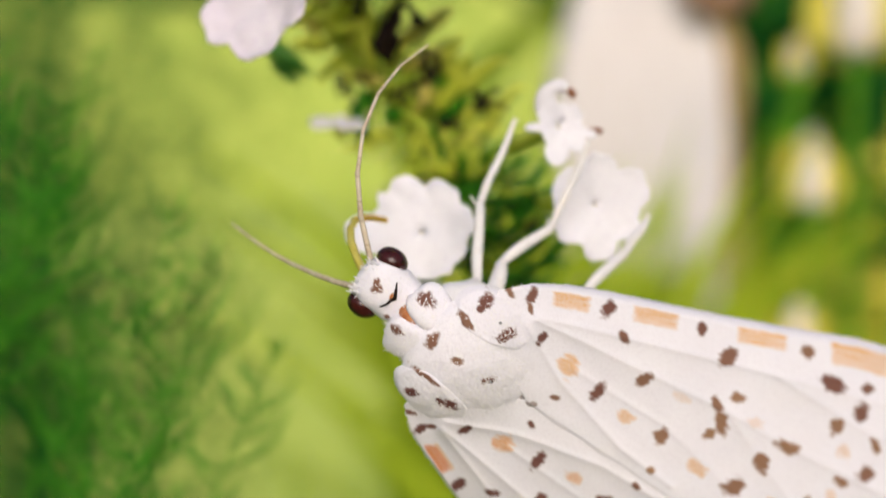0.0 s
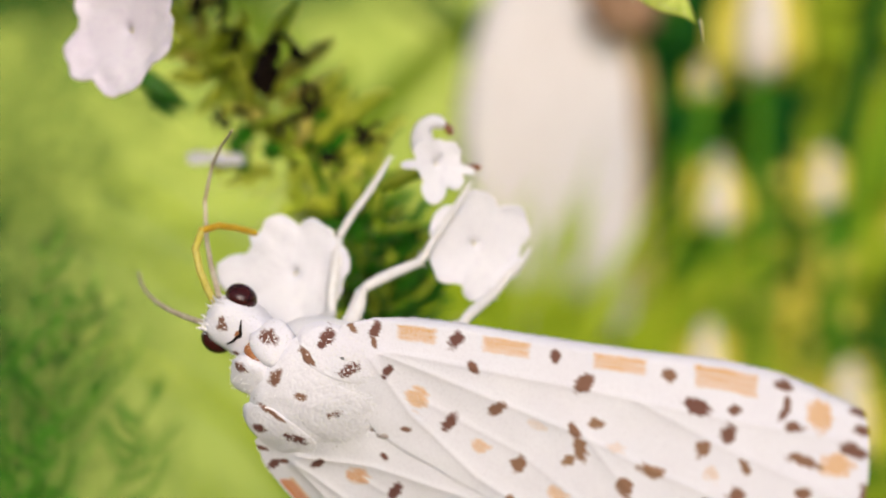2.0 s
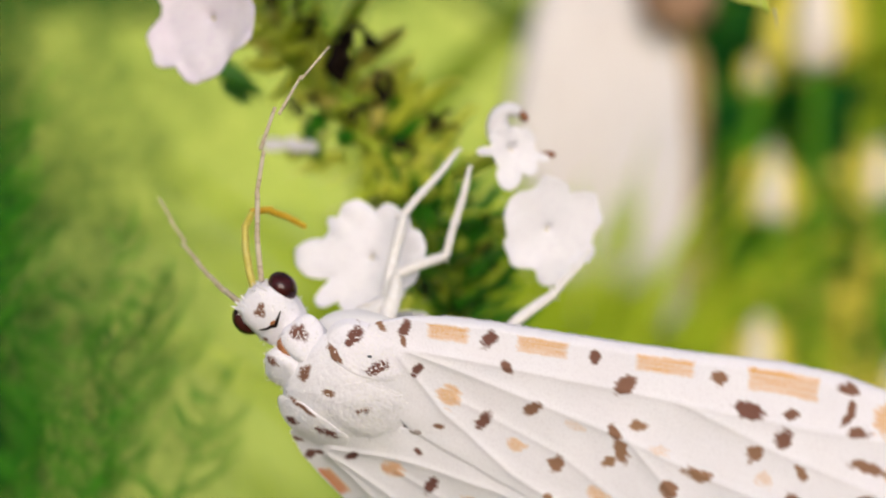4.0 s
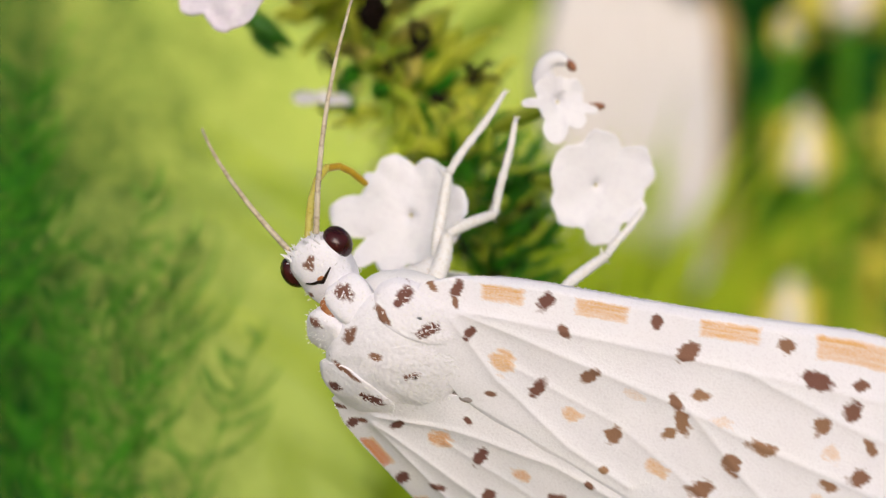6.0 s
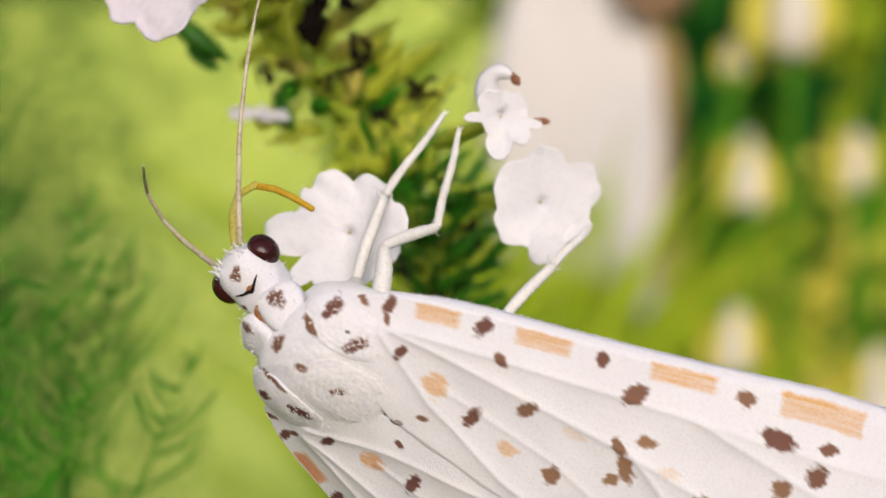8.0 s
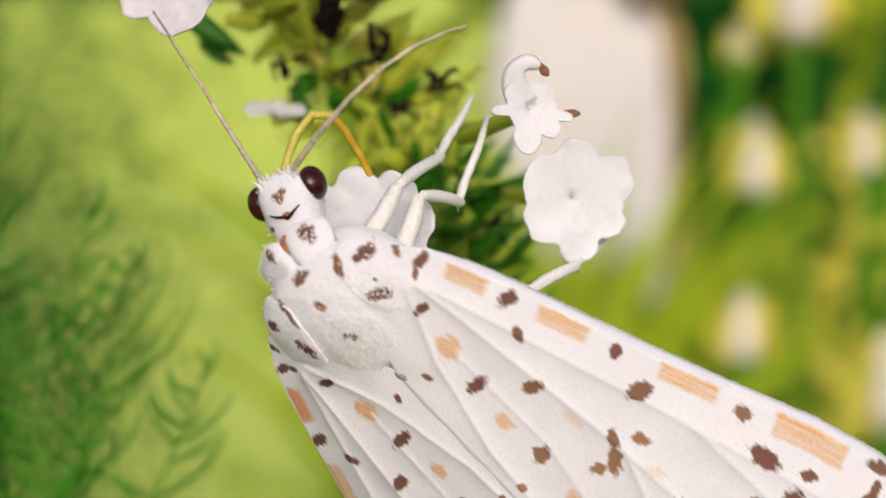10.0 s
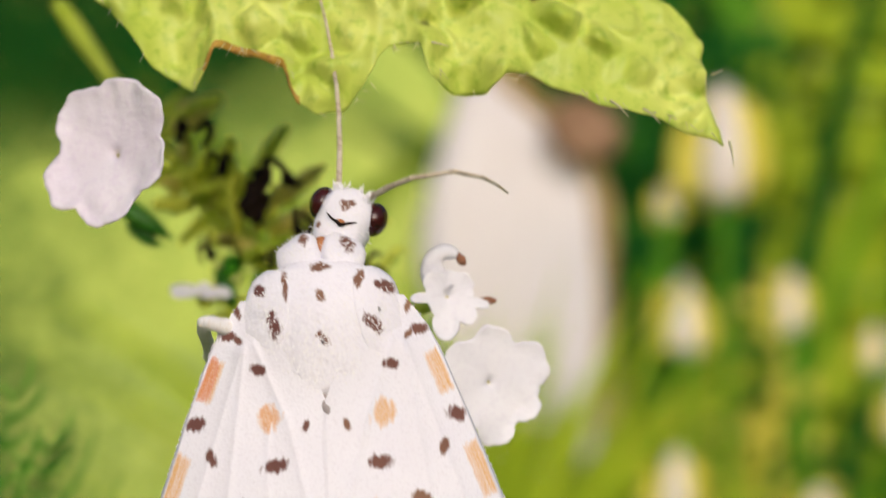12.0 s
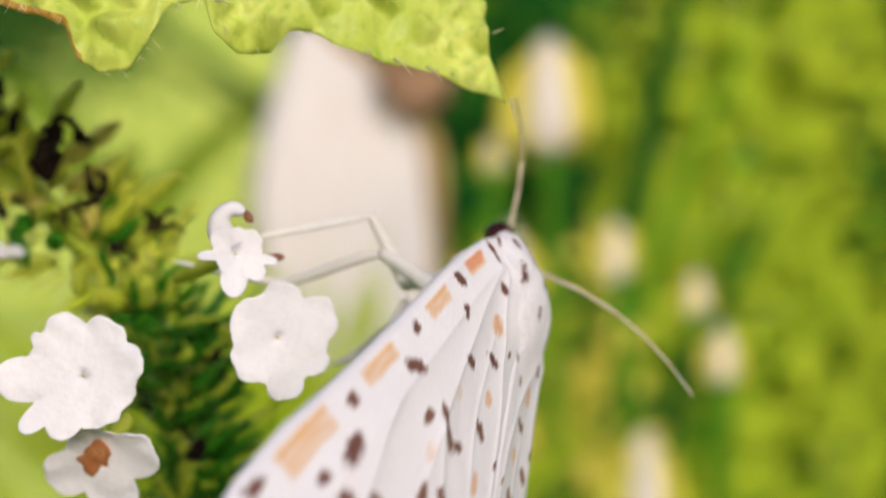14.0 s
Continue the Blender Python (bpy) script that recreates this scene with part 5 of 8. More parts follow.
JOINT_ROWS = {
    "RA0": [
        (0, 1.50, -0.90, -2.90, 0.0, 60.6, -155.5),
        (0.5, 1.50, -0.90, -2.90, 0.0, 18.5, -104.8),
        (1, 1.50, -0.90, -2.90, 0.0, 44.9, -141.2),
        (1.5, 1.50, -0.90, -2.90, -6.3, 55.9, -167.6),
        (2, 1.50, -0.90, -2.90, -1.7, 66.0, -162.3),
        (2.5, 1.50, -0.90, -2.90, 2.3, 47.9, -157.7),
        (3, 1.50, -0.90, -2.90, -32.9, 69.5, 162.2),
        (3.2, 1.50, -0.90, -2.90, 2.3, 63.8, -159.7),
        (5.3, 1.50, -0.90, -2.90, 26.2, 51.0, -131.6),
        (5.5, 1.50, -0.90, -2.90, 29.7, 45.5, -127.0),
        (6, 1.50, -0.90, -2.90, 17.5, 55.0, -142.7),
        (6.5, 1.50, -0.90, -2.90, -28.0, 61.4, 164.9),
        (7, 1.50, -0.90, -2.90, -7.1, 69.2, -172.2),
        (7.5, 1.50, -0.90, -2.90, -9.1, 67.6, -174.4),
        (8, 1.50, -0.90, -2.90, -88.6, 77.9, 103.8),
        (8.2, 1.50, -0.90, -2.90, -128.3, 86.8, 63.8),
        (9.25, 1.50, -0.90, -2.90, 98.7, 53.3, -69.9),
        (10.3, 1.50, -0.90, -2.90, 97.3, 14.5, -72.3),
        (10.5, 1.50, -0.90, -2.90, 97.2, 13.6, -72.8),
        (11, 1.50, -0.90, -2.90, 99.1, 6.5, -61.7),
        (11.25, 1.50, -0.90, -2.90, 78.8, 30.2, -120.0),
        (11.5, 1.50, -0.90, -2.90, 45.4, 23.5, 172.9),
        (12, 1.50, -0.90, -2.90, 45.4, 23.5, 172.9),
        (12.5, 1.50, -0.90, -2.90, 45.4, 23.5, 172.9),
        (12.8, 1.50, -0.90, -2.90, 45.4, 23.5, 172.9),
        (13, 1.50, -0.90, -2.90, 45.4, 23.5, 172.9),
        (13.1, 1.50, -0.90, -2.90, 45.4, 23.5, 172.9),
        (13.3, 1.50, -0.90, -2.90, 45.4, 23.5, 172.9),
        (13.5, 1.50, -0.90, -2.90, 45.4, 23.5, 172.9),
        (13.8, 1.50, -0.90, -2.90, 45.4, 23.5, 172.9),
        (14, 1.50, -0.90, -2.90, 45.4, 23.5, 172.9),
    ],
    "RA1": [
        (0, 0.65, -1.29, -4.55, -61.5, 46.2, -61.9),
        (0.5, 1.24, -1.88, -3.24, -60.0, 48.3, -55.3),
        (1, 0.62, -1.61, -4.02, -60.0, 32.3, -49.1),
        (1.5, 0.46, -1.13, -4.47, -60.6, 44.3, -65.8),
        (2, 0.76, -1.13, -4.64, -58.9, 46.5, -63.5),
        (2.5, 0.32, -1.38, -4.31, -51.7, 51.3, -53.8),
        (3, 0.87, -0.70, -4.68, -62.1, 44.4, -67.9),
        (3.2, 0.71, -1.19, -4.60, -59.6, 40.1, -64.1),
        (5.3, 0.71, -1.79, -4.38, -59.8, 63.4, -64.4),
        (5.5, 0.70, -1.96, -4.25, -51.9, 65.7, -55.7),
        (6, 0.63, -1.56, -4.46, -57.4, 44.4, -62.2),
        (6.5, 0.62, -0.66, -4.57, -63.0, 33.8, -71.1),
        (7, 0.83, -0.99, -4.68, -65.4, 34.2, -75.5),
        (7.5, 0.78, -0.97, -4.66, -65.7, 37.2, -75.9),
        (8, 1.41, -0.51, -4.76, -57.6, 44.0, -63.6),
        (8.2, 1.55, -0.81, -4.80, -58.6, 48.8, -64.9),
        (10.3, 2.06, -2.65, -3.37, -140.5, 74.9, -152.5),
        (10.5, 2.05, -2.66, -3.35, -148.6, 72.9, -160.9),
        (11, 2.40, -2.56, -3.11, -35.6, 86.0, -47.4),
        (11.5, -0.23, -0.68, -3.66, 15.2, 28.6, 5.3),
        (12, -0.23, -0.68, -3.66, 15.2, 28.6, 5.3),
        (12.5, -0.23, -0.68, -3.66, 15.2, 28.6, 5.3),
        (12.8, -0.23, -0.68, -3.66, 15.2, 28.6, 5.3),
        (13, -0.23, -0.68, -3.66, 15.2, 28.6, 5.3),
        (13.1, -0.23, -0.68, -3.66, 15.2, 28.6, 5.3),
        (13.3, -0.23, -0.68, -3.66, 15.2, 28.6, 5.3),
        (13.5, -0.23, -0.68, -3.66, 15.2, 28.6, 5.3),
        (13.8, -0.23, -0.68, -3.66, 15.2, 28.6, 5.3),
        (14, -0.23, -0.68, -3.66, 15.2, 28.6, 5.3),
    ],
    "RA2": [
        (0, 1.60, -3.06, -6.65, -18.7, 31.3, -82.2),
        (0.5, 2.34, -3.47, -5.41, -22.4, 26.6, -89.6),
        (1, 2.29, -3.53, -5.63, -23.8, 27.8, -92.8),
        (1.5, 1.31, -3.02, -6.50, -23.1, 32.3, -91.4),
        (2, 1.65, -2.92, -6.74, -22.4, 14.9, -89.7),
        (2.5, 1.39, -2.85, -6.57, -22.1, 31.5, -88.9),
        (3, 1.65, -2.62, -6.71, -29.2, 30.3, -102.6),
        (3.2, 1.68, -3.19, -6.47, -28.9, 26.4, -102.1),
        (5.3, 1.27, -2.96, -6.97, -24.0, 31.5, -91.9),
        (5.5, 1.37, -2.95, -6.90, -23.9, 31.7, -91.8),
        (6, 1.60, -3.39, -6.48, -24.2, 26.7, -92.4),
        (6.5, 1.40, -2.94, -6.18, -23.1, 29.4, -90.1),
        (7, 1.43, -3.31, -6.31, -22.9, 25.8, -89.5),
        (7.5, 1.34, -3.21, -6.41, -22.5, 28.6, -88.8),
        (8, 2.33, -2.38, -6.77, -22.0, 29.8, -87.8),
        (8.2, 2.36, -2.53, -6.98, -22.1, 32.5, -87.9),
        (10.3, 1.39, -3.00, -6.17, 3.4, 72.0, -57.7),
        (10.5, 1.24, -2.94, -6.12, 6.5, 76.1, -54.5),
        (11, 2.53, -2.71, -6.01, 100.4, 83.2, 40.2),
        (11.25, 2.42, -1.58, -5.53, -125.6, 53.6, 175.8),
        (11.5, 2.31, -0.45, -5.05, -122.8, 12.3, -179.3),
        (12, 2.31, -0.45, -5.05, -122.8, 12.3, -179.3),
        (12.5, 2.31, -0.45, -5.05, -122.8, 12.3, -179.3),
        (12.8, 2.31, -0.45, -5.05, -122.8, 12.3, -179.3),
        (13, 2.31, -0.45, -5.05, -122.8, 12.3, -179.3),
        (13.1, 2.31, -0.45, -5.05, -122.8, 12.3, -179.3),
        (13.3, 2.31, -0.45, -5.05, -122.8, 12.3, -179.3),
        (13.5, 2.31, -0.45, -5.05, -122.8, 12.3, -179.3),
        (13.8, 2.31, -0.45, -5.05, -122.8, 12.3, -179.3),
        (14, 2.31, -0.45, -5.05, -122.8, 12.3, -179.3),
    ],
    "RB0": [
        (0, 0.30, -1.00, -3.10, 0.0, 57.5, -90.7),
        (0.5, 0.30, -1.00, -3.10, 11.4, 13.5, -72.5),
        (1, 0.30, -1.00, -3.10, 10.0, 26.1, -76.6),
        (1.5, 0.30, -1.00, -3.10, -4.6, 53.6, -98.6),
        (2, 0.30, -1.00, -3.10, 6.5, 51.1, -84.7),
        (2.5, 0.30, -1.00, -3.10, 10.2, 49.5, -79.8),
        (3, 0.30, -1.00, -3.10, 33.7, 61.3, -51.6),
        (3.2, 0.30, -1.00, -3.10, 25.2, 49.5, -61.9),
        (5.3, 0.30, -1.00, -3.10, 16.9, 59.2, -72.1),
        (5.5, 0.30, -1.00, -3.10, 19.8, 55.9, -68.6),
        (6, 0.30, -1.00, -3.10, 17.9, 48.9, -71.0),
        (6.5, 0.30, -1.00, -3.10, 14.4, 56.1, -75.4),
        (7, 0.30, -1.00, -3.10, 15.7, 47.3, -73.8),
        (7.5, 0.30, -1.00, -3.10, 16.4, 42.1, -72.7),
        (8, 0.30, -1.00, -3.10, 37.5, 46.6, -42.9),
        (8.2, 0.30, -1.00, -3.10, 37.0, 46.7, -43.6),
        (10.3, 0.30, -1.00, -3.10, 27.8, 27.0, -58.7),
        (10.5, 0.30, -1.00, -3.10, 26.9, 29.4, -60.6),
        (11, 0.30, -1.00, -3.10, 29.3, 22.7, -55.1),
        (11.25, 0.30, -1.00, -3.10, -11.7, 46.4, -120.8),
        (11.5, 0.30, -1.00, -3.10, -53.5, 23.5, 172.9),
        (12, 0.30, -1.00, -3.10, -53.5, 23.5, 172.9),
        (12.5, 0.30, -1.00, -3.10, -53.5, 23.5, 172.9),
        (12.8, 0.30, -1.00, -3.10, -53.5, 23.5, 172.9),
        (13, 0.30, -1.00, -3.10, -53.5, 23.5, 172.9),
        (13.1, 0.30, -1.00, -3.10, -53.5, 23.5, 172.9),
        (13.3, 0.30, -1.00, -3.10, -53.5, 23.5, 172.9),
        (13.5, 0.30, -1.00, -3.10, -53.5, 23.5, 172.9),
        (13.8, 0.30, -1.00, -3.10, -53.5, 23.5, 172.9),
        (14, 0.30, -1.00, -3.10, -53.5, 23.5, 172.9),
    ],
    "RB1": [
        (0, 0.29, -2.18, -4.95, -93.3, 28.1, -118.8),
        (0.5, 0.94, -3.04, -3.61, -98.6, 23.1, -131.0),
        (1, 0.76, -2.92, -4.07, -97.3, 12.9, -126.7),
        (1.5, 0.10, -2.29, -4.87, -95.8, 12.0, -119.8),
        (2, 0.43, -2.37, -4.81, -97.5, 19.4, -126.1),
        (2.5, 0.55, -2.41, -4.77, -99.9, 28.8, -132.0),
        (3, 0.96, -1.83, -5.03, -109.3, 46.1, -147.2),
        (3.2, 0.97, -2.26, -4.77, -108.2, 42.6, -145.7),
        (5.3, 0.65, -2.07, -4.99, -105.1, 52.9, -141.4),
        (5.5, 0.75, -2.15, -4.92, -109.4, 52.6, -146.8),
        (6, 0.77, -2.37, -4.76, -108.3, 51.8, -145.5),
        (6.5, 0.61, -2.19, -4.93, -111.7, 52.0, -149.8),
        (7, 0.72, -2.43, -4.72, -104.4, 49.4, -140.4),
        (7.5, 0.78, -2.56, -4.58, -109.5, 46.2, -147.2),
        (8, 1.41, -2.03, -4.70, -106.7, 58.6, -143.8),
        (8.2, 1.39, -2.04, -4.70, -105.7, 61.3, -142.5),
        (10.3, 1.32, -2.67, -4.10, -144.1, 54.5, 172.8),
        (10.5, 1.24, -2.67, -4.18, -149.1, 51.8, 166.6),
        (11, 1.46, -2.66, -3.95, -157.1, 60.4, 156.9),
        (11.25, -0.12, -1.71, -3.96, 81.1, 68.2, 30.3),
        (11.5, -1.70, -0.75, -3.98, 60.6, 25.2, 4.3),
        (12, -1.70, -0.75, -3.98, 60.6, 25.2, 4.3),
        (12.5, -1.70, -0.75, -3.98, 60.6, 25.2, 4.3),
        (12.8, -1.70, -0.75, -3.98, 60.6, 25.2, 4.3),
        (13, -1.70, -0.75, -3.98, 60.6, 25.2, 4.3),
        (13.1, -1.70, -0.75, -3.98, 60.6, 25.2, 4.3),
        (13.3, -1.70, -0.75, -3.98, 60.6, 25.2, 4.3),
        (13.5, -1.70, -0.75, -3.98, 60.6, 25.2, 4.3),
        (13.8, -1.70, -0.75, -3.98, 60.6, 25.2, 4.3),
        (14, -1.70, -0.75, -3.98, 60.6, 25.2, 4.3),
    ],
    "RB2": [
        (0, -0.65, -3.88, -5.99, -16.7, 16.7, -78.1),
        (0.5, -0.39, -4.57, -4.48, -16.1, 20.9, -76.1),
        (1, -0.53, -4.64, -4.56, -17.2, 27.6, -78.9),
        (1.5, -0.96, -4.16, -5.33, -23.9, 34.9, -91.7),
        (2, -0.80, -4.05, -5.54, -23.3, 21.4, -90.3),
        (2.5, -0.74, -3.84, -5.83, -28.5, 33.4, -101.5),
        (3, -0.33, -2.65, -6.62, -14.1, 23.8, -72.1),
        (3.2, -0.37, -3.17, -6.26, -13.4, 20.5, -70.3),
        (5.3, -0.39, -2.90, -6.74, -13.6, 20.4, -70.8),
        (5.5, -0.37, -2.88, -6.67, -13.0, 19.6, -69.0),
        (6, -0.35, -3.14, -6.49, -12.4, 16.3, -67.0),
        (6.5, -0.56, -2.87, -6.66, -11.9, 19.0, -65.4),
        (7, -0.39, -3.35, -6.39, -12.7, 25.7, -67.6),
        (7.5, -0.50, -3.38, -6.16, -11.1, 36.7, -64.4),
        (8, 0.48, -2.70, -6.58, -10.6, 18.3, -63.4),
        (8.2, 0.56, -2.68, -6.63, -10.8, 21.4, -64.2),
        (10.3, 0.05, -2.52, -5.89, -6.1, 45.6, -55.8),
        (10.5, -0.08, -2.35, -5.91, -7.0, 48.7, -57.0),
        (11, 0.46, -2.24, -5.86, 17.7, 42.6, -23.1),
        (11.25, 0.37, -1.42, -5.39, -83.5, 66.3, -134.4),
        (11.5, 0.28, -0.60, -4.91, -117.1, 15.2, -179.7),
        (12, 0.28, -0.60, -4.91, -117.1, 15.2, -179.7),
        (12.5, 0.28, -0.60, -4.91, -117.1, 15.2, -179.7),
        (12.8, 0.28, -0.60, -4.91, -117.1, 15.2, -179.7),
        (13, 0.28, -0.60, -4.91, -117.1, 15.2, -179.7),
        (13.1, 0.28, -0.60, -4.91, -117.1, 15.2, -179.7),
        (13.3, 0.28, -0.60, -4.91, -117.1, 15.2, -179.7),
        (13.5, 0.28, -0.60, -4.91, -117.1, 15.2, -179.7),
        (13.8, 0.28, -0.60, -4.91, -117.1, 15.2, -179.7),
        (14, 0.28, -0.60, -4.91, -117.1, 15.2, -179.7),
    ],
    "RC0": [
        (0, -0.90, -1.00, -3.10, 0.0, 32.0, -127.5),
        (0.5, -0.90, -1.00, -3.10, 4.0, 1.3, -114.0),
        (1, -0.90, -1.00, -3.10, 3.8, 7.8, -117.2),
        (1.5, -0.90, -1.00, -3.10, 0.3, 23.5, -130.0),
        (2, -0.90, -1.00, -3.10, 2.3, 8.8, -123.0),
        (2.5, -0.90, -1.00, -3.10, -0.1, 20.7, -132.4),
        (3, -0.90, -1.00, -3.10, -5.9, 30.1, -145.6),
        (3.2, -0.90, -1.00, -3.10, -2.4, 20.5, -137.6),
        (5.3, -0.90, -1.00, -3.10, -2.8, 26.2, -138.6),
        (5.5, -0.90, -1.00, -3.10, -2.5, 23.5, -137.8),
        (6, -0.90, -1.00, -3.10, -1.1, 18.8, -133.9),
        (6.5, -0.90, -1.00, -3.10, -1.8, 19.4, -136.0),
        (7, -0.90, -1.00, -3.10, -1.1, 18.7, -134.1),
        (7.5, -0.90, -1.00, -3.10, -1.7, 14.6, -135.9),
        (8, -0.90, -1.00, -3.10, -6.1, 44.6, -144.6),
        (8.2, -0.90, -1.00, -3.10, -4.6, 45.0, -142.4),
        (10.3, -0.90, -1.00, -3.10, 2.4, 10.7, -128.3),
        (10.5, -0.90, -1.00, -3.10, 1.9, 10.1, -130.8),
        (11, -0.90, -1.00, -3.10, 4.5, 24.0, -122.2),
        (11.5, -0.90, -1.00, -3.10, -24.3, 23.5, 172.9),
        (12, -0.90, -1.00, -3.10, -24.3, 23.5, 172.9),
        (12.5, -0.90, -1.00, -3.10, -24.3, 23.5, 172.9),
        (12.8, -0.90, -1.00, -3.10, -24.3, 23.5, 172.9),
        (13, -0.90, -1.00, -3.10, -24.3, 23.5, 172.9),
        (13.1, -0.90, -1.00, -3.10, -24.3, 23.5, 172.9),
        (13.3, -0.90, -1.00, -3.10, -24.3, 23.5, 172.9),
        (13.5, -0.90, -1.00, -3.10, -24.3, 23.5, 172.9),
        (13.8, -0.90, -1.00, -3.10, -24.3, 23.5, 172.9),
        (14, -0.90, -1.00, -3.10, -24.3, 23.5, 172.9),
    ],
    "RC1": [
        (0, -2.50, -3.09, -4.74, -98.8, 39.7, -117.2),
        (0.5, -2.16, -3.83, -3.17, -101.9, 49.7, -121.5),
        (1, -2.31, -3.73, -3.52, -101.0, 46.6, -120.3),
        (1.5, -2.73, -3.18, -4.33, -104.5, 40.2, -125.4),
        (2, -2.57, -3.57, -3.57, -108.5, 54.1, -130.8),
        (2.5, -2.85, -3.14, -4.20, -113.8, 60.4, -137.1),
        (3, -3.11, -2.51, -4.66, -102.2, 47.2, -122.8),
        (3.2, -3.04, -2.96, -4.18, -101.2, 44.1, -121.5),
        (5.3, -2.99, -2.84, -4.47, -111.3, 51.6, -135.1),
        (5.5, -3.00, -2.91, -4.34, -113.2, 54.8, -137.4),
        (6, -2.94, -3.11, -4.10, -105.5, 50.8, -127.8),
        (6.5, -3.00, -3.03, -4.13, -103.7, 49.0, -125.4),
        (7, -2.94, -3.11, -4.10, -97.7, 41.5, -117.0),
        (7.5, -3.05, -3.09, -3.88, -93.7, 39.7, -110.8),
        (8, -2.70, -2.28, -5.28, -86.0, 41.6, -99.1),
        (8.2, -2.64, -2.34, -5.29, -87.8, 44.7, -101.6),
        (10.3, -2.79, -3.39, -3.67, -115.9, 62.7, -135.8),
        (10.5, -2.89, -3.31, -3.64, -122.4, 63.4, -143.0),
        (11, -2.41, -3.40, -4.36, -73.4, 73.3, -91.0),
        (11.5, -3.72, -0.65, -4.33, 9.7, 22.1, 3.5),
        (12, -3.72, -0.65, -4.33, 9.7, 22.1, 3.5),
        (12.5, -3.72, -0.65, -4.33, 9.7, 22.1, 3.5),
        (12.8, -3.72, -0.65, -4.33, 9.7, 22.1, 3.5),
        (13, -3.72, -0.65, -4.33, 9.7, 22.1, 3.5),
        (13.1, -3.72, -0.65, -4.33, 9.7, 22.1, 3.5),
        (13.3, -3.72, -0.65, -4.33, 9.7, 22.1, 3.5),
        (13.5, -3.72, -0.65, -4.33, 9.7, 22.1, 3.5),
        (13.8, -3.72, -0.65, -4.33, 9.7, 22.1, 3.5),
        (14, -3.72, -0.65, -4.33, 9.7, 22.1, 3.5),
    ],
    "RC2": [
        (0, -3.31, -4.66, -6.21, -23.9, 44.9, -105.3),
        (0.5, -2.94, -5.10, -4.93, -22.1, 38.9, -102.6),
        (1, -3.10, -5.09, -5.19, -21.7, 35.6, -101.9),
        (1.5, -3.74, -4.61, -5.82, -25.7, 36.9, -108.7),
        (2, -3.45, -4.59, -5.44, -21.1, 25.6, -99.9),
        (2.5, -3.69, -3.91, -6.20, -21.0, 31.3, -99.6),
        (3, -3.96, -3.83, -6.34, -25.6, 46.0, -106.9),
        (3.2, -3.91, -4.37, -5.78, -24.1, 41.1, -104.8),
        (5.3, -4.00, -3.85, -6.27, -20.7, 26.6, -98.7),
        (5.5, -3.98, -3.81, -6.22, -19.8, 24.9, -96.5),
        (6, -3.83, -4.26, -5.88, -21.3, 34.3, -99.6),
        (6.5, -3.88, -4.26, -5.86, -26.4, 48.1, -107.3),
        (7, -3.72, -4.64, -5.62, -26.5, 43.2, -107.4),
        (7.5, -3.68, -4.74, -5.35, -28.3, 45.1, -110.1),
        (8, -2.97, -3.98, -6.80, -21.8, 52.8, -101.5),
        (8.2, -2.97, -3.94, -6.91, -23.3, 54.7, -103.3),
        (10.3, -3.54, -4.13, -5.72, -43.0, 68.5, -125.5),
        (10.5, -3.72, -3.93, -5.70, -48.7, 69.3, -131.6),
        (11, -2.42, -4.06, -6.56, -30.7, 70.9, -112.4),
        (11.5, -1.59, -0.52, -5.20, -85.3, 16.0, -179.8),
        (12, -1.59, -0.52, -5.20, -85.3, 16.0, -179.8),
        (12.5, -1.59, -0.52, -5.20, -85.3, 16.0, -179.8),
        (12.8, -1.59, -0.52, -5.20, -85.3, 16.0, -179.8),
        (13, -1.59, -0.52, -5.20, -85.3, 16.0, -179.8),
        (13.1, -1.59, -0.52, -5.20, -85.3, 16.0, -179.8),
        (13.3, -1.59, -0.52, -5.20, -85.3, 16.0, -179.8),
        (13.5, -1.59, -0.52, -5.20, -85.3, 16.0, -179.8),
        (13.8, -1.59, -0.52, -5.20, -85.3, 16.0, -179.8),
        (14, -1.59, -0.52, -5.20, -85.3, 16.0, -179.8),
    ],
    "LA0": [
        (0, 1.50, 0.90, -2.60, 0.0, 23.5, -172.9),
        (0.5, 1.50, 0.90, -2.60, 0.0, 23.5, -172.9),
        (1, 1.50, 0.90, -2.60, 0.0, 23.5, -172.9),
        (1.5, 1.50, 0.90, -2.60, 0.0, 23.5, -172.9),
        (2, 1.50, 0.90, -2.60, 0.0, 23.5, -172.9),
        (2.5, 1.50, 0.90, -2.60, 0.0, 23.5, -172.9),
        (3, 1.50, 0.90, -2.60, 0.0, 23.5, -172.9),
        (3.2, 1.50, 0.90, -2.60, 0.0, 23.5, -172.9),
        (5.3, 1.50, 0.90, -2.60, 0.0, 23.5, -172.9),
        (5.5, 1.50, 0.90, -2.60, 0.0, 23.5, -172.9),
        (6, 1.50, 0.90, -2.60, 0.0, 23.5, -172.9),
        (6.5, 1.50, 0.90, -2.60, 0.0, 23.5, -172.9),
        (7, 1.50, 0.90, -2.60, 0.0, 23.5, -172.9),
        (7.5, 1.50, 0.90, -2.60, 0.0, 23.5, -172.9),
        (8, 1.50, 0.90, -2.60, 0.0, 23.5, -172.9),
        (8.2, 1.50, 0.90, -2.60, 0.0, 23.5, -172.9),
        (10.3, 1.50, 0.90, -2.60, 0.0, 23.5, -172.9),
        (10.5, 1.50, 0.90, -2.60, 0.0, 23.5, -172.9),
        (11, 1.50, 0.90, -2.60, 0.0, 23.5, -172.9),
        (11.5, 1.50, 0.90, -2.60, 0.0, 23.5, -172.9),
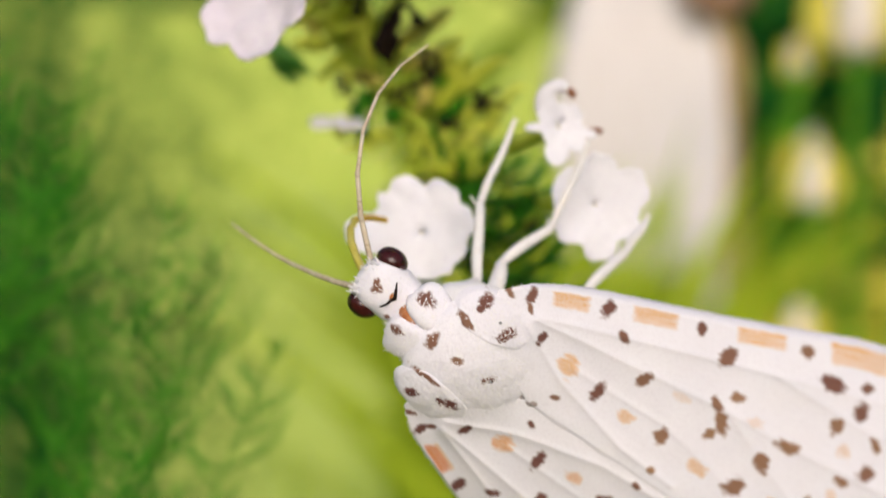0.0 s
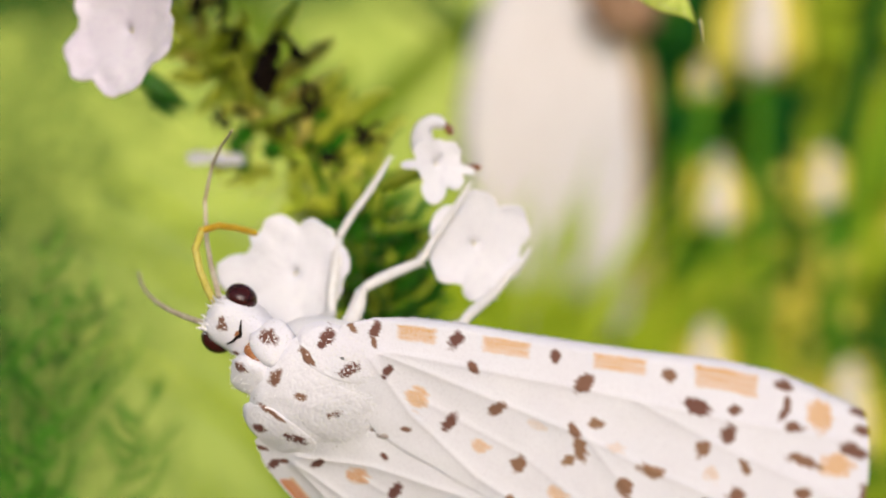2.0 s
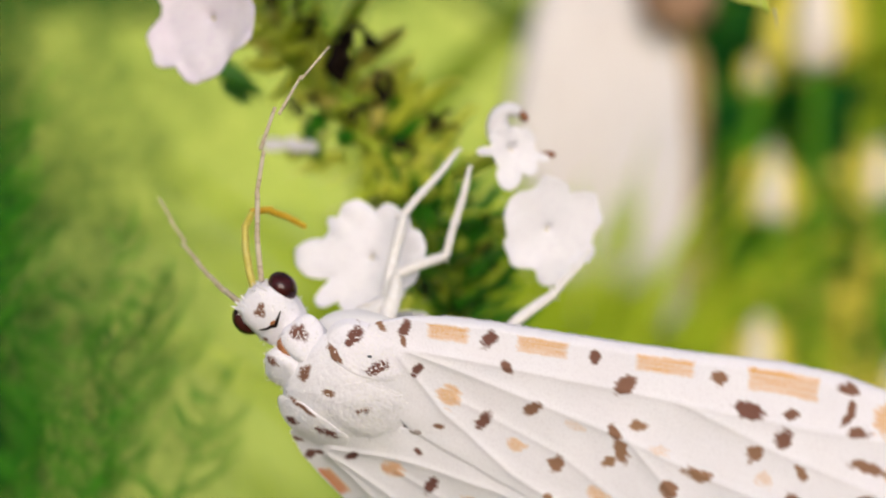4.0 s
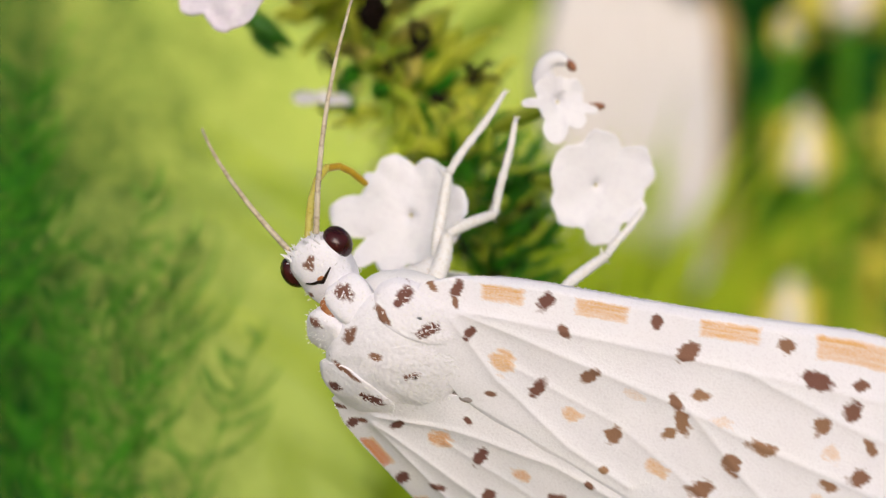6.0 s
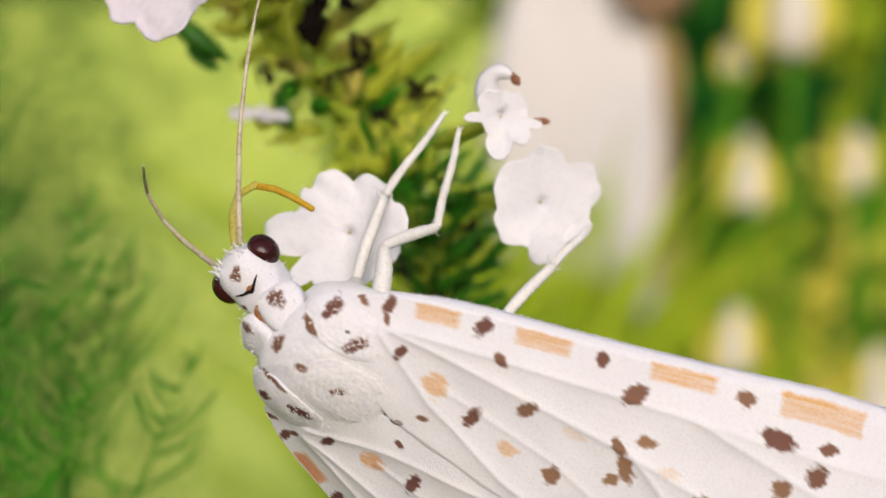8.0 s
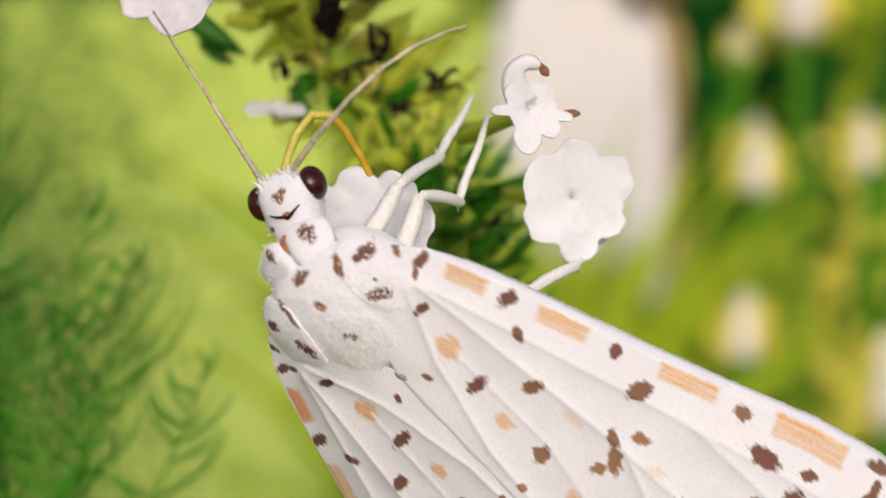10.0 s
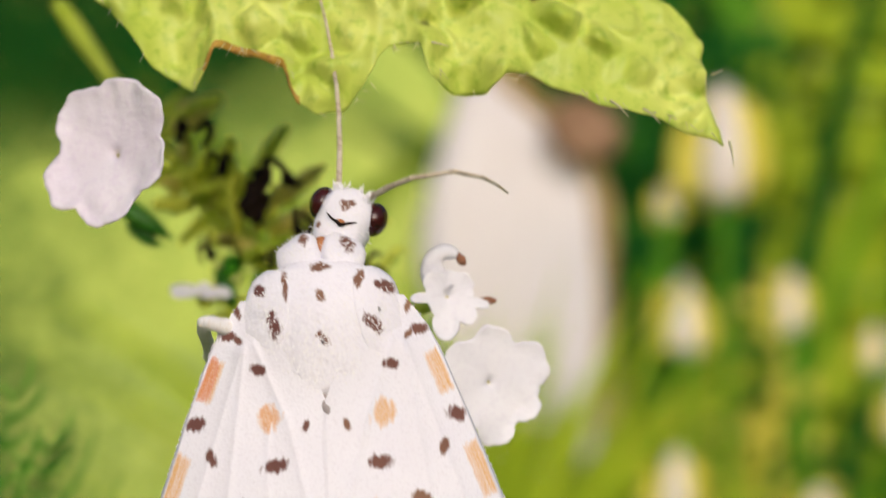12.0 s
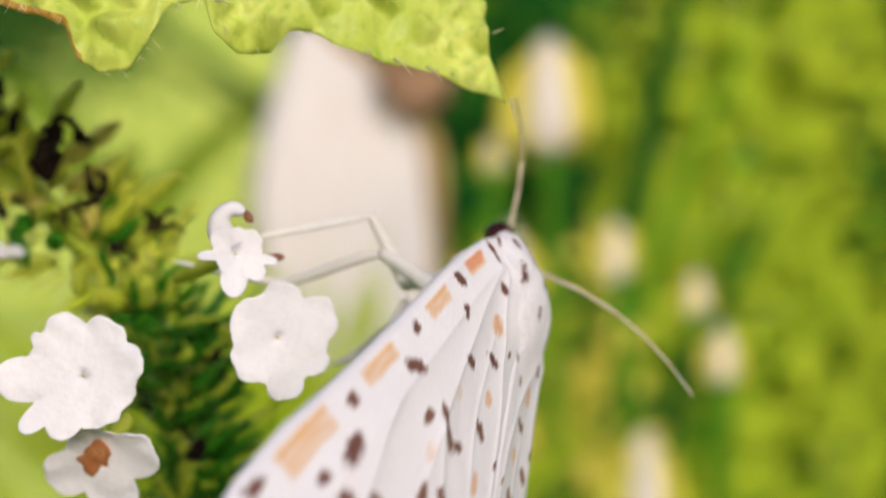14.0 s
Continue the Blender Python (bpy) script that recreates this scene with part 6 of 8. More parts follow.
        (12, 1.50, 0.90, -2.60, 0.0, 23.5, -172.9),
        (12.167, 1.50, 0.90, -2.60, -36.8, 63.6, 138.3),
        (12.333, 1.50, 0.90, -2.60, -119.9, 46.2, 44.4),
        (12.5, 1.50, 0.90, -2.60, -131.4, 0.4, 18.0),
        (12.8, 1.50, 0.90, -2.60, -127.2, 22.7, 38.1),
        (13, 1.50, 0.90, -2.60, -129.7, -3.7, 23.6),
        (13.1, 1.50, 0.90, -2.60, -130.4, 12.7, 15.3),
        (13.3, 1.50, 0.90, -2.60, -145.5, 79.6, -2.1),
        (13.5, 1.50, 0.90, -2.60, -163.5, 76.1, -20.5),
        (13.8, 1.50, 0.90, -2.60, 167.9, 53.5, -51.4),
        (14, 1.50, 0.90, -2.60, 177.4, 48.0, -39.1),
    ],
    "LA1": [
        (0, -1.78, 0.49, -4.03, -6.4, 22.6, -3.6),
        (0.5, -1.78, 0.49, -4.03, -6.4, 22.6, -3.6),
        (1, -1.78, 0.49, -4.03, -6.4, 22.6, -3.6),
        (1.5, -1.78, 0.49, -4.03, -6.4, 22.6, -3.6),
        (2, -1.78, 0.49, -4.03, -6.4, 22.6, -3.6),
        (2.5, -1.78, 0.49, -4.03, -6.4, 22.6, -3.6),
        (3, -1.78, 0.49, -4.03, -6.4, 22.6, -3.6),
        (3.2, -1.78, 0.49, -4.03, -6.4, 22.6, -3.6),
        (5.3, -1.78, 0.49, -4.03, -6.4, 22.6, -3.6),
        (5.5, -1.78, 0.49, -4.03, -6.4, 22.6, -3.6),
        (6, -1.78, 0.49, -4.03, -6.4, 22.6, -3.6),
        (6.5, -1.78, 0.49, -4.03, -6.4, 22.6, -3.6),
        (7, -1.78, 0.49, -4.03, -6.4, 22.6, -3.6),
        (7.5, -1.78, 0.49, -4.03, -6.4, 22.6, -3.6),
        (8, -1.78, 0.49, -4.03, -6.4, 22.6, -3.6),
        (8.2, -1.78, 0.49, -4.03, -6.4, 22.6, -3.6),
        (10.3, -1.78, 0.49, -4.03, -6.4, 22.6, -3.6),
        (10.5, -1.78, 0.49, -4.03, -6.4, 22.6, -3.6),
        (11, -1.78, 0.49, -4.03, -6.4, 22.6, -3.6),
        (11.5, -1.78, 0.49, -4.03, -6.4, 22.6, -3.6),
        (12, -1.78, 0.49, -4.03, -6.4, 22.6, -3.6),
        (12.5, 4.92, 2.01, -2.63, 9.8, 46.7, 23.8),
        (12.8, 4.11, 2.95, -3.99, 33.5, 61.2, 52.6),
        (13, 4.79, 2.34, -2.37, 18.7, 17.1, 31.1),
        (13.1, 4.89, 1.83, -3.39, 20.8, -6.1, 52.3),
        (13.3, 2.15, 0.88, -6.14, 21.9, -6.1, 42.2),
        (13.5, 2.31, 0.60, -6.10, 19.5, -8.3, 60.7),
        (13.8, 2.83, -0.77, -5.49, 14.2, 39.7, 42.8),
        (14, 3.37, -0.62, -5.28, 27.1, 6.8, 73.6),
    ],
    "LA2": [
        (0, 0.80, 0.33, -5.11, 0.1, 16.8, 179.8),
        (0.5, 0.80, 0.33, -5.11, 0.1, 16.8, 179.8),
        (1, 0.80, 0.33, -5.11, 0.1, 16.8, 179.8),
        (1.5, 0.80, 0.33, -5.11, 0.1, 16.8, 179.8),
        (2, 0.80, 0.33, -5.11, 0.1, 16.8, 179.8),
        (2.5, 0.80, 0.33, -5.11, 0.1, 16.8, 179.8),
        (3, 0.80, 0.33, -5.11, 0.1, 16.8, 179.8),
        (3.2, 0.80, 0.33, -5.11, 0.1, 16.8, 179.8),
        (5.3, 0.80, 0.33, -5.11, 0.1, 16.8, 179.8),
        (5.5, 0.80, 0.33, -5.11, 0.1, 16.8, 179.8),
        (6, 0.80, 0.33, -5.11, 0.1, 16.8, 179.8),
        (6.5, 0.80, 0.33, -5.11, 0.1, 16.8, 179.8),
        (7, 0.80, 0.33, -5.11, 0.1, 16.8, 179.8),
        (7.5, 0.80, 0.33, -5.11, 0.1, 16.8, 179.8),
        (8, 0.80, 0.33, -5.11, 0.1, 16.8, 179.8),
        (8.2, 0.80, 0.33, -5.11, 0.1, 16.8, 179.8),
        (10.3, 0.80, 0.33, -5.11, 0.1, 16.8, 179.8),
        (10.5, 0.80, 0.33, -5.11, 0.1, 16.8, 179.8),
        (11, 0.80, 0.33, -5.11, 0.1, 16.8, 179.8),
        (11.5, 0.80, 0.33, -5.11, 0.1, 16.8, 179.8),
        (12, 0.80, 0.33, -5.11, 0.1, 16.8, 179.8),
        (12.25, 3.74, 1.56, -4.89, -48.5, 56.9, 109.3),
        (12.5, 6.68, 2.79, -4.66, -109.1, 24.1, 27.8),
        (12.8, 4.93, 4.02, -6.44, -98.0, 49.2, 45.8),
        (13, 7.09, 3.72, -3.20, -129.0, 48.1, 5.2),
        (13.1, 6.59, 4.03, -3.10, -131.9, 43.0, 1.3),
        (13.3, 4.21, 2.75, -5.84, -95.4, 11.9, 70.4),
        (13.5, 3.66, 3.01, -5.69, -97.0, 12.1, 62.7),
        (13.65, 4.04, 1.85, -6.49, -83.6, 25.8, 102.2),
        (13.8, 4.41, 0.69, -7.28, -62.9, 27.5, 146.6),
        (14, 4.16, 2.05, -5.61, -64.7, 43.8, 143.6),
    ],
    "LB0": [
        (0, 0.30, 1.00, -2.90, 0.0, 23.5, -172.9),
        (0.5, 0.30, 1.00, -2.90, 0.0, 23.5, -172.9),
        (1, 0.30, 1.00, -2.90, 0.0, 23.5, -172.9),
        (1.5, 0.30, 1.00, -2.90, 0.0, 23.5, -172.9),
        (2, 0.30, 1.00, -2.90, 0.0, 23.5, -172.9),
        (2.5, 0.30, 1.00, -2.90, 0.0, 23.5, -172.9),
        (3, 0.30, 1.00, -2.90, 0.0, 23.5, -172.9),
        (3.2, 0.30, 1.00, -2.90, 0.0, 23.5, -172.9),
        (5.3, 0.30, 1.00, -2.90, 0.0, 23.5, -172.9),
        (5.5, 0.30, 1.00, -2.90, 0.0, 23.5, -172.9),
        (6, 0.30, 1.00, -2.90, 0.0, 23.5, -172.9),
        (6.5, 0.30, 1.00, -2.90, 0.0, 23.5, -172.9),
        (7, 0.30, 1.00, -2.90, 0.0, 23.5, -172.9),
        (7.5, 0.30, 1.00, -2.90, 0.0, 23.5, -172.9),
        (8, 0.30, 1.00, -2.90, 0.0, 23.5, -172.9),
        (8.2, 0.30, 1.00, -2.90, 0.0, 23.5, -172.9),
        (10.3, 0.30, 1.00, -2.90, 0.0, 23.5, -172.9),
        (10.5, 0.30, 1.00, -2.90, 0.0, 23.5, -172.9),
        (11, 0.30, 1.00, -2.90, 0.0, 23.5, -172.9),
        (11.25, 0.30, 1.00, -2.90, 2.3, -29.9, 151.0),
        (11.5, 0.30, 1.00, -2.90, 70.1, -57.2, 64.2),
        (12, 0.30, 1.00, -2.90, 57.2, -47.9, 80.3),
        (12.5, 0.30, 1.00, -2.90, 45.9, -20.8, 99.6),
        (12.8, 0.30, 1.00, -2.90, 63.9, -36.5, 63.4),
        (13, 0.30, 1.00, -2.90, 57.5, -2.8, 81.4),
        (13.1, 0.30, 1.00, -2.90, 57.6, 4.1, 84.5),
        (13.3, 0.30, 1.00, -2.90, 79.2, 64.3, 117.3),
        (13.5, 0.30, 1.00, -2.90, -16.5, 51.5, 12.6),
        (13.8, 0.30, 1.00, -2.90, -38.8, 39.5, -18.1),
        (14, 0.30, 1.00, -2.90, -21.2, 43.2, 8.3),
    ],
    "LB1": [
        (0, -2.89, 0.60, -4.29, -7.4, 26.2, -4.6),
        (0.5, -2.89, 0.60, -4.29, -7.4, 26.2, -4.6),
        (1, -2.89, 0.60, -4.29, -7.4, 26.2, -4.6),
        (1.5, -2.89, 0.60, -4.29, -7.4, 26.2, -4.6),
        (2, -2.89, 0.60, -4.29, -7.4, 26.2, -4.6),
        (2.5, -2.89, 0.60, -4.29, -7.4, 26.2, -4.6),
        (3, -2.89, 0.60, -4.29, -7.4, 26.2, -4.6),
        (3.2, -2.89, 0.60, -4.29, -7.4, 26.2, -4.6),
        (5.3, -2.89, 0.60, -4.29, -7.4, 26.2, -4.6),
        (5.5, -2.89, 0.60, -4.29, -7.4, 26.2, -4.6),
        (6, -2.89, 0.60, -4.29, -7.4, 26.2, -4.6),
        (6.5, -2.89, 0.60, -4.29, -7.4, 26.2, -4.6),
        (7, -2.89, 0.60, -4.29, -7.4, 26.2, -4.6),
        (7.5, -2.89, 0.60, -4.29, -7.4, 26.2, -4.6),
        (8, -2.89, 0.60, -4.29, -7.4, 26.2, -4.6),
        (8.2, -2.89, 0.60, -4.29, -7.4, 26.2, -4.6),
        (10.3, -2.89, 0.60, -4.29, -7.4, 26.2, -4.6),
        (10.5, -2.89, 0.60, -4.29, -7.4, 26.2, -4.6),
        (11, -2.89, 0.60, -4.29, -7.4, 26.2, -4.6),
        (11.5, 1.13, 2.71, 0.04, 47.3, 80.5, 55.1),
        (12, 0.69, 3.31, -0.30, 133.6, 85.1, 141.8),
        (12.5, -0.25, 4.22, -1.65, -159.0, 78.9, -150.3),
        (12.8, 1.56, 3.51, -0.82, -144.2, 66.4, -134.9),
        (13, 0.82, 4.46, -2.73, -130.0, 81.0, -120.3),
        (13.1, 0.63, 4.48, -3.15, -126.0, 74.5, -116.3),
        (13.3, -0.40, 2.35, -6.05, 147.4, 58.8, 152.8),
        (13.5, 2.43, 1.47, -5.64, 127.7, 33.2, 126.3),
        (13.8, 2.87, 0.16, -5.13, 142.1, 37.0, 151.2),
        (14, 2.82, 1.37, -5.30, -80.9, 77.8, -67.8),
    ],
    "LB2": [
        (0, 0.60, 0.32, -6.02, 0.2, 13.5, 179.5),
        (0.5, 0.60, 0.32, -6.02, 0.2, 13.5, 179.5),
        (1, 0.60, 0.32, -6.02, 0.2, 13.5, 179.5),
        (1.5, 0.60, 0.32, -6.02, 0.2, 13.5, 179.5),
        (2, 0.60, 0.32, -6.02, 0.2, 13.5, 179.5),
        (2.5, 0.60, 0.32, -6.02, 0.2, 13.5, 179.5),
        (3, 0.60, 0.32, -6.02, 0.2, 13.5, 179.5),
        (3.2, 0.60, 0.32, -6.02, 0.2, 13.5, 179.5),
        (5.3, 0.60, 0.32, -6.02, 0.2, 13.5, 179.5),
        (5.5, 0.60, 0.32, -6.02, 0.2, 13.5, 179.5),
        (6, 0.60, 0.32, -6.02, 0.2, 13.5, 179.5),
        (6.5, 0.60, 0.32, -6.02, 0.2, 13.5, 179.5),
        (7, 0.60, 0.32, -6.02, 0.2, 13.5, 179.5),
        (7.5, 0.60, 0.32, -6.02, 0.2, 13.5, 179.5),
        (8, 0.60, 0.32, -6.02, 0.2, 13.5, 179.5),
        (8.2, 0.60, 0.32, -6.02, 0.2, 13.5, 179.5),
        (10.3, 0.60, 0.32, -6.02, 0.2, 13.5, 179.5),
        (10.5, 0.60, 0.32, -6.02, 0.2, 13.5, 179.5),
        (11, 0.60, 0.32, -6.02, 0.2, 13.5, 179.5),
        (11.25, 1.05, 1.78, -4.91, 4.6, 56.4, -173.4),
        (11.5, 1.50, 3.23, -3.80, 145.1, 78.5, -30.6),
        (12, 0.43, 3.52, -4.19, 138.3, 78.1, -37.7),
        (12.5, -0.90, 3.85, -5.48, 109.4, 63.6, -67.9),
        (12.8, 0.45, 2.41, -4.39, 84.1, 65.4, -95.8),
        (13, 0.51, 3.93, -6.58, -141.5, 62.6, 42.8),
        (13.1, 0.17, 3.54, -6.91, -143.2, 68.4, 40.9),
        (13.2, -1.01, 3.41, -8.15, -112.6, 23.8, 79.6),
        (13.3, -2.19, 3.27, -9.39, -112.7, -24.5, 94.3),
        (13.4, -0.85, 3.69, -8.58, -112.4, 16.3, 90.3),
        (13.5, 0.49, 4.10, -7.77, -116.6, 56.9, 83.7),
        (13.8, 0.14, 1.67, -7.47, -92.9, 58.1, 111.7),
        (14, 3.14, 0.60, -9.11, -91.5, 40.7, 113.5),
    ],
    "LC0": [
        (0, -0.90, 1.00, -3.00, 0.0, 23.5, -172.9),
        (0.5, -0.90, 1.00, -3.00, 0.0, 23.5, -172.9),
        (1, -0.90, 1.00, -3.00, 0.0, 23.5, -172.9),
        (1.5, -0.90, 1.00, -3.00, 0.0, 23.5, -172.9),
        (2, -0.90, 1.00, -3.00, 0.0, 23.5, -172.9),
        (2.5, -0.90, 1.00, -3.00, 0.0, 23.5, -172.9),
        (3, -0.90, 1.00, -3.00, 0.0, 23.5, -172.9),
        (3.2, -0.90, 1.00, -3.00, 0.0, 23.5, -172.9),
        (5.3, -0.90, 1.00, -3.00, 0.0, 23.5, -172.9),
        (5.5, -0.90, 1.00, -3.00, 0.0, 23.5, -172.9),
        (6, -0.90, 1.00, -3.00, 0.0, 23.5, -172.9),
        (6.5, -0.90, 1.00, -3.00, 0.0, 23.5, -172.9),
        (7, -0.90, 1.00, -3.00, 0.0, 23.5, -172.9),
        (7.5, -0.90, 1.00, -3.00, 0.0, 23.5, -172.9),
        (8, -0.90, 1.00, -3.00, 0.0, 23.5, -172.9),
        (8.2, -0.90, 1.00, -3.00, 0.0, 23.5, -172.9),
        (10.3, -0.90, 1.00, -3.00, 0.0, 23.5, -172.9),
        (10.5, -0.90, 1.00, -3.00, 0.0, 23.5, -172.9),
        (11, -0.90, 1.00, -3.00, 0.0, 23.5, -172.9),
        (11.5, -0.90, 1.00, -3.00, 0.0, 23.5, -172.9),
        (12, -0.90, 1.00, -3.00, 0.0, 23.5, -172.9),
        (12.5, -0.90, 1.00, -3.00, 0.0, 23.5, -172.9),
        (12.8, -0.90, 1.00, -3.00, 0.0, 23.5, -172.9),
        (13, -0.90, 1.00, -3.00, -5.6, 20.5, 172.2),
        (13.1, -0.90, 1.00, -3.00, -9.7, 17.0, 159.7),
        (13.3, -0.90, 1.00, -3.00, -13.8, 10.7, 142.7),
        (13.5, -0.90, 1.00, -3.00, -12.3, 22.0, 147.9),
        (13.65, -0.90, 1.00, -3.00, 10.2, 55.0, -178.1),
        (13.8, -0.90, 1.00, -3.00, 80.4, 58.2, -97.9),
        (14, -0.90, 1.00, -3.00, 130.9, 39.8, -34.6),
    ],
    "LC1": [
        (0, -3.99, 0.61, -4.35, -7.6, 27.1, -4.8),
        (0.5, -3.99, 0.61, -4.35, -7.6, 27.1, -4.8),
        (1, -3.99, 0.61, -4.35, -7.6, 27.1, -4.8),
        (1.5, -3.99, 0.61, -4.35, -7.6, 27.1, -4.8),
        (2, -3.99, 0.61, -4.35, -7.6, 27.1, -4.8),
        (2.5, -3.99, 0.61, -4.35, -7.6, 27.1, -4.8),
        (3, -3.99, 0.61, -4.35, -7.6, 27.1, -4.8),
        (3.2, -3.99, 0.61, -4.35, -7.6, 27.1, -4.8),
        (5.3, -3.99, 0.61, -4.35, -7.6, 27.1, -4.8),
        (5.5, -3.99, 0.61, -4.35, -7.6, 27.1, -4.8),
        (6, -3.99, 0.61, -4.35, -7.6, 27.1, -4.8),
        (6.5, -3.99, 0.61, -4.35, -7.6, 27.1, -4.8),
        (7, -3.99, 0.61, -4.35, -7.6, 27.1, -4.8),
        (7.5, -3.99, 0.61, -4.35, -7.6, 27.1, -4.8),
        (8, -3.99, 0.61, -4.35, -7.6, 27.1, -4.8),
        (8.2, -3.99, 0.61, -4.35, -7.6, 27.1, -4.8),
        (10.3, -3.99, 0.61, -4.35, -7.6, 27.1, -4.8),
        (10.5, -3.99, 0.61, -4.35, -7.6, 27.1, -4.8),
        (11, -3.99, 0.61, -4.35, -7.6, 27.1, -4.8),
        (11.5, -3.99, 0.61, -4.35, -7.6, 27.1, -4.8),
        (12, -3.99, 0.61, -4.35, -7.6, 27.1, -4.8),
        (12.5, -3.99, 0.61, -4.35, -7.6, 27.1, -4.8),
        (12.8, -3.99, 0.61, -4.35, -7.6, 27.1, -4.8),
        (13, -4.05, 1.43, -4.19, -11.6, 42.4, -11.8),
        (13.1, -3.95, 2.13, -3.99, -20.7, 61.7, -23.2),
        (13.3, -3.56, 3.03, -3.63, -151.6, 78.6, -156.2),
        (13.5, -3.57, 2.68, -4.27, -162.6, 75.3, -167.5),
        (13.8, -1.15, -0.77, -5.89, 163.4, 61.5, 156.3),
        (14, 1.25, -0.48, -5.18, -57.3, 41.0, -56.4),
    ],
    "LC2": [
        (0, -0.27, 0.30, -6.27, 0.3, 10.3, 179.1),
        (0.5, -0.27, 0.30, -6.27, 0.3, 10.3, 179.1),
        (1, -0.27, 0.30, -6.27, 0.3, 10.3, 179.1),
        (1.5, -0.27, 0.30, -6.27, 0.3, 10.3, 179.1),
        (2, -0.27, 0.30, -6.27, 0.3, 10.3, 179.1),
        (2.5, -0.27, 0.30, -6.27, 0.3, 10.3, 179.1),
        (3, -0.27, 0.30, -6.27, 0.3, 10.3, 179.1),
        (3.2, -0.27, 0.30, -6.27, 0.3, 10.3, 179.1),
        (5.3, -0.27, 0.30, -6.27, 0.3, 10.3, 179.1),
        (5.5, -0.27, 0.30, -6.27, 0.3, 10.3, 179.1),
        (6, -0.27, 0.30, -6.27, 0.3, 10.3, 179.1),
        (6.5, -0.27, 0.30, -6.27, 0.3, 10.3, 179.1),
        (7, -0.27, 0.30, -6.27, 0.3, 10.3, 179.1),
        (7.5, -0.27, 0.30, -6.27, 0.3, 10.3, 179.1),
        (8, -0.27, 0.30, -6.27, 0.3, 10.3, 179.1),
        (8.2, -0.27, 0.30, -6.27, 0.3, 10.3, 179.1),
        (10.3, -0.27, 0.30, -6.27, 0.3, 10.3, 179.1),
        (10.5, -0.27, 0.30, -6.27, 0.3, 10.3, 179.1),
        (11, -0.27, 0.30, -6.27, 0.3, 10.3, 179.1),
        (11.5, -0.27, 0.30, -6.27, 0.3, 10.3, 179.1),
        (12, -0.27, 0.30, -6.27, 0.3, 10.3, 179.1),
        (12.5, -0.27, 0.30, -6.27, 0.3, 10.3, 179.1),
        (12.8, -0.27, 0.30, -6.27, 0.3, 10.3, 179.1),
        (13, -1.02, 0.80, -7.02, -0.3, 15.9, 176.4),
        (13.1, -2.12, 1.35, -7.69, -1.8, 30.1, 172.6),
        (13.3, -4.32, 2.69, -7.75, -6.7, 85.7, 167.6),
        (13.5, -4.61, 2.45, -8.34, 7.3, 74.0, -178.4),
        (13.8, -2.98, 0.03, -9.58, -39.7, 41.6, 129.1),
        (14, 3.00, -3.12, -7.93, -35.7, -4.0, 140.4),
    ],
    "AR0": [
        (0, 2.09, -0.49, -0.79, -5.7, 0.0, -43.5),
        (0.5, 2.09, -0.49, -0.79, -14.0, 14.4, -41.4),
        (1, 2.09, -0.49, -0.79, -9.9, 7.9, -37.9),
        (1.5, 2.09, -0.49, -0.79, -7.3, 20.3, -40.2),
        (2, 2.09, -0.49, -0.79, 11.1, 56.0, -18.1),
        (2.5, 2.09, -0.49, -0.79, 19.1, 46.2, -11.4),
        (3, 2.09, -0.49, -0.79, 11.5, 56.9, -24.2),
        (3.2, 2.09, -0.49, -0.79, 0.5, 5.5, -41.4),
        (5.3, 2.09, -0.49, -0.79, -2.0, 18.2, -34.9),
        (5.5, 2.09, -0.49, -0.79, -1.4, 15.4, -35.4),
        (6, 2.09, -0.49, -0.79, -1.9, 8.9, -38.5),
        (6.5, 2.09, -0.49, -0.79, -5.5, -0.5, -39.5),
        (7, 2.09, -0.49, -0.79, -3.2, 31.2, -35.8),
        (7.5, 2.09, -0.49, -0.79, -4.8, -5.1, -42.4),
        (8, 2.09, -0.49, -0.79, -8.9, 11.1, -42.6),
        (8.2, 2.09, -0.49, -0.79, -8.8, -3.8, -44.7),
        (10.3, 2.09, -0.49, -0.79, -0.6, -27.3, -68.4),
        (10.5, 2.09, -0.49, -0.79, 0.6, -28.9, -70.5),
        (11, 2.09, -0.49, -0.79, -1.8, -9.8, -51.6),
        (11.5, 2.09, -0.49, -0.79, -14.1, -4.3, -61.3),
        (12, 2.09, -0.49, -0.79, -4.0, -64.7, -73.5),
        (12.5, 2.09, -0.49, -0.79, 62.6, -70.7, -139.0),
        (12.8, 2.09, -0.49, -0.79, -157.0, -79.7, 79.5),
        (13, 2.09, -0.49, -0.79, 168.3, -72.4, 115.1),
        (13.1, 2.09, -0.49, -0.79, 165.9, -64.1, 117.9),
        (13.3, 2.09, -0.49, -0.79, 108.4, -72.5, 178.6),
        (13.5, 2.09, -0.49, -0.79, -1.5, -68.2, -68.3),
        (13.8, 2.09, -0.49, -0.79, -34.6, -42.1, -29.4),
        (14, 2.09, -0.49, -0.79, 24.1, -67.2, -97.5),
    ],
    "AR1": [
        (0, 3.04, -1.39, -0.79, -1.1, 7.1, -51.8),
        (0.5, 3.04, -1.32, -1.12, -12.6, 17.0, -47.7),
        (1, 3.11, -1.28, -0.97, -7.8, 11.3, -44.2),
        (1.5, 3.03, -1.28, -1.24, -5.4, 22.0, -49.0),
        (2, 2.78, -0.71, -1.87, 10.8, 50.1, -29.5),
        (2.5, 2.98, -0.66, -1.72, 13.6, 45.5, -30.3),
        (3, 2.75, -0.78, -1.88, 8.8, 41.9, -41.0),
        (3.2, 3.07, -1.35, -0.92, 4.3, 7.5, -48.9),
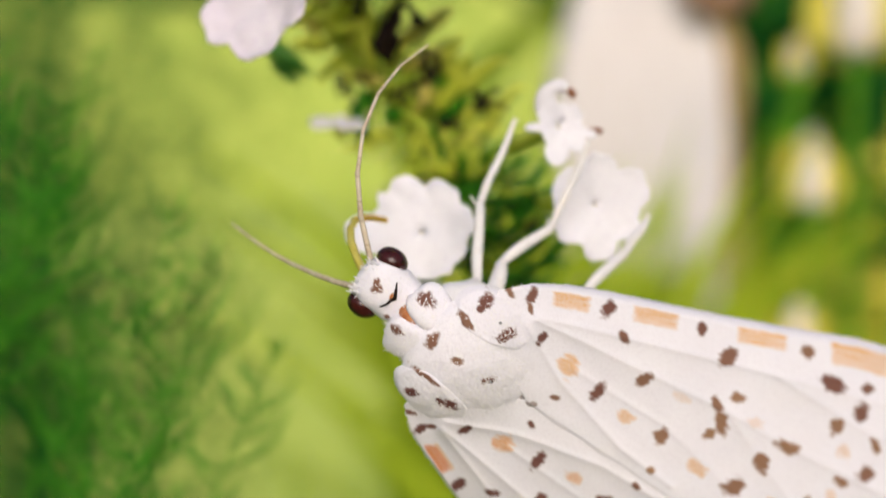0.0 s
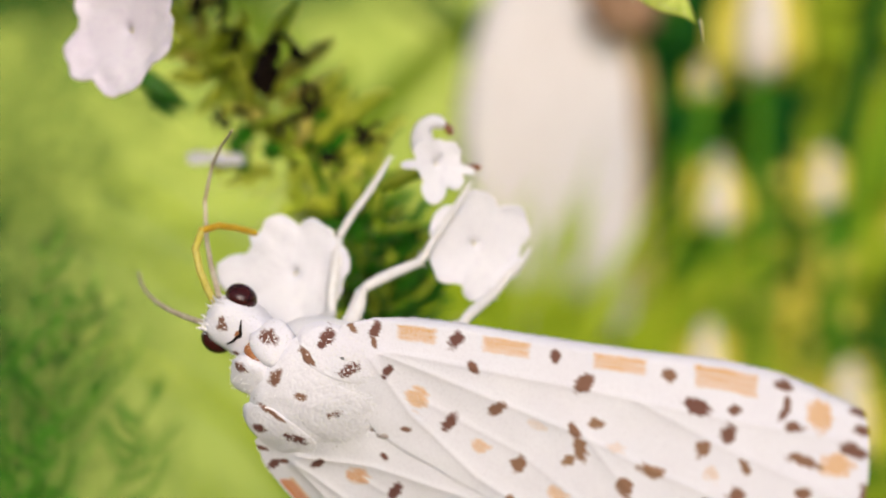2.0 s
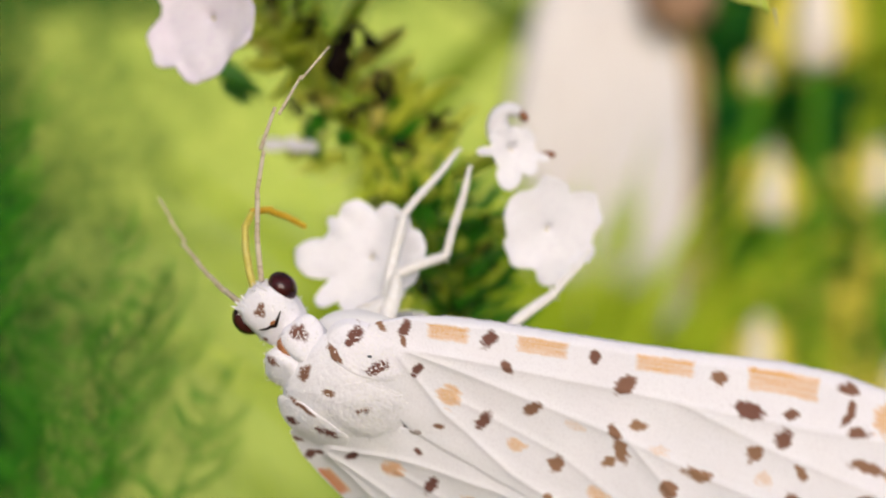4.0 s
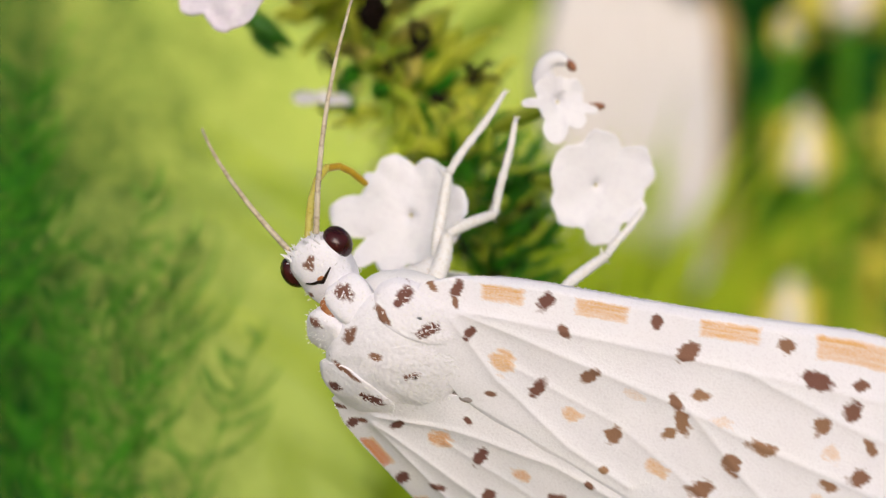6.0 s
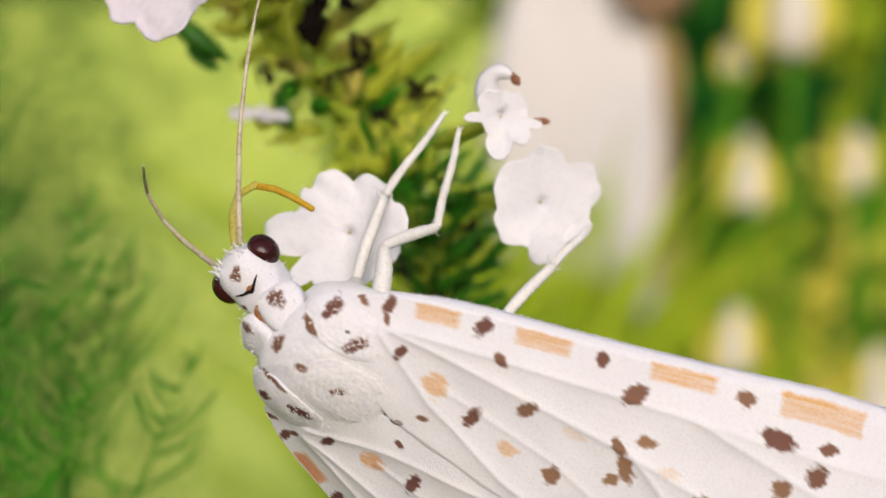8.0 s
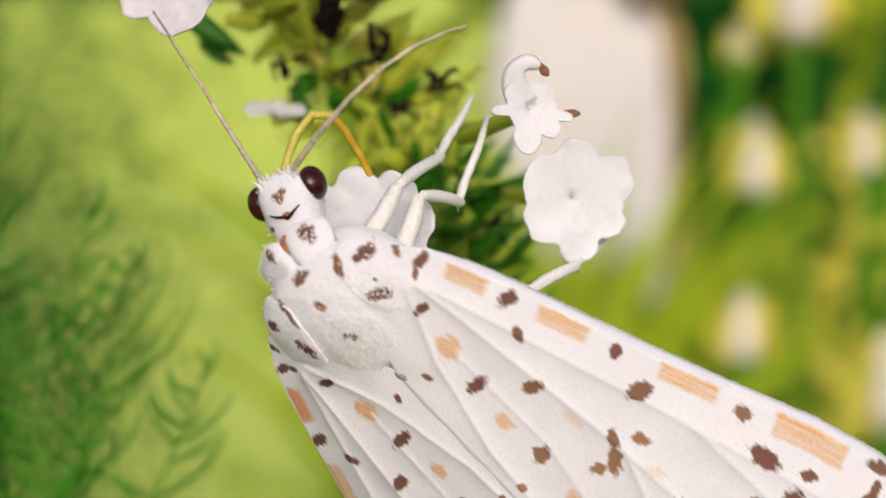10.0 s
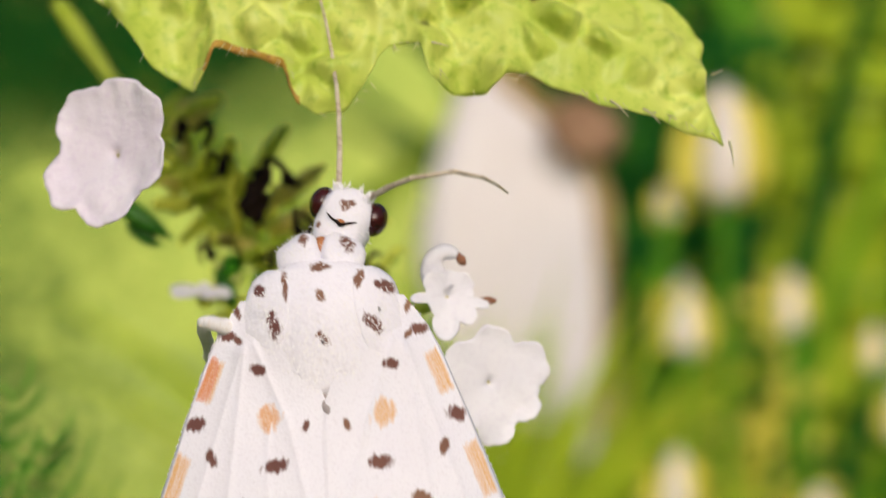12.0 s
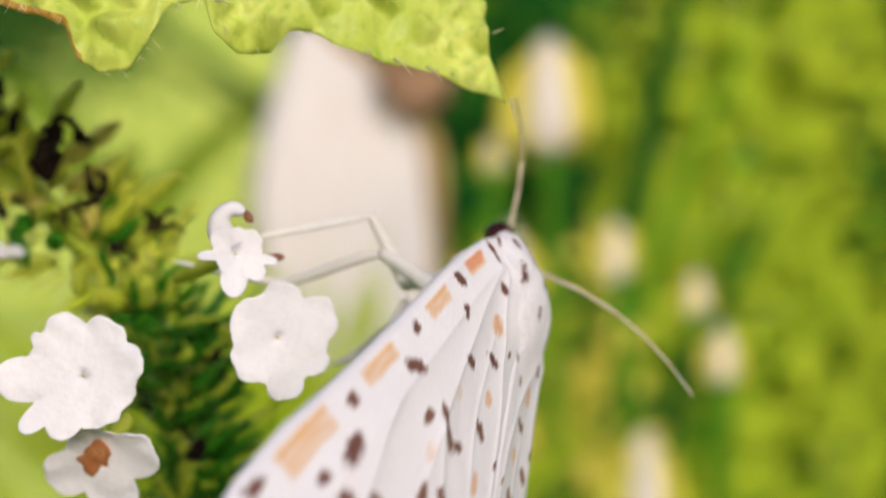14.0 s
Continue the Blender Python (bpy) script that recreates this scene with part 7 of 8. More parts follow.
        (5.3, 3.11, -1.20, -1.20, 0.4, 18.3, -38.2),
        (5.5, 3.12, -1.22, -1.13, 0.9, 16.2, -38.7),
        (6, 3.10, -1.29, -0.99, 0.8, 14.6, -40.2),
        (6.5, 3.09, -1.32, -0.77, -2.9, 11.4, -39.8),
        (7, 2.99, -1.13, -1.46, -0.4, 35.8, -36.0),
        (7.5, 3.05, -1.36, -0.67, -2.5, -3.8, -45.2),
        (8, 3.03, -1.35, -1.04, -6.5, 15.2, -44.1),
        (8.2, 3.02, -1.40, -0.70, -6.8, 5.6, -45.9),
        (10.3, 2.52, -1.56, -0.20, -3.2, -15.2, -71.0),
        (10.5, 2.48, -1.56, -0.16, -2.4, -17.2, -73.4),
        (11, 2.89, -1.49, -0.57, -3.1, -10.5, -52.5),
        (11.5, 2.71, -1.62, -0.70, -16.1, -3.0, -68.4),
        (12, 2.25, -1.02, 0.39, -11.7, -56.4, -71.8),
        (12.5, 1.77, -0.77, 0.44, 48.7, -66.9, -132.6),
        (12.8, 2.13, -0.26, 0.49, -143.0, -78.6, 58.4),
        (13, 1.93, -0.14, 0.45, 159.8, -75.9, 116.8),
        (13.1, 1.83, 0.01, 0.38, 159.6, -65.0, 117.1),
        (13.3, 1.71, -0.48, 0.45, 60.2, -75.2, -140.3),
        (13.5, 2.28, -0.94, 0.42, 7.1, -61.2, -84.4),
        (13.8, 2.94, -0.96, 0.08, -30.1, -51.9, -40.5),
        (14, 2.03, -0.99, 0.41, 23.5, -60.8, -102.8),
    ],
    "AR2": [
        (0, 3.83, -2.40, -0.95, 7.1, 16.9, -64.0),
        (0.5, 3.88, -2.24, -1.49, -7.7, 20.4, -57.3),
        (1, 4.02, -2.17, -1.23, -2.2, 16.1, -53.8),
        (1.5, 3.82, -2.18, -1.73, -0.0, 23.6, -60.4),
        (2, 3.51, -1.13, -2.87, 9.6, 30.0, -49.9),
        (2.5, 3.76, -1.13, -2.65, 7.3, 36.2, -62.6),
        (3, 3.47, -1.41, -2.75, 16.3, 24.0, -51.7),
        (3.2, 3.91, -2.32, -1.08, 12.7, 10.1, -59.5),
        (5.3, 4.08, -1.96, -1.61, 8.2, 18.3, -41.2),
        (5.5, 4.09, -1.99, -1.49, 8.5, 17.3, -42.1),
        (6, 4.06, -2.10, -1.32, 8.9, 20.9, -42.0),
        (6.5, 4.08, -2.13, -1.03, 5.7, 24.3, -40.3),
        (7, 3.85, -1.76, -2.22, 8.1, 40.3, -36.4),
        (7.5, 3.96, -2.29, -0.59, 5.4, -2.5, -47.9),
        (8, 3.94, -2.22, -1.38, 1.6, 19.5, -45.8),
        (8.2, 3.92, -2.33, -0.84, 1.0, 16.7, -47.5),
        (10.3, 2.92, -2.74, 0.15, -4.1, 7.1, -75.3),
        (10.5, 2.82, -2.75, 0.23, -4.3, 5.1, -78.0),
        (11, 3.67, -2.51, -0.33, -0.8, -11.2, -53.6),
        (11.5, 3.19, -2.83, -0.63, -14.4, -1.7, -75.6),
        (12, 2.48, -1.70, 1.46, -11.8, -21.4, -68.7),
        (12.5, 1.43, -1.14, 1.63, 26.4, -48.4, -118.9),
        (12.8, 2.27, -0.04, 1.76, -105.8, -66.0, 18.6),
        (13, 1.78, 0.15, 1.71, 30.8, -87.0, -119.2),
        (13.1, 1.58, 0.50, 1.56, 161.1, -71.4, 110.2),
        (13.3, 1.45, -0.69, 1.71, 1.5, -62.8, -88.7),
        (13.5, 2.33, -1.56, 1.56, 3.1, -56.6, -90.6),
        (13.8, 3.55, -1.48, 1.11, -7.9, -65.0, -78.0),
        (14, 1.89, -1.61, 1.54, 17.0, -53.6, -106.7),
    ],
    "AR3": [
        (0, 4.38, -3.52, -1.33, 20.6, 27.4, -80.1),
        (0.5, 4.53, -3.26, -1.95, 2.1, 24.6, -72.2),
        (1, 4.76, -3.18, -1.59, 8.6, 22.3, -68.7),
        (1.5, 4.40, -3.22, -2.25, 11.4, 24.4, -74.2),
        (2, 4.23, -1.98, -3.51, 17.0, -17.6, -76.1),
        (2.5, 4.24, -2.06, -3.42, 22.4, 15.0, -92.1),
        (3, 4.20, -2.35, -3.28, 34.4, 9.5, -58.2),
        (3.2, 4.56, -3.42, -1.31, 29.8, 13.1, -73.9),
        (5.3, 5.01, -2.78, -2.01, 25.6, 18.2, -43.8),
        (5.5, 5.01, -2.83, -1.88, 25.2, 18.3, -46.0),
        (6, 4.96, -2.91, -1.79, 26.4, 27.5, -44.1),
        (6.5, 4.98, -2.90, -1.57, 24.4, 36.5, -40.7),
        (7, 4.64, -2.35, -3.06, 26.8, 44.6, -36.7),
        (7.5, 4.83, -3.25, -0.53, 23.3, -1.2, -50.4),
        (8, 4.79, -3.10, -1.82, 19.7, 23.7, -47.5),
        (8.2, 4.76, -3.25, -1.20, 18.8, 28.7, -49.3),
        (10.3, 3.26, -4.00, -0.01, 0.6, 37.0, -82.1),
        (10.5, 3.09, -4.01, 0.11, -1.5, 36.2, -85.4),
        (11, 4.43, -3.53, -0.08, 11.0, -11.9, -54.6),
        (11.5, 3.52, -4.09, -0.59, -3.3, -0.3, -82.7),
        (12, 2.91, -2.84, 1.94, 13.0, 53.5, -63.9),
        (12.5, 1.01, -1.90, 2.60, -9.6, 50.5, -93.9),
        (12.8, 2.77, 0.13, 2.95, 47.3, 31.0, -11.7),
        (13, 1.75, 0.09, 3.01, 15.2, 24.8, -71.0),
        (13.1, 1.44, 0.90, 2.79, 24.8, 51.4, -55.7),
        (13.2, 1.45, -0.19, 2.83, 21.1, 8.3, -62.9),
        (13.3, 1.46, -1.28, 2.86, 22.6, -35.1, -68.7),
        (13.5, 2.33, -2.27, 2.64, 40.6, -53.3, -93.9),
        (13.8, 3.66, -2.02, 2.28, 81.8, -56.6, -143.1),
        (14, 1.67, -2.35, 2.59, 55.1, -45.9, -109.4),
    ],
    "AR4": [
        (0, 4.58, -4.65, -1.92, 33.2, 35.1, -97.4),
        (0.5, 4.89, -4.39, -2.49, 10.3, 27.5, -92.6),
        (1, 5.20, -4.30, -2.08, 17.4, 27.9, -89.1),
        (1.5, 4.72, -4.36, -2.79, 22.9, 24.0, -88.7),
        (2, 4.53, -3.19, -3.12, 29.5, -41.7, -93.7),
        (2.5, 4.21, -3.31, -3.76, 38.4, -0.1, -107.1),
        (3, 4.89, -3.43, -3.50, 42.8, -0.4, -62.2),
        (3.2, 4.91, -4.63, -1.61, 37.1, 15.5, -90.6),
        (5.3, 5.89, -3.63, -2.42, 34.2, 18.1, -46.0),
        (5.5, 5.86, -3.71, -2.29, 33.0, 19.2, -50.2),
        (6, 5.79, -3.72, -2.38, 35.2, 34.2, -46.4),
        (6.5, 5.77, -3.58, -2.34, 34.9, 46.7, -41.1),
        (7, 5.39, -2.90, -3.98, 37.4, 48.8, -37.1),
        (7.5, 5.66, -4.25, -0.51, 33.0, -0.1, -52.6),
        (8, 5.59, -3.98, -2.33, 29.5, 28.0, -49.3),
        (8.2, 5.51, -4.11, -1.83, 28.2, 39.9, -51.6),
        (10.3, 3.40, -5.02, -0.79, -3.6, 58.1, -91.4),
        (10.5, 3.19, -5.06, -0.66, -7.2, 57.9, -95.6),
        (11, 5.16, -4.57, 0.19, 17.7, -12.7, -55.7),
        (11.5, 3.69, -5.38, -0.58, 2.6, 0.9, -89.1),
        (12, 3.26, -3.52, 0.89, 30.5, 69.6, -60.2),
        (12.5, 0.96, -2.73, 1.61, 16.9, 71.3, -73.5),
        (12.8, 3.87, -0.09, 2.28, 61.8, 59.5, -23.4),
        (13, 2.13, -1.03, 2.46, 22.5, 47.9, -69.6),
        (13.1, 1.90, 0.23, 1.78, 31.7, 56.9, -57.9),
        (13.3, 1.85, -2.27, 3.61, 30.4, -12.4, -61.4),
        (13.5, 2.27, -3.04, 3.69, 50.1, -51.0, -96.0),
        (13.8, 3.08, -2.45, 3.37, 101.7, -39.4, -164.2),
        (14, 1.36, -3.20, 3.52, 67.2, -38.4, -111.5),
    ],
    "AR5": [
        (0, 4.44, -5.71, -2.67, 38.6, 39.0, -112.0),
        (0.5, 4.85, -5.54, -3.09, 11.5, 27.5, -113.5),
        (1, 5.22, -5.45, -2.68, 18.5, 30.2, -109.7),
        (1.5, 4.75, -5.55, -3.31, 27.4, 22.4, -101.6),
        (2, 4.47, -4.16, -2.25, 32.7, -48.9, -102.3),
        (2.5, 3.82, -4.55, -3.76, 41.9, -7.7, -114.3),
        (3, 5.49, -4.59, -3.48, 39.2, -7.0, -64.8),
        (3.2, 4.90, -5.89, -1.96, 33.5, 16.6, -106.2),
        (5.3, 6.75, -4.52, -2.82, 32.1, 18.0, -47.9),
        (5.5, 6.65, -4.66, -2.72, 29.9, 20.2, -54.6),
        (6, 6.54, -4.49, -3.11, 33.3, 40.5, -49.1),
        (6.5, 6.45, -4.17, -3.29, 35.2, 54.6, -41.7),
        (7, 6.07, -3.42, -4.96, 37.7, 52.6, -37.6),
        (7.5, 6.45, -5.29, -0.50, 32.4, 0.9, -54.6),
        (8, 6.34, -4.85, -2.94, 29.1, 32.1, -51.2),
        (8.2, 6.13, -4.90, -2.66, 27.1, 49.4, -54.1),
        (10.3, 3.38, -5.71, -1.90, -16.8, 68.7, -102.6),
        (10.5, 3.11, -5.76, -1.76, -21.7, 68.5, -107.6),
        (10.75, 4.55, -5.74, -0.73, 12.6, 30.0, -68.1),
        (11, 5.88, -5.62, 0.47, 16.4, -13.5, -56.9),
        (11.5, 3.70, -6.68, -0.60, 0.6, 2.0, -94.9),
        (11.75, 3.55, -5.30, -0.46, 5.3, 39.8, -90.4),
        (12, 3.48, -3.92, -0.32, 37.9, 75.1, -57.2),
        (12.5, 1.07, -3.12, 0.37, 28.7, 74.4, -65.2),
        (12.8, 4.47, -0.35, 1.16, 64.3, 62.6, -25.9),
        (13, 2.44, -1.84, 1.50, 26.3, 50.6, -69.3),
        (13.1, 2.27, -0.38, 0.69, 35.1, 57.8, -58.3),
        (13.3, 2.46, -3.39, 3.89, 35.6, -0.1, -58.1),
        (13.5, 2.18, -3.86, 4.69, 54.2, -49.3, -97.5),
        (13.8, 2.12, -2.72, 4.19, 105.8, -29.3, -171.3),
        (14, 0.99, -4.14, 4.33, 74.5, -31.4, -113.2),
    ],
    "AL0": [
        (0, 2.09, 0.49, -0.79, -45.9, 56.6, 35.0),
        (0.5, 2.09, 0.49, -0.79, -6.3, 58.6, 74.4),
        (1, 2.09, 0.49, -0.79, -24.5, 55.0, 54.1),
        (1.5, 2.09, 0.49, -0.79, -38.1, 48.5, 38.3),
        (2, 2.09, 0.49, -0.79, -41.5, 43.0, 34.3),
        (2.5, 2.09, 0.49, -0.79, -29.8, 38.4, 53.6),
        (3, 2.09, 0.49, -0.79, -33.2, 46.0, 50.1),
        (3.2, 2.09, 0.49, -0.79, -44.1, 59.1, 36.0),
        (5.3, 2.09, 0.49, -0.79, -27.4, 44.0, 52.4),
        (5.5, 2.09, 0.49, -0.79, -49.2, 26.9, 13.9),
        (6, 2.09, 0.49, -0.79, -48.6, 26.3, 17.2),
        (6.5, 2.09, 0.49, -0.79, -52.5, 27.5, 20.9),
        (7, 2.09, 0.49, -0.79, -39.2, 40.9, 26.8),
        (7.5, 2.09, 0.49, -0.79, -59.1, -4.8, 12.2),
        (8, 2.09, 0.49, -0.79, -48.4, 44.7, 35.5),
        (8.2, 2.09, 0.49, -0.79, -38.6, 52.3, 48.8),
        (10.3, 2.09, 0.49, -0.79, -58.6, 39.9, 23.7),
        (10.5, 2.09, 0.49, -0.79, -60.4, 37.6, 21.1),
        (11, 2.09, 0.49, -0.79, -71.0, 30.1, 14.0),
        (11.5, 2.09, 0.49, -0.79, -58.0, -18.5, 9.2),
        (12, 2.09, 0.49, -0.79, -59.1, 6.9, 18.2),
        (12.5, 2.09, 0.49, -0.79, -60.7, -25.4, 11.4),
        (12.8, 2.09, 0.49, -0.79, -62.3, 32.3, 13.2),
        (13, 2.09, 0.49, -0.79, -69.8, 25.5, 0.0),
        (13.1, 2.09, 0.49, -0.79, -66.2, 18.1, 10.0),
        (13.3, 2.09, 0.49, -0.79, -68.1, -29.0, 32.3),
        (13.5, 2.09, 0.49, -0.79, -69.8, -11.1, 37.0),
        (13.8, 2.09, 0.49, -0.79, -69.2, 0.2, 31.6),
        (14, 2.09, 0.49, -0.79, -68.6, -7.3, 21.2),
    ],
    "AL1": [
        (0, 2.59, 0.83, -1.71, -47.2, 55.1, 28.6),
        (0.5, 2.25, 1.04, -1.73, -8.8, 60.5, 67.3),
        (1, 2.46, 1.00, -1.69, -26.9, 56.4, 47.1),
        (1.5, 2.67, 0.94, -1.61, -39.9, 49.8, 31.9),
        (2, 2.76, 0.94, -1.54, -39.5, 47.6, 32.8),
        (2.5, 2.61, 1.19, -1.47, -26.4, 45.2, 51.4),
        (3, 2.59, 1.08, -1.58, -30.6, 53.8, 44.7),
        (3.2, 2.55, 0.82, -1.73, -42.9, 61.1, 29.9),
        (5.3, 2.58, 1.11, -1.55, -29.5, 44.6, 43.1),
        (5.5, 3.05, 0.72, -1.29, -46.3, 36.0, 16.0),
        (6, 3.04, 0.78, -1.27, -45.2, 34.0, 19.0),
        (6.5, 3.01, 0.84, -1.30, -49.0, 33.7, 21.8),
        (7, 2.84, 0.86, -1.51, -36.3, 45.5, 27.5),
        (7.5, 3.17, 0.72, -0.70, -57.2, 0.9, 11.6),
        (8, 2.74, 0.94, -1.56, -49.1, 41.0, 29.1),
        (8.2, 2.53, 1.00, -1.66, -40.0, 47.8, 42.1),
        (10.3, 2.87, 0.83, -1.49, -56.2, 27.3, 18.3),
        (10.5, 2.91, 0.80, -1.46, -57.1, 24.9, 16.6),
        (11, 3.01, 0.72, -1.35, -65.5, 20.5, 13.3),
        (11.5, 3.12, 0.66, -0.45, -52.5, -9.6, 13.3),
        (12, 3.13, 0.83, -0.92, -52.7, 7.7, 21.2),
        (12.5, 3.07, 0.68, -0.32, -55.9, -24.1, 19.6),
        (12.8, 3.00, 0.70, -1.38, -56.9, 21.3, 21.0),
        (13, 3.09, 0.49, -1.27, -62.4, 15.5, 6.9),
        (13.1, 3.12, 0.67, -1.13, -58.3, 8.5, 27.1),
        (13.3, 2.91, 1.00, -0.26, -59.2, -26.6, 35.1),
        (13.5, 2.96, 1.14, -0.57, -60.7, -5.9, 40.2),
        (13.8, 3.03, 1.07, -0.79, -60.8, 3.3, 40.7),
        (14, 3.11, 0.88, -0.65, -60.4, -8.6, 33.6),
    ],
    "AL2": [
        (0, 3.14, 1.13, -2.61, -47.8, 53.3, 22.3),
        (0.5, 2.46, 1.54, -2.68, -11.5, 62.0, 59.0),
        (1, 2.88, 1.44, -2.60, -29.0, 57.4, 39.4),
        (1.5, 3.27, 1.32, -2.45, -41.1, 50.7, 25.1),
        (2, 3.39, 1.34, -2.35, -36.7, 52.6, 30.7),
        (2.5, 3.10, 1.79, -2.25, -22.7, 52.5, 48.4),
        (3, 3.05, 1.53, -2.47, -30.0, 61.9, 35.8),
        (3.2, 3.02, 1.09, -2.69, -42.1, 62.8, 22.4),
        (5.3, 3.15, 1.65, -2.33, -32.5, 44.4, 32.1),
        (5.5, 3.91, 0.97, -1.94, -41.3, 45.1, 18.5),
        (6, 3.90, 1.07, -1.89, -40.1, 41.5, 21.1),
        (6.5, 3.85, 1.18, -1.91, -44.1, 40.0, 22.9),
        (7, 3.52, 1.22, -2.29, -32.1, 49.6, 28.4),
        (7.5, 4.25, 0.94, -0.72, -54.1, 7.2, 11.0),
        (8, 3.46, 1.35, -2.28, -52.7, 27.5, 12.9),
        (8.2, 3.08, 1.49, -2.47, -45.8, 32.0, 27.0),
        (10.3, 3.79, 1.14, -2.00, -51.7, 9.9, 12.7),
        (10.5, 3.86, 1.08, -1.92, -51.8, 9.0, 12.4),
        (11, 4.02, 0.95, -1.73, -59.1, 7.0, 12.3),
        (11.5, 4.18, 0.91, -0.25, -45.8, 1.8, 18.3),
        (12, 4.15, 1.22, -1.08, -45.3, 8.5, 24.1),
        (12.5, 4.01, 1.03, 0.13, -49.1, -23.1, 24.9),
        (12.8, 3.95, 1.07, -1.77, -50.6, 4.1, 30.8),
        (13, 4.14, 0.61, -1.55, -51.7, -1.8, 17.5),
        (13.1, 4.09, 1.17, -1.29, -52.3, -1.1, 42.0),
        (13.3, 3.72, 1.57, 0.23, -51.2, -24.0, 37.8),
        (13.5, 3.79, 1.85, -0.46, -52.4, -0.8, 43.1),
        (13.8, 3.86, 1.78, -0.86, -52.0, 6.5, 50.4),
        (14, 4.02, 1.48, -0.48, -52.4, -10.3, 62.6),
    ],
    "AL3": [
        (0, 3.75, 1.39, -3.50, -47.3, 50.8, 16.2),
        (0.5, 2.73, 1.98, -3.65, -14.6, 62.9, 49.6),
        (1, 3.34, 1.82, -3.53, -30.7, 57.9, 31.4),
        (1.5, 3.90, 1.61, -3.30, -41.5, 51.2, 18.4),
        (2, 3.96, 1.68, -3.23, -33.4, 58.0, 27.9),
        (2.5, 3.54, 2.29, -3.13, -19.1, 59.8, 44.2),
        (3, 3.47, 1.84, -3.44, -34.9, 69.1, 20.8),
        (3.2, 3.48, 1.28, -3.67, -41.8, 64.2, 13.6),
        (5.3, 3.82, 2.07, -3.10, -36.3, 42.8, 20.0),
        (5.5, 4.64, 1.22, -2.72, -34.3, 53.8, 21.9),
        (6, 4.66, 1.37, -2.62, -33.2, 48.8, 23.8),
        (6.5, 4.64, 1.51, -2.62, -37.9, 45.8, 24.2),
        (7, 4.15, 1.56, -3.13, -26.7, 53.5, 29.3),
        (7.5, 5.31, 1.15, -0.85, -49.8, 13.9, 10.3),
        (8, 4.41, 1.57, -2.79, -44.4, -30.4, -33.0),
        (8.2, 3.92, 1.91, -3.06, -56.8, -31.4, -8.9),
        (10.3, 4.86, 1.37, -2.18, -61.4, -8.6, 7.3),
        (10.5, 4.93, 1.32, -2.10, -61.6, -6.9, 8.4),
        (11, 5.09, 1.19, -1.86, -68.7, -10.0, 11.2),
        (11.5, 5.23, 1.25, -0.29, -54.8, 14.9, 24.1),
        (12, 5.14, 1.67, -1.24, -54.1, 9.2, 27.0),
        (12.5, 4.93, 1.45, 0.56, -58.4, -22.3, 28.6),
        (12.8, 4.90, 1.62, -1.85, -62.7, -16.0, 41.8),
        (13, 5.19, 0.95, -1.53, -59.7, -24.5, 32.2),
        (13.1, 4.92, 1.90, -1.27, -65.7, -8.0, 52.7),
        (13.3, 4.50, 2.18, 0.68, -62.4, -21.1, 40.8),
        (13.5, 4.60, 2.60, -0.45, -63.2, 4.2, 46.0),
        (13.8, 4.57, 2.62, -0.98, -61.6, 9.3, 59.4),
        (14, 4.52, 2.45, -0.29, -61.2, -8.2, 104.9),
    ],
    "AL4": [
        (0, 4.42, 1.58, -4.35, -45.7, 48.0, 10.4),
        (0.5, 3.05, 2.36, -4.63, -17.5, 63.2, 39.7),
        (1, 3.84, 2.12, -4.47, -31.8, 57.9, 23.3),
        (1.5, 4.56, 1.82, -4.16, -41.1, 51.4, 11.7),
        (2, 4.47, 1.96, -4.16, -30.0, 63.6, 23.8),
        (2.5, 3.93, 2.68, -4.07, -17.0, 66.9, 37.6),
        (3, 3.83, 1.98, -4.47, -48.0, 73.8, -3.2),
        (3.2, 3.94, 1.40, -4.67, -42.4, 65.0, 3.4),
        (5.3, 4.57, 2.34, -3.84, -40.0, 39.9, 7.9),
        (5.5, 5.24, 1.45, -3.60, -25.0, 61.4, 26.3),
        (6, 5.33, 1.66, -3.45, -24.8, 55.4, 27.0),
        (6.5, 5.33, 1.82, -3.40, -30.6, 51.3, 25.6),
        (7, 4.71, 1.88, -4.02, -20.3, 57.1, 30.3),
        (7.5, 6.36, 1.34, -1.12, -44.7, 20.5, 9.6),
        (7.75, 5.81, 1.19, -1.70, -45.6, -19.5, -22.9),
        (8, 5.21, 1.04, -2.24, -15.1, -52.1, -73.7),
        (8.2, 4.85, 1.77, -2.48, -39.4, -58.1, -44.1),
        (10.3, 5.93, 1.52, -2.02, -70.4, -23.3, 2.7),
        (10.5, 6.00, 1.48, -1.96, -71.3, -19.6, 5.1),
        (11, 6.15, 1.40, -1.67, -79.1, -27.0, 10.0),
        (11.5, 6.19, 1.68, -0.58, -63.9, 27.5, 30.5),
        (12, 6.11, 2.16, -1.41, -64.0, 9.9, 29.8),
        (12.5, 5.82, 1.93, 0.98, -68.5, -21.6, 31.1),
        (12.8, 5.69, 2.33, -1.55, -77.5, -31.3, 51.8),
        (13, 6.03, 1.49, -1.06, -75.0, -41.4, 48.0),
        (13.1, 5.57, 2.77, -1.12, -80.8, -12.5, 60.3),
        (13.3, 5.28, 2.86, 1.08, -76.2, -18.1, 43.9),
        (13.5, 5.36, 3.38, -0.53, -76.6, 9.1, 48.8),
        (13.8, 5.11, 3.56, -1.15, -73.3, 11.5, 67.5),
        (14, 4.23, 3.50, -0.13, -69.7, -5.3, 126.9),
    ],
    "AL5": [
        (0, 5.14, 1.71, -5.16, -43.3, 44.8, 5.1),
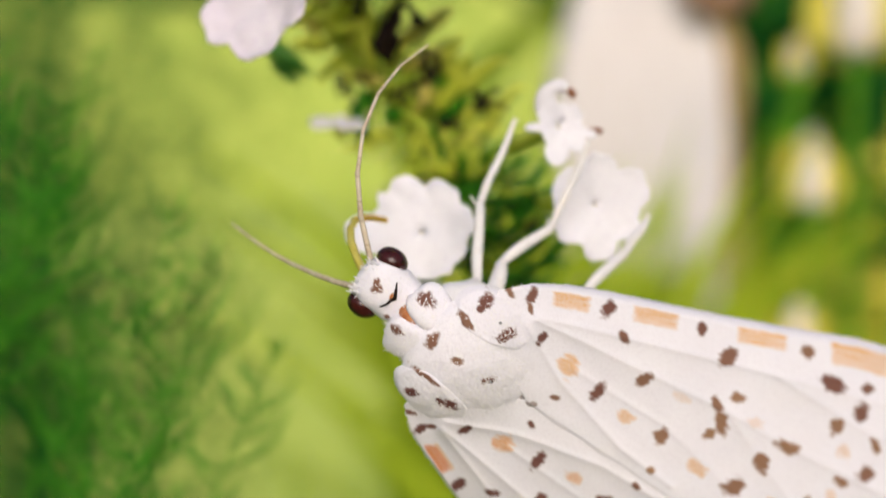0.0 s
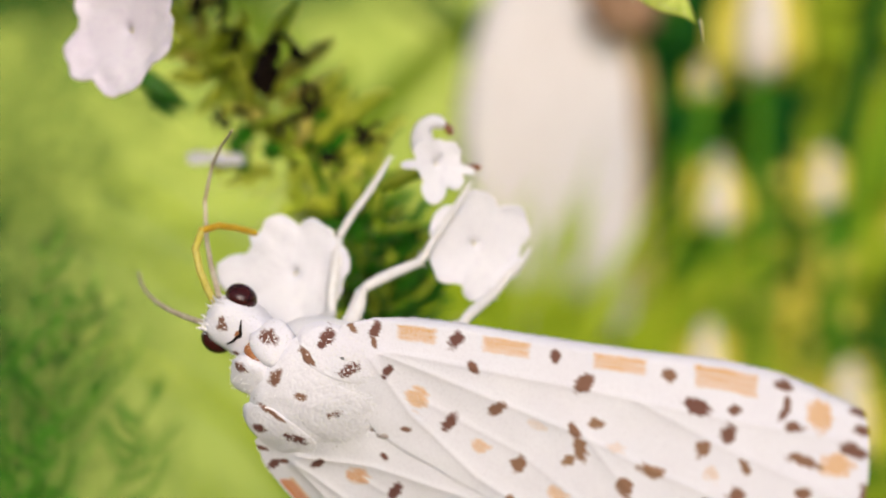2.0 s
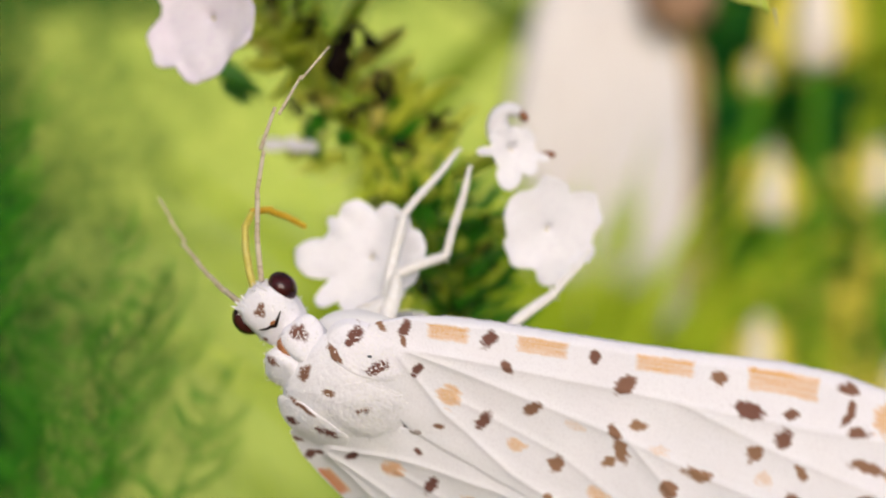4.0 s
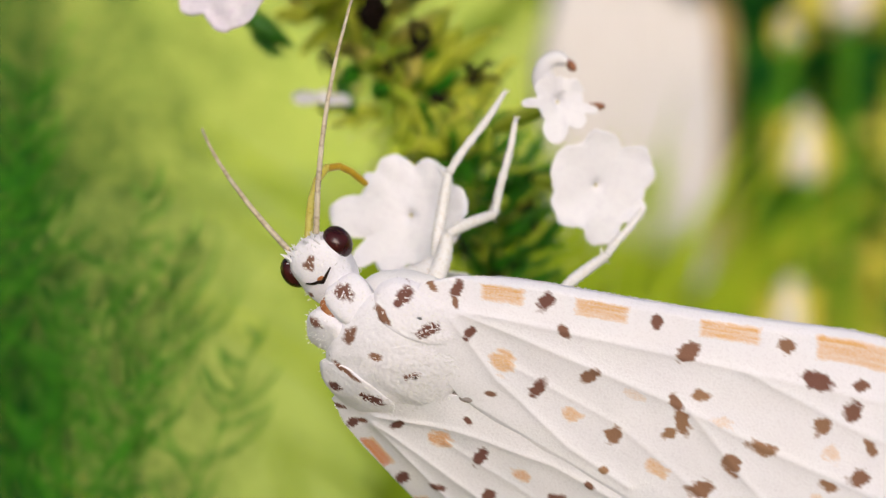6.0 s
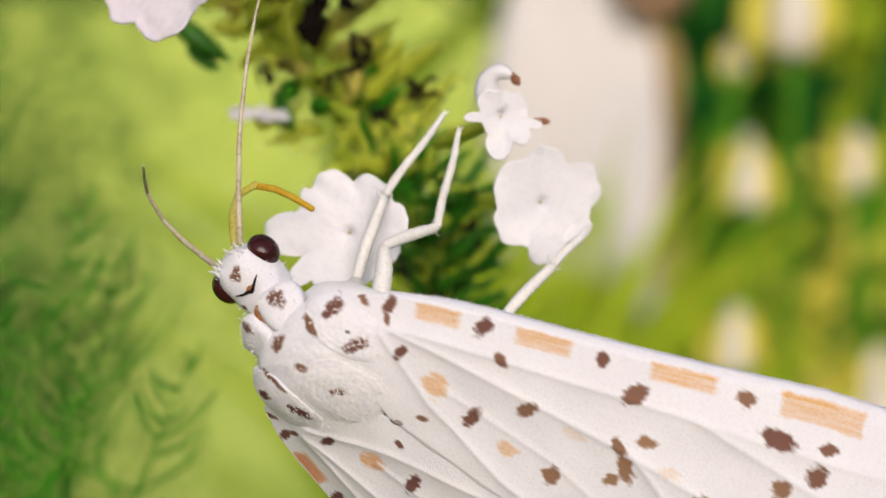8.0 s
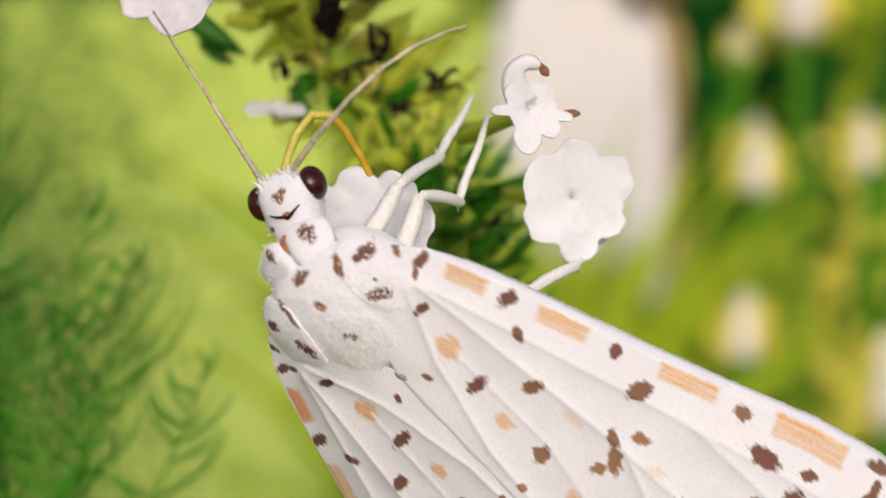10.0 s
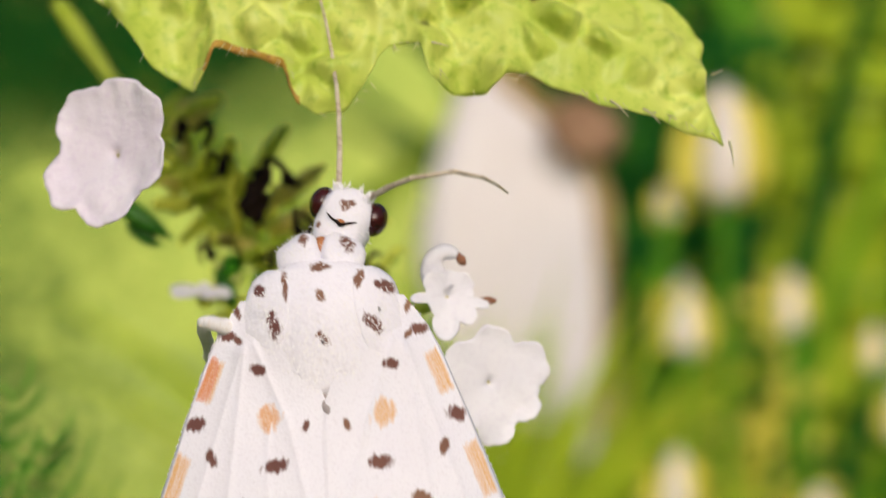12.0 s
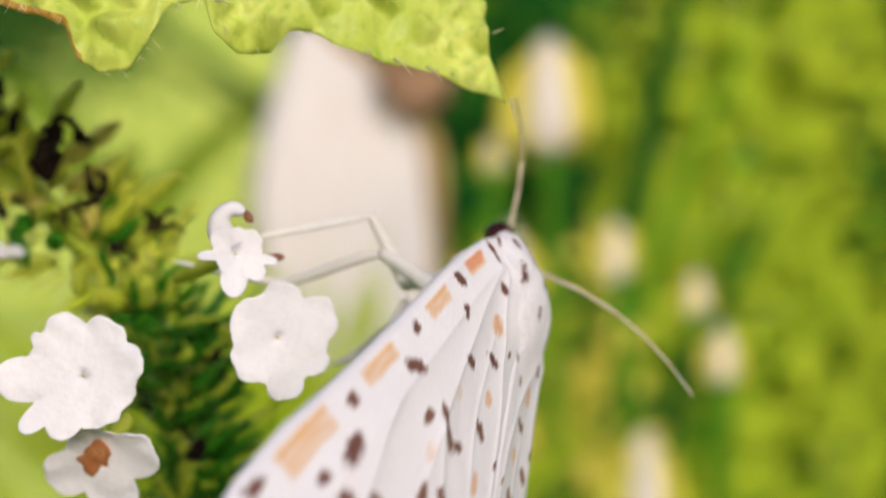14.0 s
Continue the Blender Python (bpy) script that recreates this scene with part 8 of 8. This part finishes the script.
        (0.5, 3.43, 2.68, -5.62, -20.0, 62.9, 29.8),
        (1, 4.38, 2.36, -5.40, -32.0, 57.4, 15.5),
        (1.5, 5.23, 1.97, -5.02, -39.7, 51.1, 5.4),
        (2, 4.92, 2.15, -5.14, -28.0, 69.2, 17.5),
        (2.5, 4.27, 2.94, -5.09, -17.8, 72.9, 27.4),
        (3, 4.14, 1.95, -5.52, -66.0, 74.6, -32.1),
        (3.2, 4.41, 1.42, -5.66, -43.5, 65.1, -7.3),
        (5.3, 5.40, 2.46, -4.55, -42.8, 35.9, -2.8),
        (5.5, 5.71, 1.69, -4.57, -13.6, 67.8, 32.2),
        (6, 5.89, 1.95, -4.36, -15.0, 61.1, 30.9),
        (6.5, 5.95, 2.12, -4.26, -22.5, 56.2, 27.1),
        (7, 5.23, 2.18, -4.95, -13.4, 60.3, 31.4),
        (7.5, 7.38, 1.52, -1.51, -39.1, 27.0, 8.8),
        (7.75, 6.38, 0.95, -1.48, -43.3, -17.1, -27.0),
        (8, 5.40, 0.39, -1.37, -9.6, -53.7, -82.6),
        (8.2, 5.26, 1.37, -1.55, -32.6, -61.1, -55.3),
        (10.3, 6.94, 1.56, -1.59, -72.8, -33.2, -1.0),
        (10.5, 7.04, 1.57, -1.59, -74.4, -28.8, 2.4),
        (11, 7.11, 1.56, -1.17, -83.0, -40.5, 8.6),
        (11.5, 7.04, 2.18, -1.08, -66.0, 37.6, 36.9),
        (12, 7.05, 2.70, -1.60, -67.7, 10.4, 32.3),
        (12.5, 6.71, 2.47, 1.39, -72.4, -21.1, 33.2),
        (12.8, 6.27, 3.07, -0.98, -85.9, -40.5, 60.0),
        (13, 6.59, 2.10, -0.34, -86.4, -49.9, 61.2),
        (13.1, 6.10, 3.70, -0.88, -88.9, -15.5, 65.6),
        (13.3, 6.03, 3.58, 1.42, -83.7, -14.8, 46.9),
        (13.5, 6.07, 4.20, -0.70, -83.9, 13.3, 51.3),
        (13.8, 5.52, 4.55, -1.38, -78.5, 13.1, 74.4),
        (14, 3.58, 4.37, -0.03, -72.8, -3.8, 136.3),
    ],
    "PR0": [
        (0, 2.00, 0.00, -1.20, -34.6, 44.4, -26.9),
        (0.5, 2.00, 0.00, -1.20, -37.3, 60.0, -22.3),
        (1, 2.00, -0.00, -1.20, -36.9, 45.3, -25.0),
        (1.5, 2.00, -0.00, -1.20, -36.1, 31.7, -27.6),
        (2, 2.00, 0.00, -1.20, -33.2, 0.2, -33.0),
        (2.5, 2.00, -0.00, -1.20, -28.2, 9.1, -19.2),
        (3, 2.00, 0.00, -1.20, -38.7, 10.8, -21.5),
        (3.2, 2.00, 0.00, -1.20, -38.8, 12.7, -22.5),
        (5.3, 2.00, 0.00, -1.20, -47.2, 33.0, -36.2),
        (5.5, 2.00, 0.00, -1.20, -47.4, 35.1, -36.9),
        (6, 2.00, 0.00, -1.20, -44.6, 32.9, -32.2),
        (6.5, 2.00, 0.00, -1.20, -46.7, 28.9, -27.5),
        (7, 2.00, 0.00, -1.20, -38.9, 27.0, -18.9),
        (7.5, 2.00, 0.00, -1.20, -45.4, -1.0, -21.2),
        (8, 2.00, -0.00, -1.20, -49.5, 28.6, -27.7),
        (8.2, 2.00, -0.00, -1.20, -50.0, 26.8, -28.8),
        (10.3, 2.00, -0.00, -1.20, -52.5, 9.3, -37.9),
        (10.5, 2.00, -0.00, -1.20, -52.6, 7.8, -38.7),
        (11, 2.00, -0.00, -1.20, -55.0, -20.5, -24.4),
        (11.5, 2.00, -0.00, -1.20, -58.5, 27.0, -29.5),
        (12, 2.00, 0.00, -1.20, -86.2, 76.7, -68.2),
        (12.5, 2.00, -0.00, -1.20, 5.3, 53.0, 31.7),
        (12.8, 2.00, 0.00, -1.20, 14.6, 38.4, 43.8),
        (13, 2.00, 0.00, -1.20, 20.2, 15.4, 54.9),
        (13.1, 2.00, 0.00, -1.20, 24.8, 31.8, 66.3),
        (13.3, 2.00, 0.00, -1.20, 49.6, 33.0, 110.9),
        (13.5, 2.00, 0.00, -1.20, 56.5, 72.5, 119.0),
        (13.8, 2.00, 0.00, -1.20, -60.8, 53.2, -3.4),
        (14, 2.00, 0.00, -1.20, -67.1, 31.4, -12.5),
    ],
    "PR1": [
        (0, 2.41, -0.21, -1.65, -46.5, 53.2, -34.1),
        (0.5, 2.30, -0.12, -1.76, -57.4, 69.0, -36.0),
        (1, 2.41, -0.19, -1.66, -52.0, 54.1, -33.0),
        (1.5, 2.48, -0.26, -1.54, -49.2, 39.4, -33.1),
        (2, 2.54, -0.35, -1.20, -46.1, 4.6, -36.6),
        (2.5, 2.60, -0.20, -1.30, -39.6, 13.5, -22.8),
        (3, 2.59, -0.23, -1.32, -48.5, 13.6, -25.2),
        (3.2, 2.58, -0.24, -1.34, -49.0, 15.8, -26.3),
        (5.3, 2.43, -0.32, -1.55, -60.1, 38.6, -39.4),
        (5.5, 2.42, -0.31, -1.57, -60.6, 41.0, -39.7),
        (6, 2.46, -0.29, -1.55, -57.7, 39.2, -35.7),
        (6.5, 2.50, -0.26, -1.51, -59.8, 35.1, -32.2),
        (7, 2.55, -0.19, -1.49, -52.2, 30.6, -23.0),
        (7.5, 2.60, -0.23, -1.19, -57.4, -0.0, -24.7),
        (8, 2.50, -0.26, -1.51, -62.9, 35.0, -33.3),
        (8.2, 2.50, -0.28, -1.49, -63.5, 33.0, -34.5),
        (10.3, 2.50, -0.39, -1.30, -66.8, 11.4, -43.6),
        (10.5, 2.50, -0.40, -1.29, -66.9, 9.6, -44.3),
        (11, 2.55, -0.25, -0.97, -68.4, -20.2, -28.5),
        (11.5, 2.49, -0.28, -1.49, -75.5, 35.7, -37.9),
        (12, 2.05, -0.14, -1.82, -127.9, 82.6, -99.6),
        (12.5, 2.32, 0.20, -1.71, 26.4, 61.8, 59.5),
        (12.8, 2.36, 0.35, -1.60, 32.5, 42.7, 65.2),
        (13, 2.35, 0.51, -1.37, 30.0, 20.5, 58.6),
        (13.1, 2.22, 0.50, -1.54, 34.1, 40.9, 66.7),
        (13.3, 1.81, 0.51, -1.55, 65.5, 40.3, 113.3),
        (13.5, 1.90, 0.17, -1.81, 73.2, 78.8, 121.8),
        (13.8, 2.38, -0.02, -1.72, -52.7, 58.3, -6.7),
        (14, 2.54, -0.12, -1.53, -57.5, 34.0, -13.1),
    ],
    "PR2": [
        (0, 2.73, -0.43, -2.16, -156.1, 64.3, -50.8),
        (0.5, 2.48, -0.26, -2.36, 154.2, 76.8, -89.4),
        (1, 2.73, -0.39, -2.18, -174.2, 67.3, -59.7),
        (1.5, 2.90, -0.52, -1.95, -161.5, 53.5, -48.8),
        (2, 3.05, -0.73, -1.26, -154.2, 14.0, -44.3),
        (2.5, 3.18, -0.45, -1.45, -145.6, 23.3, -31.9),
        (3, 3.15, -0.49, -1.47, -150.6, 20.0, -34.3),
        (3.2, 3.13, -0.52, -1.52, -151.7, 22.4, -35.2),
        (5.3, 2.83, -0.64, -1.95, -166.9, 47.5, -45.9),
        (5.5, 2.79, -0.63, -1.99, -167.3, 50.2, -45.6),
        (6, 2.86, -0.58, -1.96, -165.1, 49.4, -43.5),
        (6.5, 2.94, -0.54, -1.88, -168.4, 46.1, -42.9),
        (7, 3.05, -0.40, -1.82, -161.1, 37.7, -32.2),
        (7.5, 3.18, -0.50, -1.19, -163.0, 1.9, -31.5),
        (8, 2.94, -0.55, -1.87, -174.0, 47.2, -48.3),
        (8.2, 2.95, -0.58, -1.84, -175.1, 45.0, -49.8),
        (10.3, 2.95, -0.83, -1.43, 179.8, 16.8, -59.3),
        (10.5, 2.95, -0.84, -1.40, 179.8, 14.0, -59.9),
        (11, 3.08, -0.54, -0.76, -178.9, -18.8, -39.4),
        (11.5, 2.92, -0.60, -1.87, 150.8, 55.2, -78.6),
        (12, 2.05, -0.22, -2.46, 68.0, 81.7, -169.3),
        (12.5, 2.48, 0.46, -2.28, -11.3, 59.0, 113.4),
        (12.8, 2.56, 0.78, -2.04, -14.4, 39.3, 105.6),
        (13, 2.66, 1.02, -1.60, -34.0, 34.3, 70.6),
        (13.1, 2.41, 0.94, -1.96, -35.9, 58.7, 68.1),
        (13.3, 1.62, 0.96, -1.97, 8.2, 54.0, 119.9),
        (13.5, 1.84, 0.27, -2.45, 39.0, 87.6, 151.2),
        (13.8, 2.72, -0.06, -2.26, -131.7, 69.5, -19.7),
        (14, 3.05, -0.24, -1.89, -127.6, 40.7, -14.8),
    ],
    "PR3": [
        (0, 2.90, -0.64, -2.75, 105.3, 72.0, -93.8),
        (0.5, 2.49, -0.40, -2.98, 36.5, 63.9, -149.6),
        (1, 2.86, -0.61, -2.77, 53.4, 66.0, -134.3),
        (1.5, 3.15, -0.81, -2.46, 77.7, 65.6, -111.5),
        (2, 3.50, -1.17, -1.41, 114.0, 38.0, -71.6),
        (2.5, 3.68, -0.77, -1.71, 116.0, 48.1, -74.8),
        (3, 3.65, -0.84, -1.69, 123.3, 38.3, -79.9),
        (3.2, 3.62, -0.86, -1.76, 123.3, 40.1, -76.9),
        (5.3, 3.12, -0.95, -2.42, 114.6, 61.4, -64.6),
        (5.5, 3.08, -0.92, -2.49, 115.0, 64.3, -62.6),
        (6, 3.17, -0.86, -2.45, 109.5, 65.2, -69.5),
        (6.5, 3.27, -0.85, -2.35, 97.9, 61.6, -80.0),
        (7, 3.49, -0.67, -2.21, 99.3, 51.6, -71.4),
        (7.5, 3.73, -0.83, -1.21, 115.1, 7.8, -54.9),
        (8, 3.23, -0.88, -2.35, 78.0, 59.5, -105.5),
        (8.2, 3.24, -0.93, -2.29, 75.2, 57.1, -108.7),
        (10.3, 3.27, -1.36, -1.62, 67.6, 23.3, -118.9),
        (10.5, 3.27, -1.38, -1.55, 68.0, 19.7, -118.0),
        (11, 3.55, -0.92, -0.55, 81.0, -6.4, -85.3),
        (11.25, 3.40, -1.01, -1.51, 64.4, 25.3, -114.7),
        (11.5, 2.99, -0.96, -2.39, 29.0, 35.3, -163.1),
        (12, 1.95, -0.23, -3.10, 2.7, 74.0, 163.3),
        (12.5, 2.35, 0.77, -2.84, -19.2, 42.3, 142.8),
        (12.8, 2.43, 1.26, -2.44, -18.9, 24.8, 137.0),
        (13, 2.85, 1.52, -1.96, -4.9, 56.0, 154.3),
        (13.1, 2.54, 1.26, -2.51, -0.1, 88.2, 159.2),
        (13.3, 1.42, 1.28, -2.48, 8.4, 76.8, 167.6),
        (13.5, 1.81, 0.29, -3.08, 127.1, 78.8, -72.5),
        (13.8, 2.93, -0.14, -2.87, 43.4, 19.8, -164.1),
        (14, 3.52, -0.36, -2.31, 39.9, 62.1, -169.1),
    ],
    "PR4": [
        (0, 2.90, -0.84, -3.36, 56.6, 66.5, -140.2),
        (0.5, 2.24, -0.55, -3.56, 18.3, 45.2, -164.7),
        (1, 2.67, -0.79, -3.35, 21.5, 46.5, -163.5),
        (1.5, 3.06, -1.06, -3.05, 26.0, 48.7, -161.0),
        (2, 3.66, -1.65, -1.80, 41.9, 49.8, -141.0),
        (2.5, 3.79, -1.17, -2.19, 36.1, 39.3, -151.1),
        (3, 3.74, -1.33, -2.09, 55.8, 25.6, -153.4),
        (3.2, 3.73, -1.34, -2.17, 54.8, 28.4, -151.4),
        (5.3, 3.26, -1.23, -2.99, 47.0, 69.0, -128.9),
        (5.5, 3.22, -1.17, -3.06, 44.2, 73.1, -129.5),
        (6, 3.26, -1.11, -3.03, 31.2, 66.3, -144.2),
        (6.5, 3.32, -1.14, -2.91, 31.3, 55.5, -144.4),
        (7, 3.61, -1.05, -2.71, 20.3, 34.8, -143.8),
        (7.5, 4.09, -1.36, -1.29, 52.5, 15.3, -111.8),
        (8, 3.14, -1.19, -2.91, 26.0, 42.5, -156.8),
        (8.2, 3.13, -1.26, -2.84, 24.7, 39.0, -158.6),
        (10.3, 2.99, -1.87, -1.87, 20.8, 12.8, -165.3),
        (10.5, 2.98, -1.91, -1.77, 20.9, 11.0, -164.5),
        (11, 3.60, -1.56, -0.48, 35.0, 12.5, -137.9),
        (11.5, 2.48, -1.12, -2.77, 7.7, 23.1, -174.3),
        (12, 1.78, -0.18, -3.72, -14.4, 65.4, 154.5),
        (12.5, 1.98, 1.06, -3.27, -19.1, 30.6, 152.8),
        (12.8, 2.00, 1.66, -2.71, -16.3, 14.2, 150.8),
        (13, 2.52, 1.68, -2.49, 7.0, 30.0, -156.8),
        (13.1, 2.52, 1.26, -3.15, 36.0, 60.2, -117.8),
        (13.3, 1.28, 1.32, -3.12, 53.1, 59.8, -98.3),
        (13.5, 1.85, 0.17, -3.72, 79.5, 61.6, -68.1),
        (13.8, 2.35, -0.30, -3.08, 137.6, 29.2, 5.6),
        (13.867, 2.64, -0.35, -3.02, 174.1, 33.2, 70.3),
        (13.933, 2.93, -0.38, -2.95, -165.4, 8.4, 123.2),
        (14, 3.23, -0.42, -2.88, -171.5, -22.2, 169.3),
    ],
    "PR5": [
        (0, 2.69, -1.00, -3.95, 38.8, 56.7, -159.0),
        (0.5, 1.81, -0.67, -4.02, 13.3, 31.9, -170.0),
        (1, 2.25, -0.92, -3.83, 14.3, 33.3, -171.6),
        (1.5, 2.66, -1.20, -3.53, 15.6, 35.6, -172.9),
        (2, 3.34, -1.91, -2.29, 18.2, 41.6, -167.6),
        (2.5, 3.36, -1.42, -2.59, 20.3, 30.5, -163.8),
        (3, 3.23, -1.59, -2.37, 39.8, 17.5, -166.3),
        (3.2, 3.23, -1.61, -2.48, 38.4, 18.9, -165.8),
        (5.3, 3.11, -1.40, -3.59, 11.8, 54.0, -172.0),
        (5.5, 3.09, -1.31, -3.68, 5.6, 58.5, -176.3),
        (6, 3.05, -1.27, -3.62, 8.2, 49.5, -174.0),
        (6.5, 3.03, -1.35, -3.44, 16.1, 40.7, -165.8),
        (7, 3.18, -1.37, -3.09, 6.0, 17.6, -161.9),
        (7.5, 3.87, -1.94, -1.46, 27.2, 13.1, -146.9),
        (8, 2.71, -1.38, -3.34, 17.3, 29.8, -169.6),
        (8.2, 2.66, -1.44, -3.24, 16.7, 27.3, -170.6),
        (10.3, 2.38, -2.03, -2.01, 14.4, 8.9, -175.5),
        (10.5, 2.37, -2.08, -1.89, 14.3, 7.5, -175.4),
        (11, 3.14, -1.98, -0.61, 25.1, 17.6, -158.7),
        (11.5, 1.89, -1.18, -3.02, 7.7, 17.0, -179.0),
        (12, 1.53, -0.07, -4.30, -11.6, 57.3, 150.4),
        (12.5, 1.49, 1.31, -3.59, -9.8, 23.4, 157.5),
        (12.8, 1.46, 1.96, -2.87, -6.4, 8.3, 157.4),
        (13, 2.01, 1.46, -2.82, 10.6, 23.1, -151.0),
        (13.1, 2.37, 0.98, -3.71, 30.6, 44.7, -116.6),
        (13.3, 1.24, 1.00, -3.67, 50.5, 41.4, -87.7),
        (13.5, 1.96, -0.12, -4.28, 64.6, 43.5, -66.8),
        (13.65, 2.44, -0.18, -3.84, 23.8, 35.5, -127.5),
        (13.8, 2.91, -0.25, -3.40, 8.7, 6.5, -166.9),
        (14, 2.64, -0.31, -2.64, 8.6, -6.6, 172.0),
    ],
    "PR6": [
        (0, 2.37, -1.12, -4.48, 31.9, 48.7, -166.8),
        (0.5, 1.26, -0.76, -4.36, 11.7, 23.5, -172.4),
        (1, 1.71, -1.00, -4.18, 12.0, 25.7, -175.2),
        (1.5, 2.14, -1.27, -3.91, 12.4, 28.5, -177.6),
        (2, 2.87, -2.01, -2.72, 12.1, 37.0, -175.9),
        (2.5, 2.82, -1.57, -2.92, 15.0, 26.1, -168.8),
        (3, 2.63, -1.74, -2.55, 34.2, 14.1, -170.9),
        (3.2, 2.64, -1.75, -2.69, 32.9, 15.0, -170.8),
        (5.3, 2.74, -1.46, -4.11, 6.9, 41.3, 176.4),
        (5.5, 2.75, -1.33, -4.22, 1.4, 45.1, 172.3),
        (6, 2.63, -1.31, -4.11, 5.7, 38.3, 177.7),
        (6.5, 2.56, -1.48, -3.86, 14.1, 32.2, -173.0),
        (7, 2.60, -1.55, -3.28, 4.3, 11.0, -167.5),
        (7.5, 3.34, -2.28, -1.61, 22.0, 11.1, -158.7),
        (8, 2.16, -1.48, -3.66, 16.6, 23.3, -174.5),
        (8.2, 2.10, -1.54, -3.54, 16.2, 21.4, -175.4),
        (10.3, 1.75, -2.08, -2.11, 14.2, 7.1, -180.0),
        (10.5, 1.74, -2.13, -1.97, 14.2, 5.9, 179.9),
        (11, 2.57, -2.20, -0.80, 23.6, 18.9, -166.3),
        (11.5, 1.28, -1.18, -3.20, 9.8, 13.9, 178.9),
        (12, 1.23, 0.10, -4.85, -7.7, 50.3, 148.0),
        (12.5, 0.93, 1.53, -3.85, -3.4, 18.7, 160.3),
        (12.8, 0.87, 2.21, -2.96, 0.2, 4.7, 161.3),
        (13, 1.49, 1.17, -3.07, 13.3, 19.3, -148.1),
        (13.1, 2.17, 0.58, -4.16, 28.9, 36.6, -116.1),
        (13.3, 1.25, 0.51, -4.09, 47.0, 32.0, -84.6),
        (13.5, 2.15, -0.54, -4.73, 56.3, 29.0, -66.3),
        (13.65, 2.22, -0.47, -4.09, 30.3, 23.0, -121.8),
        (13.8, 2.29, -0.39, -3.47, 19.9, 1.2, -168.0),
        (14, 2.01, -0.22, -2.57, 21.9, -11.6, 171.3),
    ],
}


def motions():
    walk(MOTH, [(t, pose(x * MM, y * MM, z * MM, rx, ry, rz)) for t, x, y, z, rx, ry, rz in MOTH_ROWS])
    walk(HEAD, [(t, pose(2.64 * MM, -0.22 * MM, -0.79 * MM, rx, ry, rz)) for t, rx, ry, rz in HEAD_ROWS])
    for key, rows in JOINT_ROWS.items():
        walk(JOINTED[key], [(t, pose(x * MM, y * MM, z * MM, rx, ry, rz)) for t, x, y, z, rx, ry, rz in rows])


motions()
